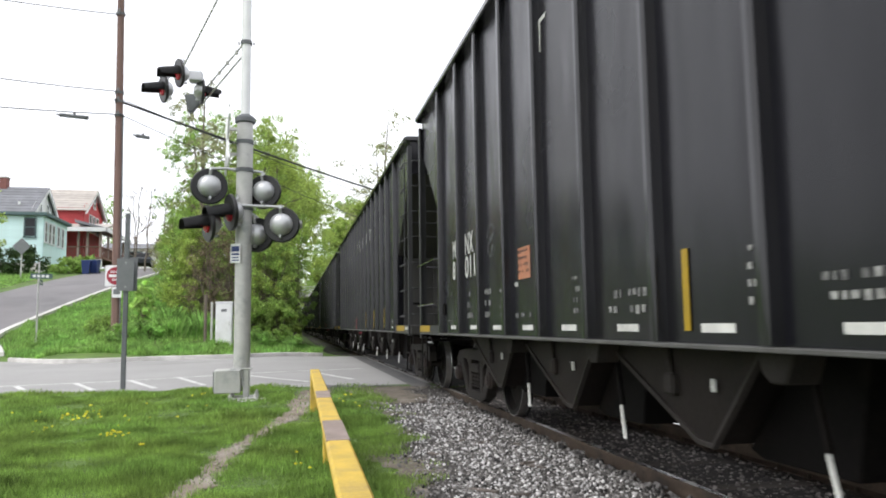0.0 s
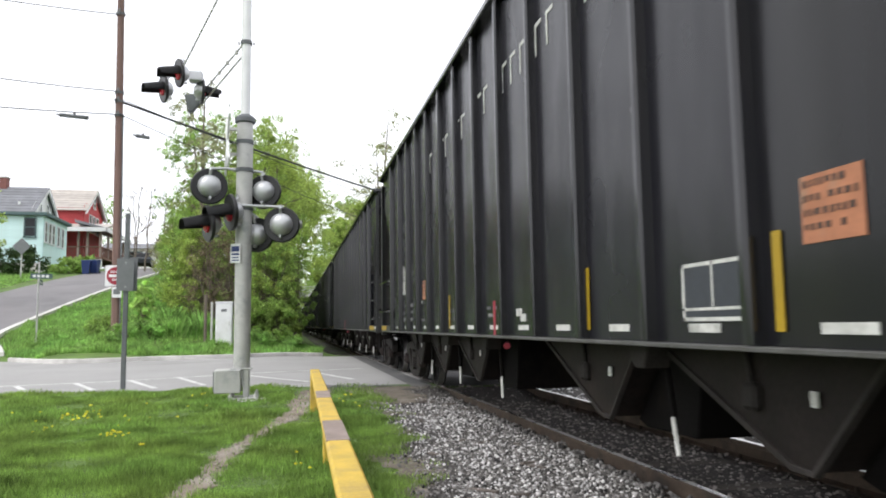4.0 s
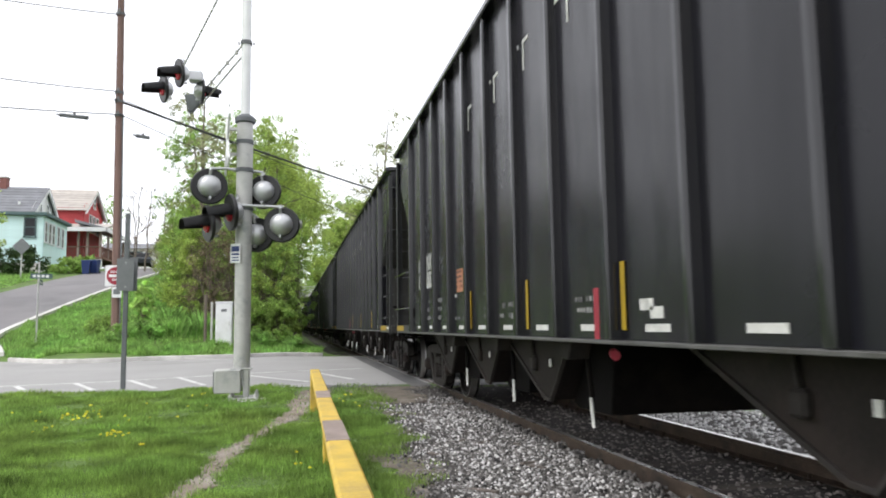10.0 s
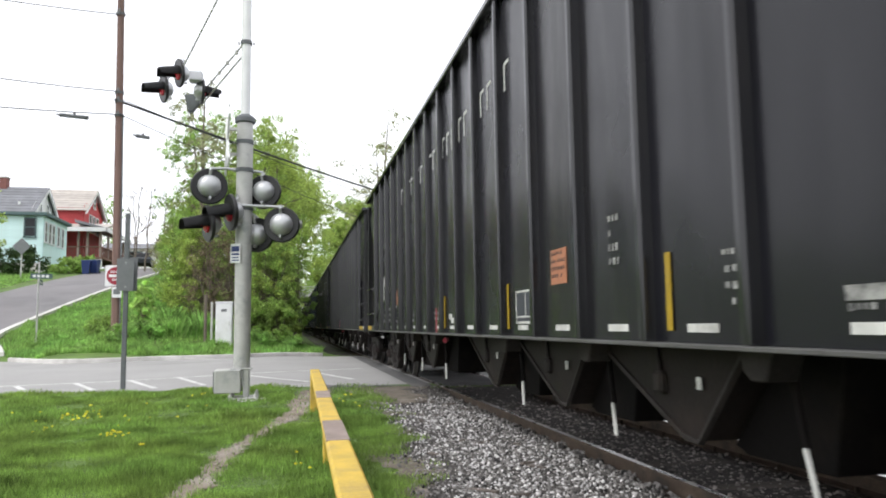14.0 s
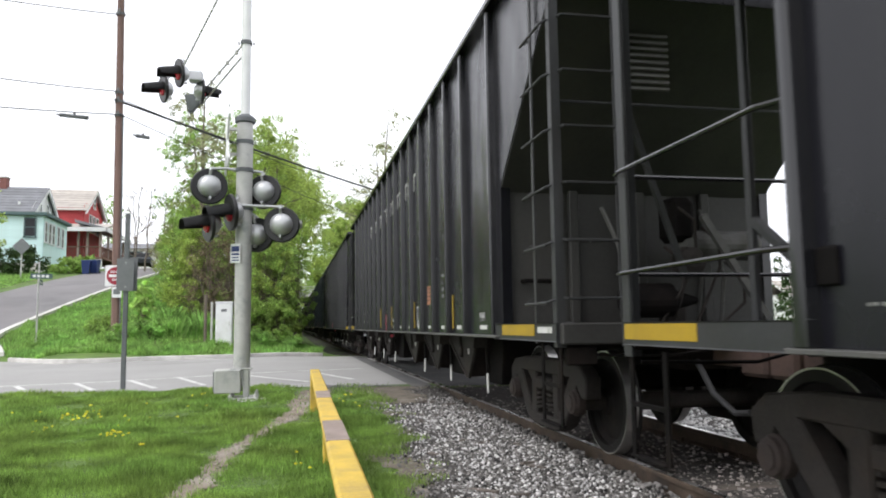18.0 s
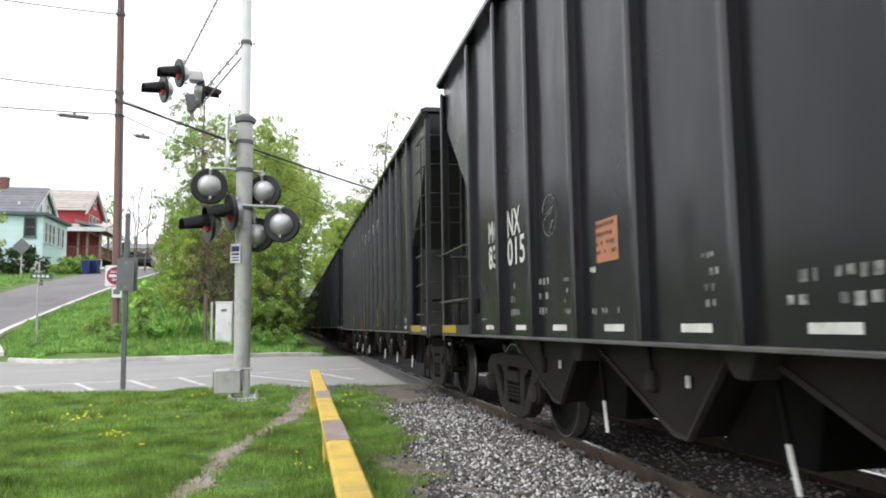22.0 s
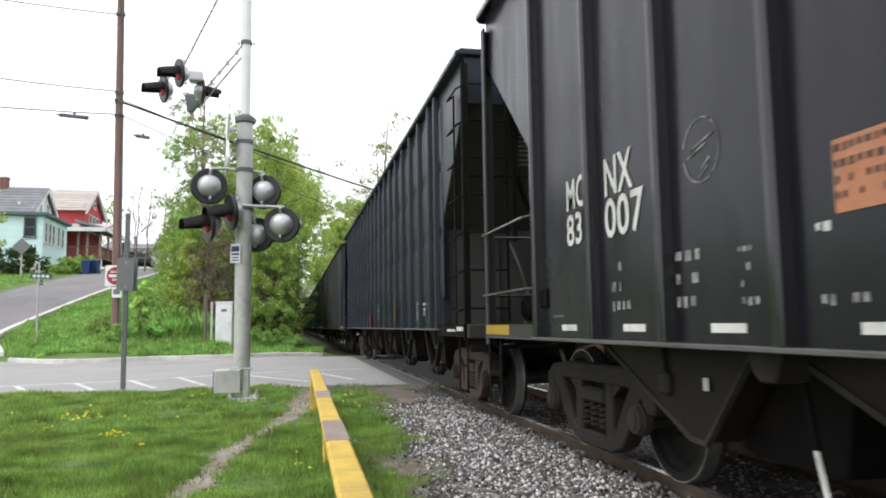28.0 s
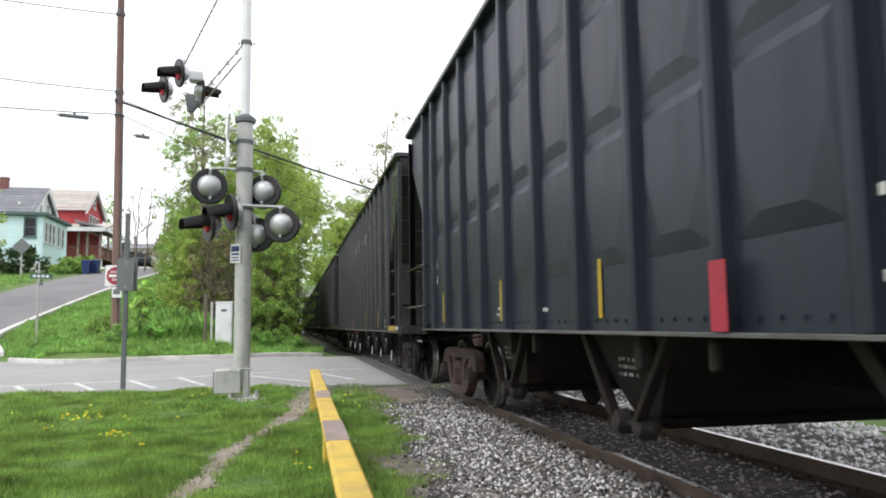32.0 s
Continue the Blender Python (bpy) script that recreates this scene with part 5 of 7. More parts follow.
# ---- the blue-grey car with pressed side panels ----
def panel_mesh(w, zs):
    """Pressed panel: cells with a raised field whose lower corners are cut off by slanting creases; outward is -x."""
    b = bmesh.new()
    last = None
    for z0, z1 in zs:
        hz = z1 - z0
        d = -0.02
        o = [(0, -w, z0), (0, w, z0), (0, w, z1), (0, -w, z1)]
        i = [(d, -w * 0.42, z0 + hz * 0.13), (d, w * 0.42, z0 + hz * 0.13), (d, w * 0.84, z0 + hz * 0.55), (d, w * 0.84, z1 - hz * 0.07), (d, -w * 0.84, z1 - hz * 0.07), (d, -w * 0.84, z0 + hz * 0.55)]
        O, I = [b.verts.new(v) for v in o], [b.verts.new(v) for v in i]
        b.faces.new(I)
        if last:
            b.faces.new((last[3], last[2], O[1], O[0]))
        last = O
        for f in ((O[0], O[1], I[1], I[0]), (O[1], I[2], I[1]), (O[1], O[2], I[3], I[2]), (O[2], O[3], I[4], I[3]), (O[3], O[0], I[5], I[4]), (O[0], I[0], I[5])):
            b.faces.new(f)
    bmesh.ops.recalc_face_normals(b, faces=b.faces[:])
    for f in b.faces:
        f.normal_update()
        if f.normal.x > 0:
            f.normal_flip()
    return b


def grey_car():
    car = thing("hopper_car", "blue-grey hopper car with pressed dented side panels and rivets", "railway car", group="hopper cars of the train")
    half, pitch = 8.62, 0.925
    ribs = [(-8.5 + i) * pitch - 0.05 for i in range(18)]
    add_body(car, M["car_grey"], M["car_grey"], ribs, half, 0.06, 1.15)
    pm = None
    for y in [r + pitch / 2 for r in ribs[:-1]] + [ribs[0] - pitch / 2]:
        if pm is None:
            pm = part("pressed_panel", panel_mesh(0.37, ((1.55, 2.42), (2.5, 3.35), (3.43, 4.3))), M["car_grey"], car)
            pm.matrix_basis = pose(-1.528, y, 0)
        else:
            again("pressed_panel", pm, car, pose(-1.528, y, 0))
    add_ladder_end(car, M["car_dirty_shaded"])
    add_platform_end(car, M["car_dirty_shaded"])
    for ob in [k for k in car.children if k.name.startswith("yellow_stripe")]:
        bpy.data.objects.remove(ob)
    part("white_label", box(-1.574, -1.57, -9.6, -9.1, 1.08, 1.11), M["white_dec"], car, "white sill label")
    x = -1.532
    rv = bmesh.new()
    for k in range(110):
        box(x - 0.008, x, -8.4 + k * 0.153, -8.376 + k * 0.153, 1.17, 1.194, 0.0, rv)
    tagged(part("rivet", rv, M["car_grey"], car), kind="stuff")
    for y in (7.3, 4.4, 1.93):
        part("yellow_strip", plate_yz(-1.534, y - 0.03, y + 0.03, 1.2, 1.62), M["yellow_dec"], car, "upright yellow reflective strip")
    part("yellow_strip", plate_yz(-1.534, -6.91, -6.84, 1.27, 1.7), M["yellow_dec"], car, "upright yellow reflective strip")
    part("card_holder", box(-1.552, -1.53, -7.36, -7.14, 1.3, 1.4, 0.006), M["galv_dark"], car)
    part("yellow_strip", plate_yz(-1.534, -8.46, -8.36, 1.27, 2.12), M["yellow_dec"], car, "long upright yellow strip")
    part("yellow_strip", plate_yz(-1.61, -4.3, -4.24, 1.25, 1.67), M["yellow_dec"], car, "long upright yellow strip")
    part("red_strip", plate_yz(-1.622, 0.28, 0.42, 1.12, 1.46), M["red"], car, "red painted rib foot")
    part("white_label", plate_yz(x - 0.001, -8.25, -8.08, 1.45, 1.62), M["white_dec"], car, "white paper label")
    for y0, y1, z0, z1, rows, seed in ((-1.22, -0.56, 1.24, 1.66, 4, 21), (-8.3, -8.1, 1.22, 1.36, 3, 22), (-7.3, -6.9, 1.36, 1.52, 2, 23), (-5.35, -4.9, 1.24, 1.3, 1, 24), (4.1, 4.6, 1.22, 1.34, 2, 25), (2.9, 3.2, 1.24, 1.3, 1, 26)):
        part("stencil", bars(y0, y1, z0, z1, rows, seed, x - 0.001), M["white_dec"], car)
    for y0 in (7.75, 7.1, 6.45):
        part("reporting_mark", bars(y0 - 0.35, y0, 1.65, 2.1, 2, int(y0 * 10), x - 0.001), M["white_dec"], car)
    fr = bmesh.new()
    for y0, y1, z0, z1 in ((-6.85, -6.45, 1.27, 1.285), (-6.85, -6.45, 1.525, 1.54), (-6.85, -6.835, 1.27, 1.54), (-6.465, -6.45, 1.27, 1.54), (-6.64, -6.63, 1.27, 1.54), (-6.85, -6.45, 1.35, 1.36)):
        box(x - 0.006, x - 0.004, y0, y1, z0, z1, bm=fr)
    part("data_frame", fr, M["white_dec"], car, "white outlined data box")
    for v in (5.1, 2.14, -0.82, -3.72, -6.65):
        b = bmesh.new()
        vs = [b.verts.new(p) for p in ((-1.28, v - 0.72, 1.11), (1.28, v - 0.72, 1.11), (1.28, v + 0.72, 1.11), (-1.28, v + 0.72, 1.11), (-1.12, v - 0.2, 0.52), (1.12, v - 0.2, 0.52), (1.12, v + 0.2, 0.52), (-1.12, v + 0.2, 0.52))]
        for f in ((0, 1, 2, 3), (4, 5, 6, 7), (0, 1, 5, 4), (1, 2, 6, 5), (2, 3, 7, 6), (3, 0, 4, 7)):
            b.faces.new([vs[k] for k in f])
        bmesh.ops.recalc_face_normals(b, faces=b.faces[:])
        bay = part("hopper_bay", b, M["bay_steel"], car)
        part("outlet_gate", box(-1.1, 1.1, v - 0.24, v + 0.24, 0.44, 0.515, 0.015), M["car_dirty_shaded"], bay)
        for s in (-1, 1):
            for e, w in ((1, 0.045), (-1, 0.03)):
                pl = [(v + e * 0.74, 1.1), (v + e * (0.74 - 2.4 * w), 1.1), (v + e * (0.2 - w), 0.5), (v + e * 0.24, 0.5)]
                part("corner_flange", prism(pl, "x", min(s * 1.24, s * 1.32), max(s * 1.24, s * 1.32), 0.006), M["bay_steel"], bay)
            part("gusset", box(min(s * 1.26, s * 1.36), max(s * 1.26, s * 1.36), v - 0.42, v - 0.32, 0.86, 1.1, 0.01), M["truck"], bay)
            for dy in (-0.17, 0.17):
                part("gate_pinion", lathe([(0.03, -0.1), (0.075, -0.09), (0.085, 0.0), (0.06, 0.07), (0.03, 0.09)], 12, "x", None, (s * 1.2, v + dy, 0.46)), M["truck"], bay)
                part("pinion_lug", box(min(s * 1.14, s * 1.26), max(s * 1.14, s * 1.26), v + dy - 0.03, v + dy + 0.05, 0.36, 0.44, 0.015), M["truck"], bay)
            part("gate_bar", rod([(s * 1.22, v - 0.3, 0.45), (s * 1.22, v + 0.3, 0.45)], 0.022, 8), M["truck"], bay)
            st = part("stencil", bars(v - 0.22, v + 0.12, 0.76, 0.92, 3, 40 + int(v * 3), 0.0), M["white_old"], bay)
            st.matrix_basis = pose(s * 1.262, 0 if s < 0 else 2 * v, 0, 0, 0, 0 if s < 0 else 180)
            part("side_stay", box(min(s * 1.38, s * 1.44), max(s * 1.38, s * 1.44), v - 1.42, v - 1.36, 0.9, 1.07, 0.015), M["truck"], bay)
    for y in (-8.42, 8.42):
        add_truck(car, y, M["truck_red"], M["rust"])
    for s in (-1, 1):
        add_coupler(car, s)
    car.matrix_basis = pose(TRACK, travel(0) + PITCH_CAR * 6 - 0.2, 0)
    TRAIN.append((car, 6, -0.2))


grey_car()


# ---- guard rail, signal mast, posts, poles and wires ----
rail_t = thing("guard_rail", "yellow painted guard rail with two bare patches on posts", "guard rail", pose(0, 0, 0))
GR0, GR1 = (0.18, -2.2), (0.34, 11.15)


def guard_at(y):
    return GR0[0] + (GR1[0] - GR0[0]) * (y - GR0[1]) / (GR1[1] - GR0[1])


def beam(y0, y1, z0, z1, w, grow=0.0, bevel=0.012):
    a, b = guard_at(y0), guard_at(y1)
    return prism([(a - w - grow, y0), (a + w + grow, y0), (b + w + grow, y1), (b - w - grow, y1)], "z", z0, z1, bevel)


part("beam", beam(-2.2, 11.15, 0.49, 0.545, 0.067, bevel=0.012), M["yellow"], rail_t)
part("bare_patch", beam(4.19, 5.06, 0.538, 0.5475, 0.064, 0.0, 0.0), M["bare"], rail_t, "bare weathered patch without paint")
part("bare_patch", beam(6.7, 7.4, 0.538, 0.5475, 0.064, 0.0, 0.0), M["bare"], rail_t, "bare weathered patch without paint")
for y in (11.05, 7.2, 3.4, -0.4):
    x = guard_at(y) + (0.0 if y > 11 else 0.07)
    part("post", box(x - 0.066, x + (0.04 if y > 11 else 0.0), y - 0.075, y + 0.075, -0.3, 0.49, 0.012), M["yellow"], rail_t)

MX, MY = -0.808, 12.93
mast = thing("crossing_signal_mast", "grey steel railway crossing signal mast with cantilever lamps", "crossing signal", pose(MX, MY, 0))
part("mast_tube", rod([(0, 0, 0.3), (0, 0, 4.72)], 0.135, 24), M["galv"], mast, smooth=False)
part("upper_tube", rod([(0, 0, 4.72), (0.0, 0, 8.4)], 0.082, 20), M["alu_white"], mast, "slim pale upper tube")
part("mast_collar", lathe([(0.082, 4.82), (0.12, 4.8), (0.175, 4.75), (0.175, 4.68), (0.14, 4.66)], 24), M["grey_post"], mast)
for z in (4.33, 3.84, 3.18, 6.1):
    r = 0.15 if z < 4.7 else 0.098
    band = part("clamp_band", lathe([(r - 0.02, z - 0.035), (r, z - 0.035), (r, z + 0.035), (r - 0.02, z + 0.035)], 20, closed=True), M["grey_post"], mast)
    for s in (-1, 1):
        part("bolt", rod([(s * (r + 0.03), -0.06, z), (s * (r + 0.03), 0.06, z)], 0.014, 6), M["galv"], band)
part("junction_box", box(-0.42, 0.0, -0.24, 0.2, 0.1, 0.48, 0.015), M["galv"], mast, "grey steel junction box")
part("box_door", box(-0.44, -0.43 + 0.012, -0.2, 0.16, 0.13, 0.45, 0.005), M["sign_back"], mast)
part("base_plate", box(-0.2, 0.28, -0.26, 0.22, -0.02, 0.03, 0.006), M["galv"], mast)
part("base_flange", box(-0.17, 0.17, -0.17, 0.17, 0.47, 0.5, 0.006), M["galv"], mast)
part("base_leg", box(0.03, 0.13, -0.16, 0.1, 0.03, 0.48, 0.012), M["galv"], mast)
for x, y in ((-0.16, -0.22), (0.24, -0.22), (0.24, 0.18), (-0.16, 0.18)):
    part("anchor_nut", lathe([(0.035, 0.03), (0.035, 0.07), (0.018, 0.075), (0.018, 0.12)], 8, "z", None, (x, y, 0)), M["galv"], mast)
part("concrete_base", lathe([(0.42, -0.3), (0.42, 0.0), (0.4, 0.012)], 24, "z", None, (0, 0, -0.02)), M["concrete"], mast)


def lamp_head(x, y, z, turn, tilt, back_seen, mat_lens=True, size=1.0):
    """A flasher: round black background, silver housing behind, hooded red lens in front (front towards local +y)."""
    m = pose(x, y, z, tilt, 0, turn) @ Matrix.Diagonal((size, size, size, 1))
    bg = part("lamp_background", lathe([(0.19, -0.03), (0.29, -0.034), (0.308, -0.02), (0.308, 0.02), (0.296, 0.03), (0.001, 0.014)], 36, "y"), M["black"], mast, "round black background disc")
    bg.matrix_basis = m
    h = part("lamp_housing", lathe([(0.001, -0.203), (0.03, -0.201), (0.1, -0.19), (0.155, -0.15), (0.185, -0.09), (0.195, -0.03), (0.2, -0.012)], 28, "y"), M["alu"], bg, "silver domed housing", smooth=True)
    part("housing_latch", box(-0.018, 0.018, -0.15, -0.01, -0.235, -0.19, 0.004), M["alu"], bg)
    part("mounting_arm", rod([(0, -0.1, 0.18), (0, -0.14, 0.26), (0, -0.12, 0.31)], 0.024, 8), M["alu"], bg)
    part("lens", lathe([(0.15, 0.015), (0.145, 0.05), (0.1, 0.075), (0.04, 0.085)], 24, "y"), M["lens"], bg, "red glass lens")
    k = bmesh.new()
    rings = []
    for j in range(6):
        yy = 0.012 + j * 0.085
        lo = 38 - j * 8
        ring = []
        for i in range(15):
            a = radians(-lo * 0.55 + (180 + 1.1 * lo) * i / 14)
            ring.append(k.verts.new((0.165 * math.cos(a), yy, 0.165 * math.sin(a) - j * 0.012)))
        rings.append(ring)
    for a, b in zip(rings, rings[1:]):
        for i in range(14):
            k.faces.new((a[i], a[i + 1], b[i + 1], b[i]))
    bmesh.ops.solidify(k, geom=k.faces[:], thickness=0.006)
    part("hood", k, M["black"], bg, "long black hood")
    return bg


# two pairs seen from behind, facing away down the road; one pair facing the other way
lamp_head(-0.58, 0.02, 3.555, 14, 0, True)
lamp_head(0.325, 0.12, 3.5, -16, 0, True, size=0.97)
lamp_head(0.63, -0.1, 2.9, -10, 0, True)
lamp_head(0.215, 0.22, 2.76, -22, 0, True, size=0.98)
lamp_head(-0.56, -0.2, 2.89, 113, -6, False)
lamp_head(-0.2, -0.22, 3.08, 113, -6, False)
for path in ([(-0.58, 0.0, 3.86), (-0.3, 0.02, 3.87), (0.3, 0.1, 3.84), (0.33, 0.1, 3.8)], [(-0.2, -0.2, 3.2), (0.0, -0.16, 3.21), (0.66, -0.14, 3.2)], [(-0.5, -0.15, 3.12), (0.0, 0.0, 3.18), (0.22, 0.2, 3.06)]):
    part("lamp_cross_arm", rod(path, 0.024, 8), M["alu"], mast)
part("bell_cup", lathe([(0.02, 0.0), (0.07, 0.01), (0.08, 0.05), (0.03, 0.08)], 16, "x", None, (0.9, 0.0, 2.92)), M["galv"], mast)
# crossbuck seen edge-on
for s in (-1, 1):
    cb = part("crossbuck_blade", box(-0.015, 0.015, -0.11, 0.11, -0.62, 0.62, 0.006), M["white_paint"], mast, "white crossbuck board")
    cb.matrix_basis = pose(-0.29, -0.03, 4.32, 45 * s, 0, 8)
for z in (4.56, 4.12):
    part("crossbuck_bracket", box(-0.3, -0.1, -0.03, 0.03, z - 0.025, z + 0.025, 0.005), M["galv"], mast)
part("finial_rod", rod([(-0.27, 0, 4.5), (-0.27, 0, 5.0)], 0.016, 6), M["galv"], mast)
plq = part("notice_plate", box(-0.095, 0.095, -0.004, 0.004, -0.16, 0.16, 0.003), M["white_paint"], mast, "small white and blue notice")
plq.matrix_basis = pose(-0.12, -0.15, 2.4, 0, 0, -28)
for k, (z0, z1, w) in enumerate(((0.03, 0.12, 0.075), (-0.03, 0.005, 0.07), (-0.08, -0.06, 0.06), (-0.125, -0.105, 0.065))):
    part("notice_print", box(-w, w, -0.0065, -0.0045, z0, z1), M["bin"], plq, "blue print")

# the cantilever arm over the road with its lamps
tip = Vector((-1.25, 3.6, 6.15))
for a, b in (((0, 0, 6.15), tip), ((0.0, 0.0, 5.95), tip + Vector((0.08, 0.0, -0.15))), ((0, 0, 8.0), Vector((-1.3, 1.9, 6.3)))):
    part("cantilever_tube", rod([a, tuple(b)], 0.018, 8), M["galv"], mast)
for k in range(1, 6):
    p0, p1 = Vector((0, 0, 6.15)).lerp(tip, k / 6), Vector((0, 0, 5.95)).lerp(tip + Vector((0.08, 0, -0.15)), (k - 0.5) / 6)
    part("cantilever_brace", rod([tuple(p0), tuple(p1)], 0.007, 6), M["galv"], mast)
    part("cable_clip", box(-0.03, 0.03, -0.03, 0.03, -0.04, 0.04, 0.008, None, Matrix.Translation(p0)), M["galv"], mast)
lamp_head(-1.42, 2.15, 6.22, 114, -7, False, size=0.92)
lamp_head(-1.85, 3.0, 6.15, 114, -7, False, size=0.95)
lamp_head(-1.05, 2.75, 6.05, -75, 0, False, size=0.85)
part("arm_end_bracket", prism([(-0.1, 6.2), (0.38, 6.25), (0.08, 5.82), (-0.02, 5.8)], "y", 3.45, 3.6, 0.02), M["grey_post"], mast).matrix_basis = pose(-1.4, 0, 0)
part("arm_box", box(-1.3, -1.02, 2.5, 2.75, 6.2, 6.42, 0.03), M["alu"], mast)

# grey sign post with the back of a sign
sp = thing("sign_post", "grey steel post with the bare back of a sign", "road sign", pose(-3.24, 15.75, 0))
part("post", box(-0.045, 0.045, -0.03, 0.03, -0.4, 3.48, 0.008), M["grey_post"], sp)
part("sign_plate", box(-0.15, 0.15, -0.05, -0.042, 1.9, 2.58, 0.003), M["sign_back"], sp, "plain grey sign back").matrix_basis = pose(0.05, 0.1, 0.02)
part("sign_plate", box(-0.16, 0.16, -0.062, -0.054, 1.92, 2.56, 0.003), M["sign_back"], sp, "plain grey sign back").matrix_basis = pose(-0.01, 0, 0.0)
for z in (2.48, 2.0):
    part("bolt", rod([(0, -0.08, z), (0, -0.04, z)], 0.014, 6), M["galv"], sp)

# utility pole with its no-entry sign
UX, UY = -6.43, 29.71
uz = float(ground_z(UX, UY))
up = thing("utility_pole", "tall brown wooden utility pole with cables", "utility pole", pose(UX, UY, uz, 0, -0.8, 0))
part("pole", rod([(0, 0, -0.8), (0, 0, 5), (0.0, 0, 10), (0, 0, 15.2)], 0.165, 14, None, 0.12), M["wood_pole"], up)
for z in (9.0, 8.45, 9.35, 12.5):
    part("pole_clamp", lathe([(0.15, z - 0.05), (0.175, z - 0.05), (0.175, z + 0.05), (0.15, z + 0.05)], 12, closed=True), M["grey_post"], up)
    part("insulator", lathe([(0.03, 0), (0.05, 0.03), (0.03, 0.07), (0.05, 0.1), (0.02, 0.14)], 10, "z", None, (0.0, -0.22, z)), M["sign_back"], up)
part("pole_riser", rod([(0.17, -0.1, 0.0), (0.16, -0.1, 8.4)], 0.03, 6), M["grey_post"], up, "grey conduit")
part("pole_step_plate", box(-0.12, 0.1, -0.21, -0.19, 1.55, 1.95, 0.004), M["porch"], up, "dull brown tag")
ne = thing("no_entry_sign", "square white sign with a red no-entry disc", "road sign", pose(UX + 0.02, UY - 0.24, 2.75))
part("panel", box(-0.39, 0.39, -0.012, 0.0, 0.0, 0.78, 0.004), M["white_paint"], ne)
part("red_disc", lathe([(0.34, -0.016), (0.34, -0.0125)], 36, "y", None, (0, 0, 0.39)), M["red"], ne, "red disc")
part("white_bar", box(-0.26, 0.26, -0.021, -0.0165, 0.34, 0.44), M["white_paint"], ne, "white bar")
for txt, z in (("DO NOT", 0.5), ("ENTER", 0.2)):
    tb = letters(txt, 0.088, 0.8, 0.004)
    tx = part("lettering", tb, M["white_paint"], ne, "white letters")
    w = max(v.co.y for v in tx.data.vertices) - min(v.co.y for v in tx.data.vertices)
    tx.matrix_basis = pose(-w / 2, -0.0175, z, 0, 0, 90)
part("sub_plate", box(-0.14, 0.2, -0.01, 0.0, -0.42, -0.03, 0.004), M["white_paint"], ne, "small white plate below")
part("plate_print", box(-0.09, 0.15, -0.014, -0.0105, -0.3, -0.1), M["sign_back"], ne)

# overhead wires
def sag(a, b, drop, n=14):
    a, b = Vector(a), Vector(b)
    return [tuple(a.lerp(b, i / n) - Vector((0, 0, drop * 4 * (i / n) * (1 - i / n)))) for i in range(n + 1)]


def wire(a, b, drop, r, label):
    return tagged(part("overhead_wire", rod(sag(a, b, drop), r, 6), M["cable"], None), label, "wire", group="overhead wires")


top = Vector((UX, UY, uz))
wire(top + Vector((-0.25, -0.2, 9.03)), (14.0, 44.0, 6.75), 0.25, 0.045, "thick black cable strung from the utility pole")
wire(top + Vector((0.1, -0.2, 9.0)), (14.0, 45.0, 6.1), 0.25, 0.016, "thin black wire strung from the utility pole")
wire(top + Vector((-0.05, -0.2, 8.45)), (14.0, 46.0, 4.3), 0.3, 0.016, "thin black wire strung from the utility pole")
wire(top + Vector((-0.15, -0.2, 8.45)), (-26.0, 24.0, 10.2), 0.6, 0.02, "thin black wire leaving the pole over the street")
wire(top + Vector((-0.15, -0.2, 9.35)), (-26.0, 24.0, 12.2), 0.7, 0.018, "thin wire leaving the pole over the street")
wire(top + Vector((-0.15, -0.2, 12.4)), (-26.0, 24.0, 14.6), 0.7, 0.018, "thin wire leaving the pole over the street")
for p, ln, ang in (((-8.05, 29.35, 9.12), 1.0, 4), ((-5.75, 30.1, 8.62), 0.5, 8), ((-10.8, 28.6, 10.2), 0.7, 4)):
    cl = thing("cable_closure", "dark grey cable splice case hanging on a wire", "cable closure", pose(*p, 0, ang, 0), group="cable closures")
    part("case", rod([(-ln / 2, 0, 0), (-ln * 0.46, 0, 0), (ln * 0.46, 0, 0), (ln / 2, 0, 0)], 0.075, 10), M["grey_post"], cl)
    part("end_clamp", rod([(-ln / 2 - 0.12, 0, 0.02), (-ln / 2, 0, 0)], 0.03, 6), M["cable"], cl)
    part("hanger", box(-0.04, 0.04, -0.02, 0.02, 0.05, 0.14, 0.005), M["cable"], cl)

# white cabinet and two old posts by the kerb
def on_hill(x, y):
    return float(ground_z(x, y))


cab = thing("equipment_cabinet", "tall white metal equipment cabinet", "cabinet", pose(-2.5, 29.4, on_hill(-2.5, 29.4)))
part("body", box(-0.3, 0.3, -0.25, 0.25, -0.1, 1.55, 0.02), M["white_paint"], cab)
part("door", box(-0.26, 0.26, -0.268, -0.25, 0.06, 1.5, 0.006), M["white_paint"], cab)
part("handle", box(0.18, 0.21, -0.29, -0.268, 0.7, 0.86, 0.004), M["galv"], cab)
part("cap", box(-0.32, 0.32, -0.28, 0.27, 1.55, 1.6, 0.01), M["white_paint"], cab)
part("vent_print", box(-0.1, 0.1, -0.272, -0.2685, 1.22, 1.32), M["sign_back"], cab)
for x, y, hh, mt, lb in ((-3.2, 29.5, 1.75, "bark", "weathered grey wooden post"), (-2.95, 29.3, 1.5, "galv", "pale thin marker post")):
    po = thing("marker_post", lb, "post", pose(x, y, on_hill(x, y)), group="posts by the kerb")
    part("shaft", rod([(0, 0, -0.3), (0, 0, hh)], 0.06 if mt == "bark" else 0.045, 8), M[mt], po)
    part("cap", lathe([(0.055, hh), (0.06, hh + 0.02), (0.03, hh + 0.05)], 8), M[mt], po)

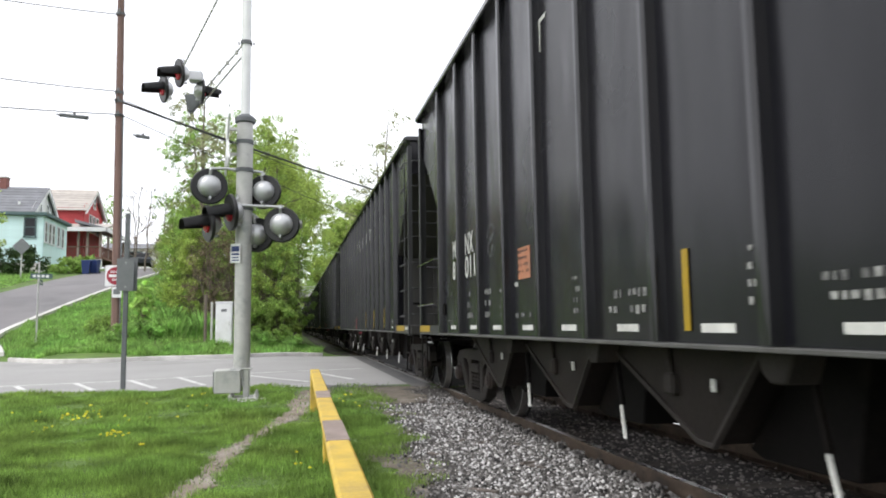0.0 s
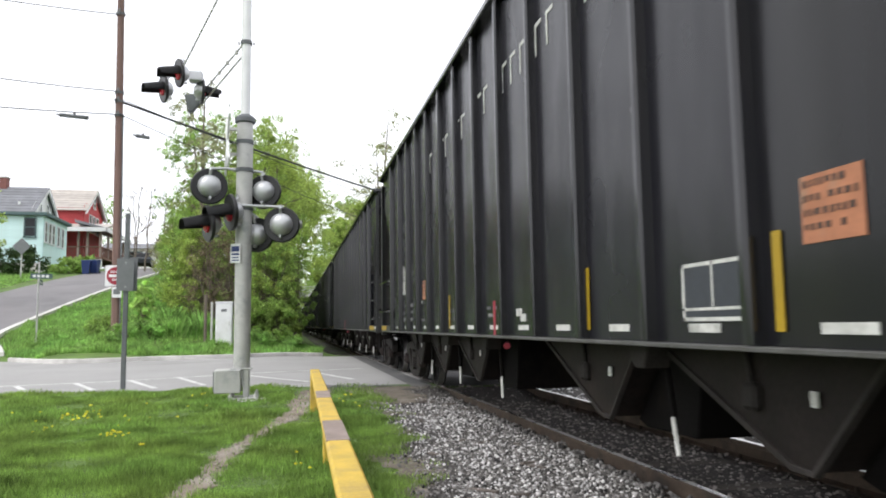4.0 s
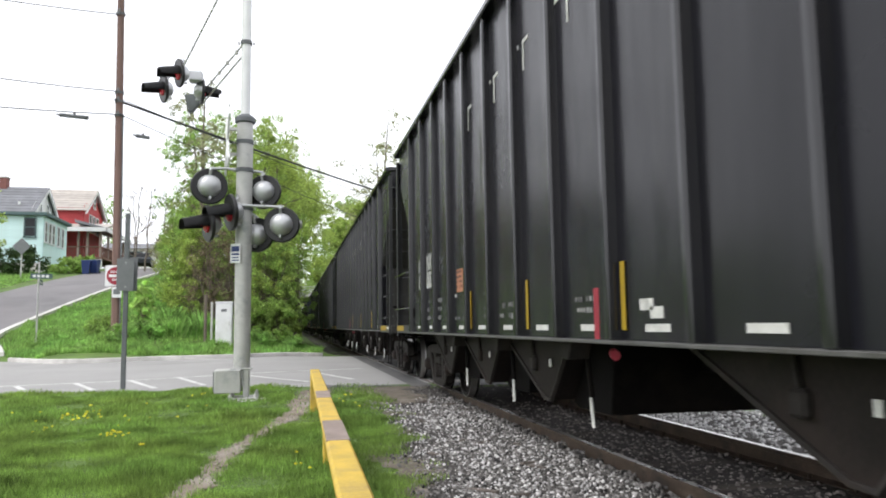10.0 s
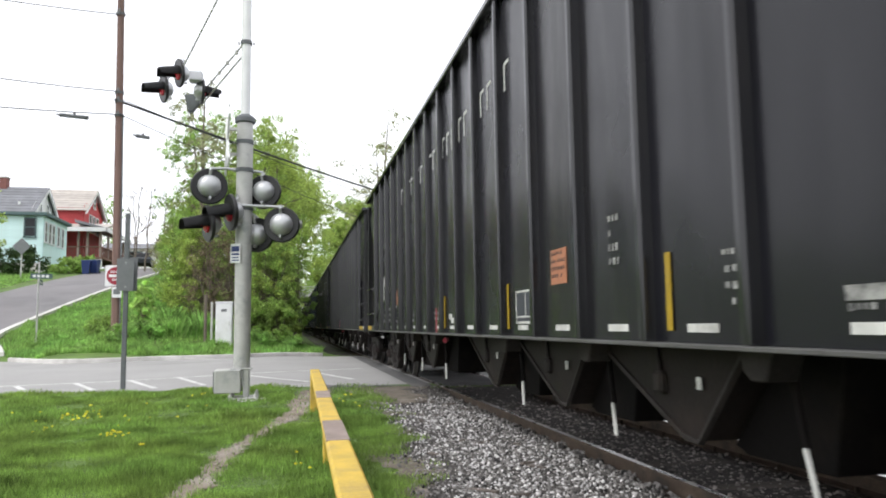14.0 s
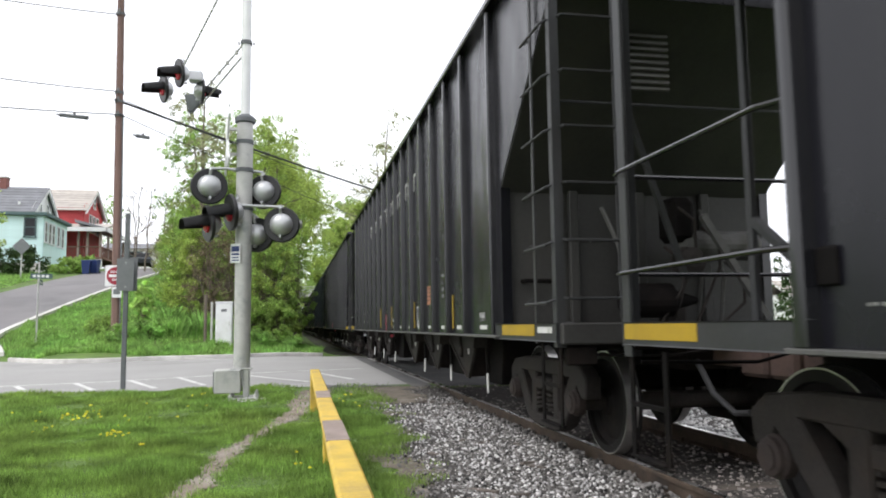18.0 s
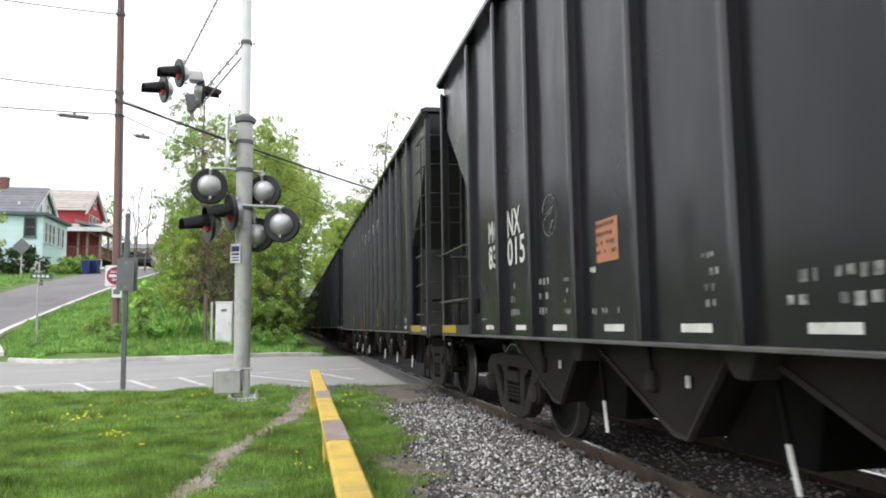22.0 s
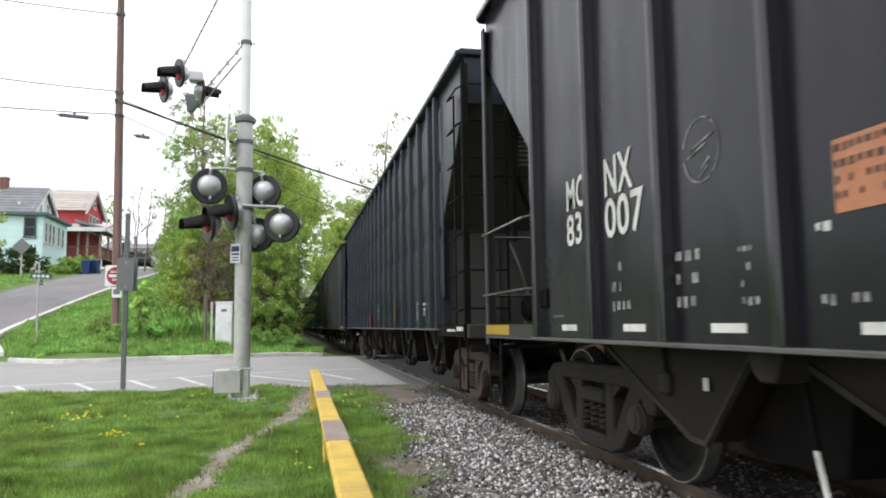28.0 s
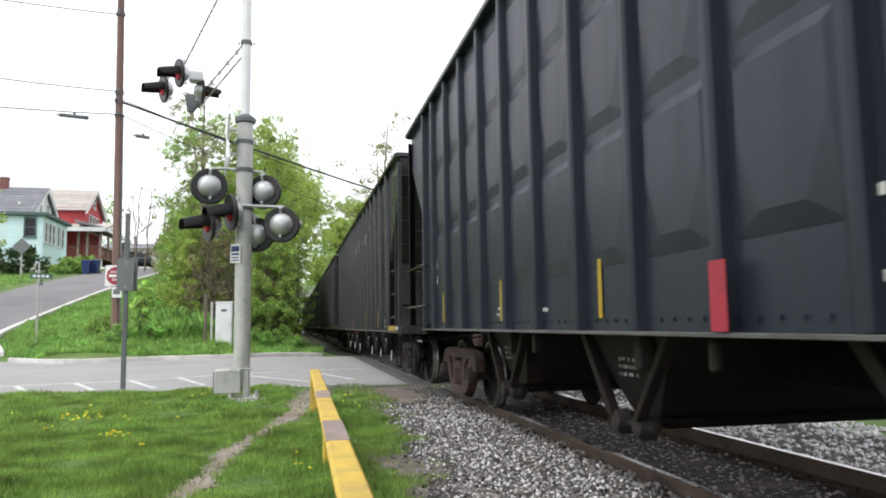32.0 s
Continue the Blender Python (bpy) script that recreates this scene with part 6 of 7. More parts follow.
# street name post on the bank, and the back of a diamond sign across the street
st = thing("street_name_post", "thin galvanised post with small green name blades", "street sign", pose(-9.6, 31.2, on_hill(-9.6, 31.2)))
part("post", rod([(0, 0, -0.3), (0, 0, 3.1)], 0.035, 8), M["galv"], st)
for z, yaw in ((2.55, 20), (2.3, 100)):
    bl = part("name_blade", box(-0.38, 0.38, -0.006, 0.006, -0.1, 0.1, 0.003), M["teal_dark"], st, "green name blade")
    bl.matrix_basis = pose(0.1, 0, z, 0, 0, yaw)
    for k in range(4):
        part("blade_print", box(-0.3 + k * 0.15, -0.2 + k * 0.15, -0.0085, -0.0065, -0.05, 0.05), M["white_paint"], bl)
dm = thing("warning_sign", "bare grey back of a diamond warning sign", "road sign", pose(-17.4, 53.0, on_hill(-17.4, 53.0)))
part("post", box(-0.04, 0.04, -0.03, 0.03, -0.4, 2.6, 0.006), M["galv"], dm)
d = part("plate", box(-0.4, 0.4, -0.045, -0.036, -0.4, 0.4, 0.004), M["sign_back"], dm, "plain grey diamond plate")
d.matrix_basis = pose(0, 0, 2.2, 0, 45, 0)


# ---- houses on the hill ----
def window_unit(parent, face, u, z, w, hgt, wall, frame_mat):
    """A sash window: frame, two panes, sill. face 'y': in a wall facing -y at y = wall; 'x': in a wall facing +x at x = wall."""
    def put(u0, u1, z0, z1, d0, d1):
        if face == "y":
            return box(u0, u1, wall - d1, wall - d0, z0, z1)
        return box(wall + d0, wall + d1, u0, u1, z0, z1)
    fr = bmesh.new()
    for u0, u1, z0, z1 in ((u - w / 2 - 0.09, u - w / 2, z - 0.08, z + hgt + 0.1), (u + w / 2, u + w / 2 + 0.09, z - 0.08, z + hgt + 0.1), (u - w / 2, u + w / 2, z + hgt, z + hgt + 0.1), (u - w / 2, u + w / 2, z + hgt / 2 - 0.03, z + hgt / 2 + 0.03)):
        merge(fr, put(u0, u1, z0, z1, 0.0, 0.06))
    win = part("window", fr, frame_mat, parent)
    for z0, z1 in ((z, z + hgt / 2 - 0.03), (z + hgt / 2 + 0.03, z + hgt)):
        part("pane", put(u - w / 2, u + w / 2, z0, z1, 0.004, 0.02), M["glass"], win)
    part("sill", put(u - w / 2 - 0.12, u + w / 2 + 0.12, z - 0.14, z - 0.06, 0.0, 0.1), frame_mat, win)
    return win


def siding(parent, face, wall, u0, u1, z0, z1, step, mat, gable=None):
    """Courses of clapboard on a wall, each a board of its own; gable: (apex u, apex z) narrows the courses above z1."""
    cache = {}
    z = z0
    top = gable[1] if gable else z1
    while z < top - 0.02:
        a, b = u0, u1
        if gable and z > z1:
            f = (z - z1) / (gable[1] - z1)
            a, b = u0 + (gable[0] - u0) * f, u1 + (gable[0] - u1) * f
        if b - a < 0.2:
            break
        key = round(b - a, 2)
        prof = [(0.0, 0.0), (0.022, 0.0), (0.008, step), (0.0, step)]
        if key not in cache:
            if face == "x":
                bm = prism([(p, q) for p, q in prof], "y", 0, b - a)
            else:
                bm = prism([(-p, q) for p, q in prof], "x", 0, b - a)
            cache[key] = part("board", bm, mat, parent)
            ob = cache[key]
        else:
            ob = again("board", cache[key], parent, Matrix())
        ob.matrix_basis = pose(wall, a, z) if face == "x" else pose(a, wall, z)
        z += step


def gable_roof(parent, x0, x1, y0, y1, eave, ridge, mat, over=0.35, rows=9):
    """A roof with its ridge along x, laid in courses of shingles."""
    ym = (y0 + y1) / 2
    for s, ya in ((-1, y0), (1, y1)):
        run = abs(ym - ya) + over
        slope = (ridge - eave) / abs(ym - ya)
        first_c = None
        for r in range(rows):
            f0, f1 = r / rows, (r + 1) / rows
            d0, d1 = run * (1 - f0), run * (1 - f1)
            pts = [(ym + s * d0, ridge - slope * d0 + 0.03), (ym + s * d1, ridge - slope * d1), (ym + s * d1, ridge - slope * d1 + 0.05), (ym + s * d0, ridge - slope * d0 + 0.09)]
            part("shingle_course", prism(pts, "x", x0 - over, x1 + over), mat, parent)
    for xx in (x0 - over, x1 + over - 0.12):
        for s, ya in ((-1, y0), (1, y1)):
            run = abs(ym - ya) + over
            slope = (ridge - eave) / abs(ym - ya)
            pts = [(ym, ridge - 0.02), (ym, ridge - 0.3), (ym + s * run, ridge - slope * run - 0.28), (ym + s * run, ridge - slope * run)]
            part("rake_board", prism(pts, "x", xx, xx + 0.12), M["white_paint"], parent)


b0 = on_hill(-18, 60) - 0.6
TW, TY0, TY1 = -18.1, 59.4, 65.4     # the low wing's street wall and its two ends
teal = thing("teal_house", "pale teal wooden house with grey shingle roof", "house")
part("wing_wall", box(-26, TW - 0.05, TY0 + 0.05, TY1, b0, 9.7), M["teal"], teal)
siding(teal, "y", TY0 + 0.05, -26, TW, 6.1, 9.6, 0.25, M["teal"])
siding(teal, "x", TW - 0.05, TY0, TY1, 6.1, 9.6, 0.25, M["teal"])
part("wing_roof", box(-26.2, TW + 0.3, TY0 - 0.3, TY1 + 0.2, 9.6, 9.85, 0.03), M["teal_dark"], teal, "dark flat roof edge")
part("foundation", box(-26, TW + 0.01, TY0, TY1, b0, 6.1), M["concrete"], teal)
window_unit(teal, "y", -19.0, 8.1, 0.68, 1.3, TY0, M["teal_dark"])
window_unit(teal, "y", -22.2, 8.1, 0.68, 1.3, TY0, M["teal_dark"])
for y in (59.95, 60.9, 61.75, 63.0, 64.1):
    window_unit(teal, "x", y, 7.75, 0.45, 1.4, TW, M["white_paint"])
GY0, GY1, GX = 60.0, 65.7, -19.15
gm = (GY0 + GY1) / 2
part("upper_wall", box(-30, GX - 0.1, GY0, GY1, 9.5, 10.15), M["white_paint"], teal)
part("gable_wall", prism([(GY0, 9.7), (GY1, 9.7), (GY1, 10.1), (gm, 12.15), (GY0, 10.1)], "x", GX - 0.15, GX), M["white_paint"], teal, "white gable end")
siding(teal, "x", GX, GY0, GY1, 9.86, 10.15, 0.22, M["white_paint"], (gm, 12.05))
gable_roof(teal, -30, GX, GY0, GY1, 10.15, 12.3, M["shingle"])
for y in (61.9, 63.6):
    window_unit(teal, "x", y, 10.25, 0.32, 0.75, GX + 0.04, M["white_paint"])
part("chimney", box(-22.35, -21.8, 62.5, 63.1, 11.8, 13.0, 0.02), M["brick_red"], teal, "red brick chimney")
part("chimney_cap", box(-22.42, -21.73, 62.42, 63.18, 13.0, 13.1, 0.02), M["concrete"], teal)
part("vent_pipe", rod([(-20.2, 60.6, 9.9), (-20.2, 60.6, 10.85)], 0.1, 8), M["white_paint"], teal)
part("porch_step", box(TW, -17.0, 64.0, 65.6, b0, 6.6, 0.02), M["teal"], teal, "small teal entrance porch")

b1 = on_hill(-18, 73) - 0.8
red = thing("red_house", "red wooden two-storey house with porch and tan roof", "house")
part("wall", box(-26, -18.65, 72.05, 79.0, b1, 12.1), M["house_red"], red)
siding(red, "y", 72.05, -26, -18.6, 7.4, 12.0, 0.3, M["house_red"])
siding(red, "x", -18.65, 72.0, 79.0, 7.4, 12.1, 0.3, M["house_red"], (75.5, 13.9))
part("gable_wall", prism([(72.0, 12.0), (79.0, 12.0), (75.5, 14.1)], "x", -18.9, -18.65), M["house_red"], red)
gable_roof(red, -26, -18.6, 72.0, 79.0, 12.1, 14.4, M["shingle_tan"])
for y in (74.2, 75.4, 76.7):
    window_unit(red, "x", y, 10.3, 0.62, 1.5, -18.6, M["white_paint"])
window_unit(red, "x", 75.5, 12.7, 0.5, 0.9, -18.6, M["white_paint"])
window_unit(red, "y", -20.5, 7.9, 0.8, 1.4, 72.0, M["white_paint"])
part("porch_floor", box(-23.5, -16.3, 69.6, 79.0, 7.3, 7.5, 0.02), M["porch"], red)
part("porch_roof", prism([(69.2, 10.05), (69.2, 9.85), (72.1, 10.5), (72.1, 10.75)], "x", -23.8, -16.0), M["shingle_tan"], red)
part("porch_roof", prism([(-16.0, 9.85), (-16.0, 10.05), (-18.6, 10.75), (-18.6, 10.5)], "y", 69.2, 79.3), M["shingle"], red)
part("porch_fascia", box(-23.8, -15.95, 69.1, 69.22, 9.7, 10.06), M["white_paint"], red)
part("porch_fascia", box(-16.02, -15.9, 69.1, 79.3, 9.7, 10.06), M["white_paint"], red)
for x, y in [(x, 69.8) for x in (-23.2, -20.7, -18.4, -17.65, -16.6)] + [(-16.5, y) for y in (72.2, 75.0, 78.4)]:
    part("porch_post", box(x - 0.09, x + 0.09, y - 0.09, y + 0.09, 7.45, 9.8, 0.01), M["bare"], red)
for k in range(36):
    x = -23.3 + k * 0.19
    part("baluster", box(x - 0.025, x + 0.025, 69.72, 69.77, 7.5, 8.35), M["porch"], red)
for k in range(30):
    y = 69.9 + k * 0.3
    part("baluster", box(-16.52, -16.47, y - 0.04, y + 0.04, 7.5, 8.35), M["porch"], red)
part("hand_rail", box(-23.5, -16.4, 69.68, 69.8, 8.35, 8.45, 0.01), M["porch"], red)
part("hand_rail", box(-16.56, -16.44, 69.7, 79.0, 8.35, 8.45, 0.01), M["porch"], red)
part("porch_skirt", box(-23.4, -17.3, 69.75, 69.85, b1, 7.3), M["porch"], red)
part("porch_skirt", box(-17.2, -16.4, 69.7, 69.8, b1, 7.3), M["white_paint"], red, "white porch skirting")

for x, y, rz in ((-14.72, 58.0, 10), (-14.28, 58.7, -8)):
    bn = thing("wheeled_bin", "blue plastic wheeled refuse bin", "refuse bin", pose(x, y, on_hill(x, y), 0, 0, rz), group="refuse bins")
    bb = bmesh.new()
    vs = [bb.verts.new(p) for p in ((-0.22, -0.24, 0.05), (0.22, -0.24, 0.05), (0.22, 0.24, 0.05), (-0.22, 0.24, 0.05), (-0.29, -0.34, 0.95), (0.29, -0.34, 0.95), (0.29, 0.34, 0.95), (-0.29, 0.34, 0.95))]
    for f in ((3, 2, 1, 0), (4, 5, 6, 7), (0, 1, 5, 4), (1, 2, 6, 5), (2, 3, 7, 6), (3, 0, 4, 7)):
        bb.faces.new([vs[k] for k in f])
    part("body", bb, M["bin"], bn)
    part("lid", prism([(-0.38, 0.95), (0.38, 0.95), (0.34, 1.06), (-0.34, 1.03)], "x", -0.32, 0.32, 0.02), M["bin"], bn)
    for s in (-1, 1):
        part("wheel", lathe([(0.05, -0.04), (0.12, -0.03), (0.12, 0.03), (0.05, 0.04)], 14, "x", None, (s * 0.25, 0.26, 0.12)), M["cable"], bn)

wh = thing("white_house", "small white house far up the street", "house")
bw = on_hill(-16, 86) - 0.8
part("wall", box(-20, -14.9, 86, 90, bw, 9.9), M["white_paint"], wh)
part("roof", prism([(85.7, 9.9), (90.3, 9.9), (88.0, 10.7)], "x", -20.3, -14.6, 0.03), M["shingle"], wh, "dark low roof")
for x in (-18.6, -17.2, -16.4, -15.5):
    window_unit(wh, "y", x, 8.75, 0.45, 0.75, 86, M["teal_dark"])


def parked_car(x, y, z, rz, mat, label):
    car = thing("parked_car", label, "car", pose(x, y, z, 0, 0, rz))
    part("body", prism([(-2.1, 0.35), (2.1, 0.35), (2.15, 0.75), (1.3, 0.95), (-1.9, 0.98), (-2.15, 0.8)], "x", -0.85, 0.85, 0.05), mat, car)
    part("cabin", prism([(-1.6, 0.95), (0.95, 0.95), (0.25, 1.45), (-1.15, 1.47)], "x", -0.74, 0.74, 0.05), M["glass"], car, "dark glazed cabin")
    part("roof", box(-0.68, 0.68, -1.1, 0.2, 1.45, 1.49, 0.02), mat, car)
    for sx in (-0.78, 0.78):
        for sy in (-1.3, 1.3):
            w = part("wheel", lathe([(0.1, -0.1), (0.31, -0.1), (0.33, -0.06), (0.33, 0.06), (0.31, 0.1), (0.1, 0.1)], 18, "x", None, (sx, sy, 0.33)), M["cable"], car)
            part("rim", lathe([(0.02, -0.105), (0.19, -0.105), (0.19, 0.105), (0.02, 0.105)], 14, "x", None, (sx, sy, 0.33)), M["galv"], w)
    for s in (-1, 1):
        part("headlight", box(s * 0.62 - 0.15, s * 0.62 + 0.15, 2.08, 2.16, 0.62, 0.74, 0.01), M["alu"], car)
    return car


parked_car(-14.8, 80.0, on_hill(-14.8, 80.0) + 0.04, 4, M["dec_dark"], "dark blue car parked up the street")

# ---- beyond the track: a clapboard building, far white house ----
dep = thing("clapboard_building", "tan clapboard building with an overhanging cornice", "building", pose(0.75, 0, 0))
part("wall", box(13.1, 21.5, 6.0, 14.8, -0.4, 5.1), M["siding_tan"], dep)
board0 = None
for k in range(44):
    z = -0.25 + k * 0.12
    if board0 is None:
        board0 = part("board", prism([(0.0, 0.0), (-0.03, 0.0), (-0.008, 0.12), (0.0, 0.12)], "y", 6.0, 14.75), M["siding_tan"], dep)
        board0.matrix_basis = pose(13.1, 0, z)
    else:
        again("board", board0, dep, pose(13.1, 0, z))
part("corner_board", box(13.04, 13.16, 14.72, 14.86, -0.4, 5.05), M["white_paint"], dep)
part("cornice", box(12.35, 22.2, 5.2, 15.6, 5.1, 5.3, 0.02), M["white_paint"], dep)
part("soffit", prism([(12.4, 5.1), (13.1, 5.1), (13.1, 4.7)], "y", 5.3, 15.5), M["bare"], dep)
part("roof", prism([(12.3, 5.3), (22.2, 5.3), (17.2, 6.9)], "y", 5.2, 15.6), M["shingle"], dep)
for y in (8.2, 11.0):
    w = part("window", box(13.02, 13.09, y - 0.55, y + 0.55, 1.0, 2.7), M["white_paint"], dep)
    part("pane", box(13.008, 13.03, y - 0.45, y + 0.45, 1.1, 2.6), M["glass"], w)
fw = thing("white_house", "pale house seen across the track", "house")
part("wall", box(64, 74, 86, 94, -0.5, 4.6), M["white_paint"], fw)
gable_roof(fw, 64, 74, 86, 94, 4.6, 6.6, M["shingle_tan"], rows=5)
for x in (65.5, 68.0, 70.5):
    window_unit(fw, "y", x, 1.2, 0.9, 1.4, 86, M["teal_dark"])
parked_car(25.0, 31.0, -0.2, 60, M["white_paint"], "pale car parked beyond the track")

# far overpass where the train comes from
br = thing("overpass", "grey concrete road overpass above the railway", "bridge")
part("deck", box(-14, 16, 109, 117, 5.35, 6.1, 0.03), M["concrete"], br)
part("girder", box(-14, 16, 109.4, 109.8, 4.75, 5.35, 0.02), M["grey_post"], br)
part("girder", box(-14, 16, 116.0, 116.4, 4.75, 5.35, 0.02), M["grey_post"], br)
for z in (6.5, 6.9):
    part("railing_bar", rod([(-14, 109.1, z), (16, 109.1, z)], 0.05, 6), M["galv"], br)
for x in range(-14, 17, 2):
    part("railing_post", box(x - 0.05, x + 0.05, 109.05, 109.15, 6.1, 6.9), M["galv"], br)
part("abutment", box(-14, 0.9, 109, 117, -1, 5.35), M["concrete"], br)
part("abutment", box(7.0, 16, 109, 117, -1, 5.35), M["concrete"], br)


# ---- trees, shrubs and grass ----
def leaf_cloud(name, centres, radii, per, size, mat, parent, seed, flat=0.8):
    """Many small two-triangle leaves scattered about clump centres."""
    g = np.random.RandomState(seed)
    c = np.repeat(np.asarray(centres, float), per, 0)
    r = np.repeat(np.asarray(radii, float), per)
    n = len(c)
    d = g.normal(size=(n, 3))
    d /= np.linalg.norm(d, axis=1)[:, None]
    p = c + d * (r * g.uniform(0.25, 1.0, n) ** 0.6)[:, None] * np.array([1, 1, flat])
    u = g.normal(size=(n, 3))
    u /= np.linalg.norm(u, axis=1)[:, None]
    w = np.cross(u, g.normal(size=(n, 3)))
    w /= np.linalg.norm(w, axis=1)[:, None] + 1e-9
    s = (size * g.uniform(0.55, 1.35, n))[:, None]
    v = np.stack([p - u * s, p + w * s * 0.55, p + u * s, p - w * s * 0.55], 1).reshape(-1, 3)
    me = bpy.data.meshes.new(name)
    me.vertices.add(len(v))
    me.vertices.foreach_set("co", v.reshape(-1))
    me.loops.add(4 * n)
    me.loops.foreach_set("vertex_index", np.arange(4 * n, dtype=np.int32))
    me.polygons.add(n)
    me.polygons.foreach_set("loop_start", np.arange(0, 4 * n, 4, dtype=np.int32))
    me.update(calc_edges=True)
    me.materials.append(mat)
    ob = new(name, me)
    ob.parent = parent
    return ob


def tree(x, y, height, spread, seed, leaf="leaf_a", leaves=40, clumps=60, leaf_size=0.13, label="", base=0.12, bare=False, fine=1.0):
    g = random.Random(seed)
    z = on_hill(x, y)
    t = thing("tree", label or "leafy spring tree with fresh light green leaves", "tree", pose(x, y, z), group="trees on the bank")
    lean = Vector((g.uniform(-0.05, 0.05), g.uniform(-0.05, 0.05), 1))
    trunk = [Vector((0, 0, -0.3))]
    for k in range(1, 9):
        trunk.append(Vector((lean.x * k * height / 8 + g.uniform(-0.1, 0.1), lean.y * k * height / 8 + g.uniform(-0.1, 0.1), k * height * 0.92 / 8)))
    part("trunk", rod([tuple(p) for p in trunk], 0.06 + height * 0.012 if not bare else 0.03 + height * 0.005, 8, None, 0.02), M["bark"], t)
    tips = []
    n = 16 if not bare else 9
    for k in range(n):
        f = base + (0.95 - base) * (k + g.random()) / n
        i = min(7, int(f * 8))
        p = trunk[i].lerp(trunk[i + 1], f * 8 - i)
        a = g.uniform(0, 2 * math.pi)
        ln = spread * (0.55 + 0.6 * math.sin(math.pi * min(1, f * 0.9 + 0.12))) * g.uniform(0.7, 1.1)
        q = p + Vector((math.cos(a) * ln, math.sin(a) * ln, ln * g.uniform(0.25, 0.8)))
        mid = p.lerp(q, 0.5) + Vector((g.uniform(-0.2, 0.2), g.uniform(-0.2, 0.2), 0.15 * ln))
        part("limb", rod([tuple(p), tuple(mid), tuple(q)], 0.015 + height * 0.003 * (1 - f), 5, None, 0.008), M["bark"], t)
        tips += [(p.lerp(mid, 0.7), 0.4), (mid, 0.6), (mid.lerp(q, 0.5), 0.7), (q, 0.75)]
    tips.append((trunk[-1], 0.6))
    if not bare:
        cs, rs = [], []
        for k in range(clumps):
            p, r = tips[g.randrange(len(tips))]
            cs.append(tuple(p + Vector((g.gauss(0, 0.3), g.gauss(0, 0.3), g.gauss(0, 0.3))) * spread * 0.55))
            rs.append(r * spread * 0.28 * fine * g.uniform(0.6, 1.4))
        crown = leaf_cloud("crown", cs, rs, leaves, leaf_size, M[leaf], t, seed)
        tagged(crown, kind="stuff")
    else:
        b = bmesh.new()
        for p, r in tips:
            for k in range(3):
                q = p + Vector((g.uniform(-1, 1), g.uniform(-1, 1), g.uniform(0.2, 1.2))) * 0.6
                rod([tuple(p), tuple(q)], 0.012, 4, b, 0.004)
        tagged(part("twig", b, M["bark"], t), kind="stuff")
    return t


def shrub(x, y, height, spread, seed, leaf="leaf_a", clumps=26, leaves=60, leaf_size=0.07, label="", dz=0.0, fine=1.0):
    g = random.Random(seed)
    s = thing("shrub", label or "dense leafy green shrub", "shrub", pose(x, y, on_hill(x, y) + dz), group="shrubs on the bank")
    cs, rs = [], []
    for k in range(clumps):
        a, rr, zz = g.uniform(0, 2 * math.pi), spread * math.sqrt(g.random()), g.uniform(0.08, 1.0)
        shrink = math.sqrt(max(0.05, 1 - (zz * 0.95) ** 2.2))
        cs.append((math.cos(a) * rr * shrink, math.sin(a) * rr * shrink, zz * height * g.uniform(0.85, 1.1)))
        rs.append(spread * 0.3 * fine * g.uniform(0.7, 1.3))
    b = bmesh.new()
    for c in cs[::2]:
        rod([(0.1 * c[0], 0.1 * c[1], -0.1), (c[0] * 0.5, c[1] * 0.5, c[2] * 0.6), c], 0.018, 4, b, 0.006)
    tagged(part("stem", b, M["bark"], s), kind="stuff")
    tagged(leaf_cloud("foliage", cs, rs, leaves, leaf_size, M[leaf], s, seed), kind="stuff")
    return s


bank = [(-5.0, 42.0, 10.4, 1.9, "leaf_a"), (-4.3, 37.5, 11.4, 1.9, "leaf_d"), (-3.0, 38.5, 9.2, 2.0, "leaf_a"), (-1.7, 38.0, 10.4, 2.1, "leaf_b"), (-1.3, 41.0, 9.6, 2.0, "leaf_b"),
        (-5.7, 52.0, 7.4, 1.8, "leaf_b"), (-1.2, 47.0, 10.4, 2.2, "leaf_a"), (-3.0, 46.0, 11.0, 2.4, "leaf_a"), (-1.6, 58.0, 10.5, 2.2, "leaf_b"), (-1.4, 72.0, 12.0, 2.2, "leaf_b"), (-1.6, 88.0, 13.0, 2.4, "leaf_a"), (6.9, 64.0, 12.0, 2.6, "leaf_b"), (6.9, 84.0, 13.5, 2.8, "leaf_b"), (7.4, 50.0, 8.8, 2.0, "leaf_b"), (6.8, 104.0, 12.0, 2.6, "leaf_b"), (6.9, 128.0, 13.0, 2.8, "leaf_a"), (7.0, 155.0, 14.0, 3.0, "leaf_b"), (-1.9, 108.0, 11.0, 2.4, "leaf_b"), (-1.6, 130.0, 13.0, 2.6, "leaf_a"), (-2.0, 160.0, 14.0, 3.0, "leaf_b"), (3.5, 210.0, 15.0, 4.0, "leaf_a"), (-3.5, 190.0, 14.0, 4.0, "leaf_a"), (9.0, 200.0, 15.0, 4.0, "leaf_b")]
for k, (x, y, hh, sp_, lf) in enumerate(bank):
    tree(x, y, hh, sp_, 100 + k, lf, 40, 380 if lf != "leaf_d" else 170, 0.055, fine=0.62, label="leafy spring tree with yellow-green leaves on the bank" if lf == "leaf_b" else "")
g_ = random.Random(77)
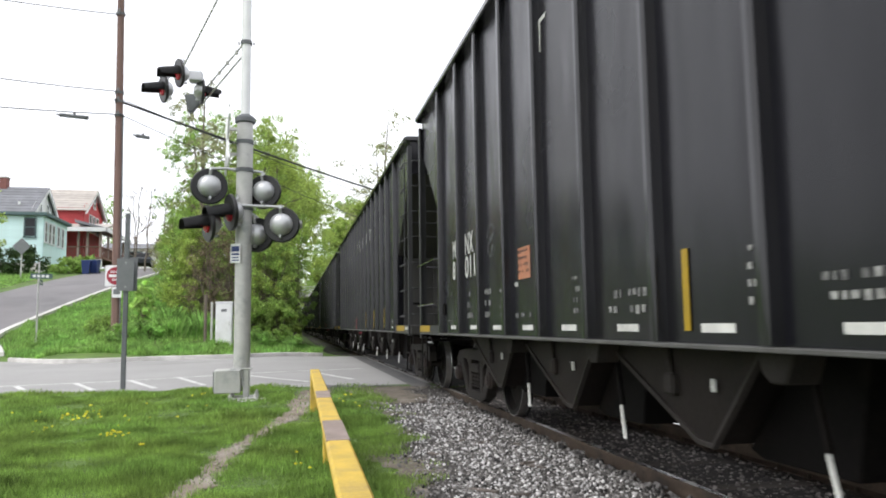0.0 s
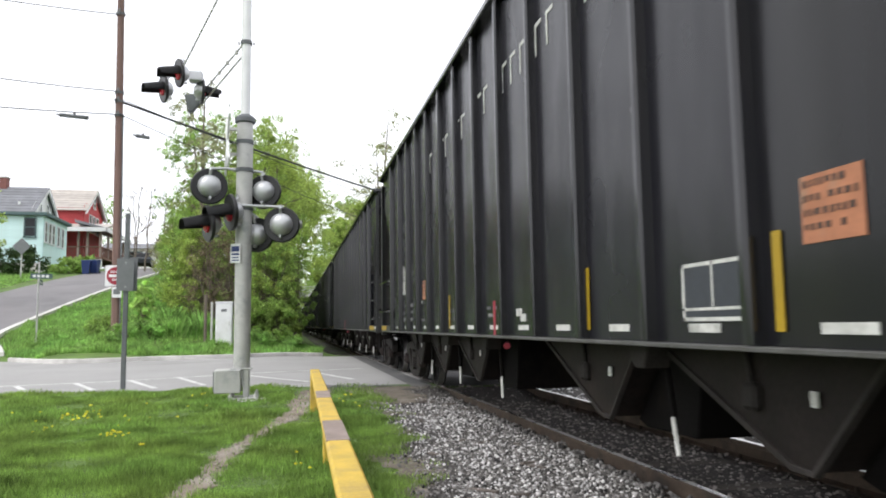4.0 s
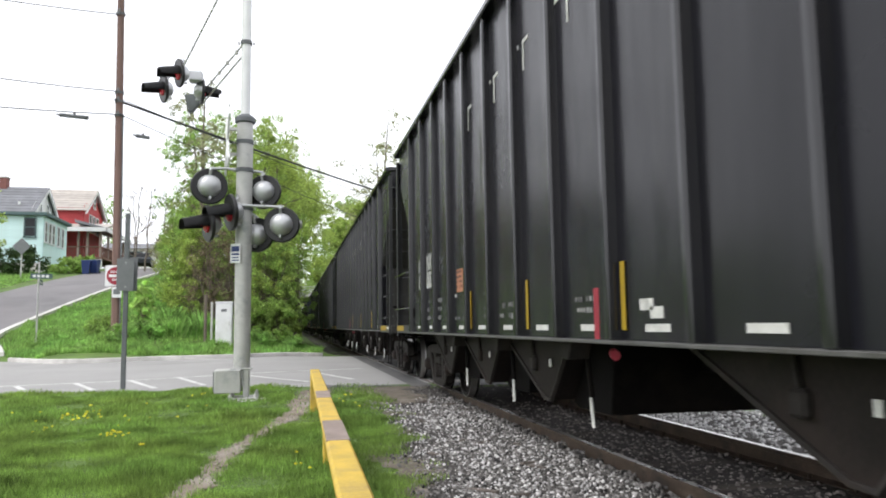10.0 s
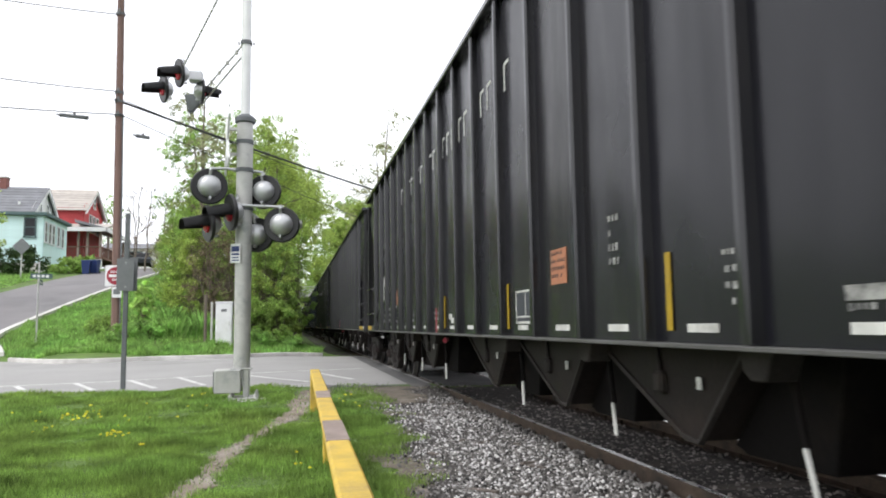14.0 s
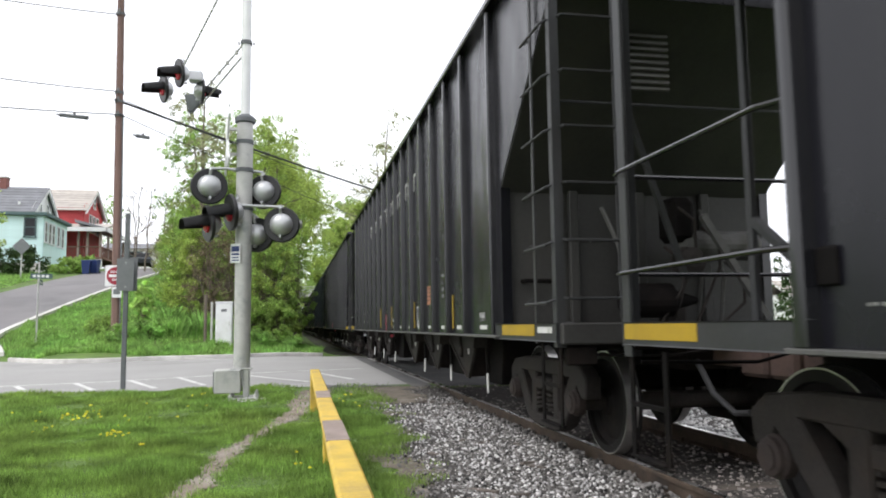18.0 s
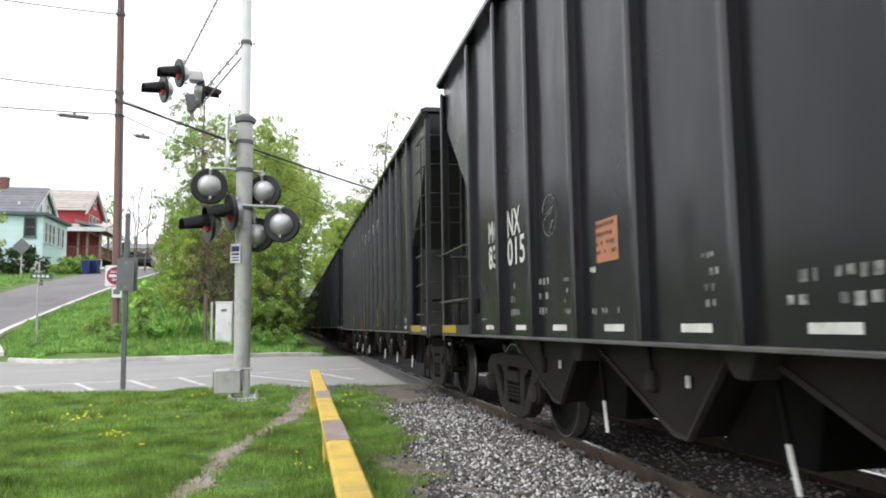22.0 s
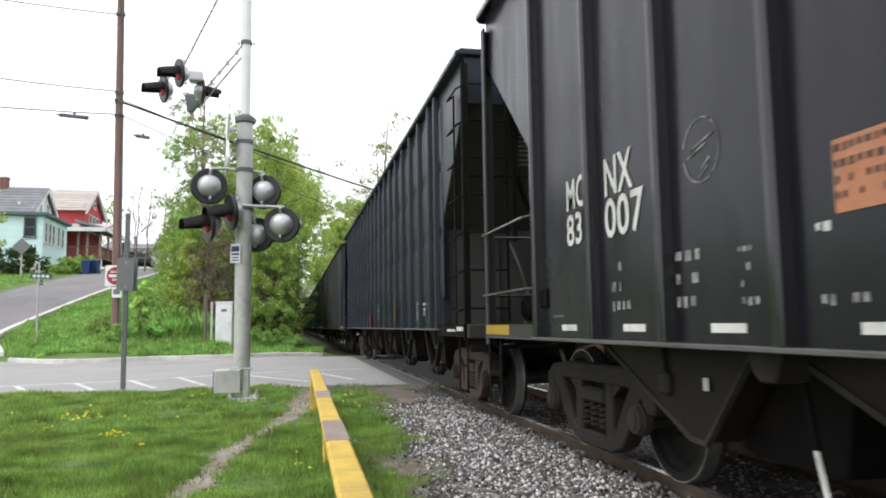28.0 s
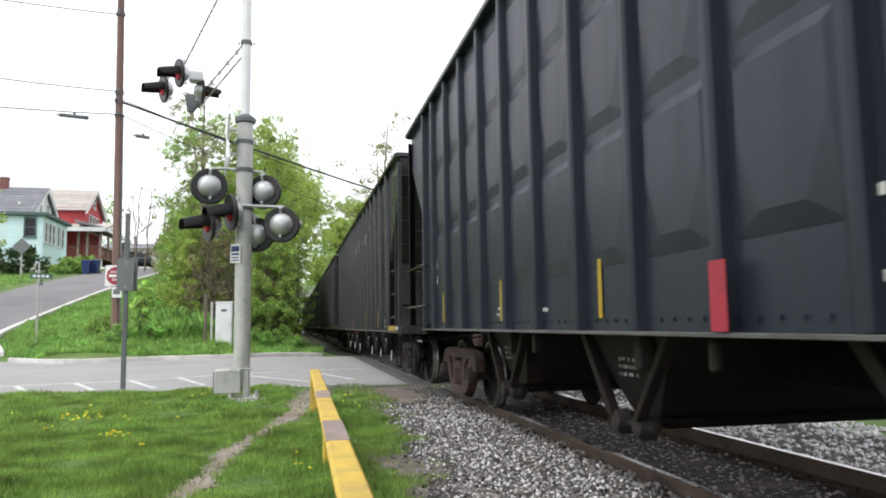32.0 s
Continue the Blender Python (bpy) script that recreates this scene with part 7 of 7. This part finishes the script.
for k, (x, y, hh, sp_, lf) in enumerate([(-4.6, 37.2, 4.2, 1.3, "leaf_a"), (-4.7, 36.0, 3.4, 1.1, "leaf_b"), (-4.9, 36.8, 4.4, 1.3, "leaf_a"), (-4.1, 34.6, 4.4, 1.2, "leaf_b"), (-3.4, 33.6, 4.4, 1.2, "twig"), (-2.6, 33.2, 4.4, 1.1, "twig"), (-5.6, 40.0, 4.6, 1.4, "leaf_b"), (-5.2, 38.5, 5.6, 1.5, "leaf_a"), (-2.2, 36.6, 7.6, 1.5, "leaf_b"), (0.2, 40.0, 6.6, 1.1, "leaf_a"),
                                         (-2.2, 34.0, 5.6, 1.4, "leaf_a"), (-1.4, 32.6, 4.2, 1.2, "leaf_a"), (-1.0, 33.0, 5.4, 1.2, "leaf_b"), (-0.6, 33.8, 4.6, 0.9, "leaf_a"), (-0.6, 35.5, 5.0, 1.0, "leaf_a"), (-0.7, 38.5, 5.6, 1.1, "leaf_b"),
                                         (-1.6, 31.6, 1.5, 0.9, "leaf_a"), (-0.6, 31.8, 1.7, 0.9, "leaf_a"), (-0.3, 32.3, 1.5, 0.7, "leaf_b"), (-0.7, 43.0, 6.0, 1.1, "leaf_b"), (-0.6, 50.0, 6.5, 1.1, "leaf_a"), (-0.5, 64.0, 7.0, 1.1, "leaf_a"),
                                         (-3.6, 36.5, 7.0, 1.6, "leaf_a"), (-1.0, 36.0, 7.2, 1.5, "leaf_a")]):
    shrub(x, y, hh, sp_, 200 + k, lf, 110, 80 if lf != "twig" else 36, 0.047 if lf != "twig" else 0.04, fine=0.6, label="dry brown leafless brush" if lf == "twig" else "dense light green spring shrub on the bank")
for k, (x, y, hh, sp_) in enumerate([(-8.6, 29.9, 0.4, 0.8), (-6.0, 29.3, 0.5, 0.7), (-1.2, 30.6, 0.5, 0.7), (0.0, 31.2, 0.45, 0.6)]):
    shrub(x, y, hh, sp_, 400 + k, "grass_tall", 20, 110, 0.04, label="low leafy weeds on the grassy bank")
for k, (x, y, hh) in enumerate([(-0.6, 45.0, 10.4), (-0.5, 54.0, 11.5), (0.1, 49.0, 10.6), (0.3, 57.0, 12.0), (0.5, 70.0, 14.0)]):
    tree(x, y, hh, 2.7, 420 + k, "leaf_b", 40, 330, 0.06, base=0.55, fine=0.62, label="leafy spring tree leaning over the track")
shrub(-6.15, 33.3, 1.45, 0.5, 301, "bush_pale", 40, 45, 0.08, fine=0.8, label="round pale green bush on the slope")
shrub(-5.5, 30.2, 0.5, 0.9, 302, "grass_tall", 40, 60, 0.05, fine=0.7, label="low dark green plants with pale flowers")
shrub(-7.0, 30.6, 0.5, 1.0, 304, "leaf_a", 22, 120, 0.045, label="low green weeds along the kerb")
for k, (x, y, hh, sp_) in enumerate([(-20.0, 56.5, 2.3, 1.5), (-18.4, 57.0, 2.0, 1.4), (-21.6, 55.5, 2.4, 1.4), (-16.3, 59.2, 1.0, 1.2), (-15.4, 60.5, 1.1, 1.0)]):
    shrub(x, y, hh, sp_, 320 + k, "leaf_c" if hh > 1.5 else "leaf_a", 26, 80, 0.1, label="dark green clipped shrub before the house" if hh > 1.5 else "low garden plants beside the house")
tree(-15.9, 40.5, 6.6, 1.6, 340, "leaf_b", 50, 60, 0.08, label="young yellow-green tree at the street's edge")
for k, (x, y, hh) in enumerate([(-12.2, 62.0, 7.2), (-11.2, 61.0, 7.6), (-10.4, 64.0, 6.8), (-12.9, 66.0, 6.6)]):
    tree(x, y, hh, 1.5, 350 + k, bare=True, label="bare grey tree with no leaves")
for k, (x, y, hh, sp_, lf) in enumerate([(-9.5, 76.0, 7.0, 2.4, "leaf_d"), (-13.0, 100.0, 8.0, 3.0, "leaf_a"), (-24.0, 95.0, 9.0, 3.5, "leaf_a")]):
    tree(x, y, hh, sp_, 360 + k, lf, 45, 60, 0.16, label="spring tree behind the houses")
for k, (x, y, hh, sp_, lf) in enumerate([(7.6, 92.0, 17.0, 3.4, "leaf_b"), (9.5, 105.0, 20.0, 4.0, "leaf_a"), (7.2, 122.0, 20.0, 4.0, "leaf_b"), (7.6, 150.0, 23.0, 4.6, "leaf_a"), (-2.6, 120.0, 17.0, 3.6, "leaf_b"), (-2.4, 150.0, 20.0, 4.2, "leaf_a"), (4.0, 230.0, 24.0, 6.0, "leaf_b")]):
    tree(x, y, hh, sp_, 440 + k, lf, 120, 200, 0.15, base=0.08, label="tall light green tree beside the far track")
for k, (x, y, hh, sp_, lf) in enumerate([(-10.2, 66.0, 3.2, 1.5, "leaf_d"), (-9.2, 63.0, 3.8, 1.7, "leaf_a"), (-8.2, 60.0, 3.9, 1.8, "leaf_b"), (-7.2, 57.0, 4.6, 1.8, "leaf_a")]):
    shrub(x, y, hh, sp_, 460 + k, lf, 34, 120, 0.075, label="pale spring thicket beside the climbing street")
# pale budding tree and greenery beyond the track
for k, (x, y, hh, sp_, lf, cl) in enumerate([(6.8, 60.0, 20.0, 3.0, "leaf_d", 90), (8.6, 74.0, 21.5, 3.4, "leaf_d", 80), (9.0, 100.0, 16.0, 3.6, "leaf_b", 80), (30.0, 40.0, 5.0, 2.2, "leaf_c", 50)]):
    tree(x, y, hh, sp_, 380 + k, lf, 34 if lf == "leaf_d" else 50, cl, 0.1, label="tall thin tree with pale budding leaves")


def grass_patch(name, n, x0, x1, y0, y1, hmin, hmax, wid, mat, label, seed, keep, near=1.0):
    g = np.random.RandomState(seed)
    x, y = g.uniform(x0, x1, n), y0 + (y1 - y0) * g.uniform(0, 1, n) ** near
    k = keep(x, y, g)
    x, y = x[k], y[k]
    n = len(x)
    z = ground_z(x, y) - 0.01
    clump = 0.75 + 0.5 * (np.sin(1.7 * x + 2.3 * y) * np.sin(2.9 * x - 1.1 * y))
    hgt = g.uniform(hmin, hmax, n) * clump
    a, tilt = g.uniform(0, 2 * np.pi, n), g.uniform(0, 0.6, n)
    dx, dy = np.cos(a), np.sin(a)
    w = wid * g.uniform(0.6, 1.4, n)
    lx, ly = np.cos(a + 1.2) * tilt * hgt, np.sin(a + 1.2) * tilt * hgt
    v = np.stack([np.stack([x - dx * w, y - dy * w, z], 1), np.stack([x + dx * w, y + dy * w, z], 1), np.stack([x + lx * 0.35 + dx * w * 0.7, y + ly * 0.35 + dy * w * 0.7, z + hgt * 0.55], 1), np.stack([x + lx, y + ly, z + hgt], 1)], 1).reshape(-1, 3)
    me = bpy.data.meshes.new(name)
    me.vertices.add(4 * n)
    me.vertices.foreach_set("co", v.reshape(-1))
    me.loops.add(4 * n)
    me.loops.foreach_set("vertex_index", np.arange(4 * n, dtype=np.int32))
    me.polygons.add(n)
    me.polygons.foreach_set("loop_start", np.arange(0, 4 * n, 4, dtype=np.int32))
    me.update(calc_edges=True)
    me.materials.append(mat)
    return tagged(new(name, me), label, "grass", kind="stuff")


def on_lawn(x, y, g):
    off = np.abs(x - path_at(y)) - path_w(y)
    ok = g.uniform(0, 1, len(x)) < 0.05 + 0.95 * smooth_step(-0.07, 0.16, off + 0.04 * np.sin(9 * y + 4 * x))
    edge = 1.02 + 0.09 * (y - 5.7) + 0.16 * np.sin(3.1 * y) + 0.09 * np.sin(8.3 * y + 1)
    fade = np.clip((edge + 0.12 - x) / 0.45, 0, 1)
    worn = 1 - 0.85 * smooth_step(12.2, 13.6, y) * smooth_step(-0.5, 0.2, x)
    thin = 0.86 + 0.14 * np.sign(np.sin(1.3 * x + 0.6 * y) * np.sin(2.1 * y - 0.8 * x) + 0.35)
    return ok & (g.uniform(0, 1, len(x)) < fade * worn * thin) & (y < ROAD_NEAR - 0.05 + 0.12 * np.sin(6 * x))


grass_patch("lawn_grass", 260000, -4.6, 1.7, 4.0, 10.0, 0.035, 0.115, 0.0048, M["grass"], "short green lawn grass beside the path", 11, on_lawn, 1.1)
grass_patch("lawn_grass", 120000, -8.0, 2.0, 9.5, 15.1, 0.04, 0.12, 0.0075, M["grass"], "short green lawn grass before the road", 12, on_lawn)
grass_patch("bank_grass", 90000, -11.5, 1.2, 27.2, 52.0, 0.1, 0.32, 0.02, M["grass_tall"], "taller green grass on the bank above the kerb", 13,
            lambda x, y, g: (y > kerb_y(x) + 0.25) & (x > street_x(y) + 0.3) & (y < 36 + (x + 4) * -2.2 + 8), 1.5)
grass_patch("bank_grass", 16000, -24, -16.6, 36, 60, 0.12, 0.35, 0.03, M["grass_tall"], "grass above the climbing street", 14, lambda x, y, g: x < street_x(y) - 5.6)
grass_patch("verge_grass", 26000, 6.3, 13.0, 3.0, 14.4, 0.06, 0.2, 0.012, M["grass"], "rough grass beyond the far ballast", 15, lambda x, y, g: x > 8.9 + 0.4 * np.sin(2 * y))

grass_patch("tall_grass_mound", 5200, -5.5, -2.9, 30.0, 32.0, 0.45, 0.95, 0.018, M["grass_tall"], "mound of long arching grass on the bank", 16,
            lambda x, y, g: ((x + 4.2) / 1.25) ** 2 + (y - 31.0) ** 2 < 0.9)

g = np.random.RandomState(21)
spots = []
for cx, cy, sx, sy, n in ((-2.95, 11.1, 0.16, 0.18, 9), (-2.74, 11.5, 0.07, 0.16, 6), (-2.93, 9.9, 0.05, 0.08, 5), (-1.97, 9.15, 0.13, 0.12, 15), (-1.46, 13.3, 0.09, 0.25, 5), (-2.0, 11.2, 0.5, 0.6, 7), (-2.6, 10.6, 0.5, 0.6, 7), (-1.43, 8.2, 0.05, 0.05, 2), (0.16, 7.6, 0.2, 0.9, 4), (1.05, 11.6, 0.15, 0.7, 7), (-3.6, 11.0, 0.6, 0.8, 5)):
    spots += [(g.normal(cx, sx), g.normal(cy, sy)) for k in range(n)]
dv, df = [], []
for x, y in spots:
    z, r, b = float(ground_z(x, y)) + g.uniform(0.07, 0.11), g.uniform(0.013, 0.024), len(dv)
    dv += [(x + r * math.cos(a), y + r * math.sin(a), z + 0.25 * r * math.sin(3 * a)) for a in (2 * math.pi * k / 8 for k in range(8))] + [(x, y, z + 0.6 * r), (x, y, z - 0.012)]
    df += [(b + k, b + (k + 1) % 8, b + 8) for k in range(8)] + [(b + k, b + 9, b + (k + 1) % 8) for k in range(8)]
tagged(raw_mesh("dandelion", dv, df, M["dandelion"]), "small yellow dandelion flowers in the lawn", "flowers", kind="stuff")
stones("path_gravel", [(float(path_at(y) + g.normal(0, path_w(y) * 0.6)), float(y), float(ground_z(path_at(y), y)) + 0.012) for y in 4.5 + 10.0 * g.uniform(0, 1, 520) ** 0.6], M["path_stone"], "small loose gravel on the dirt path", 0.004, 0.014, 22, "gravel")

motions()
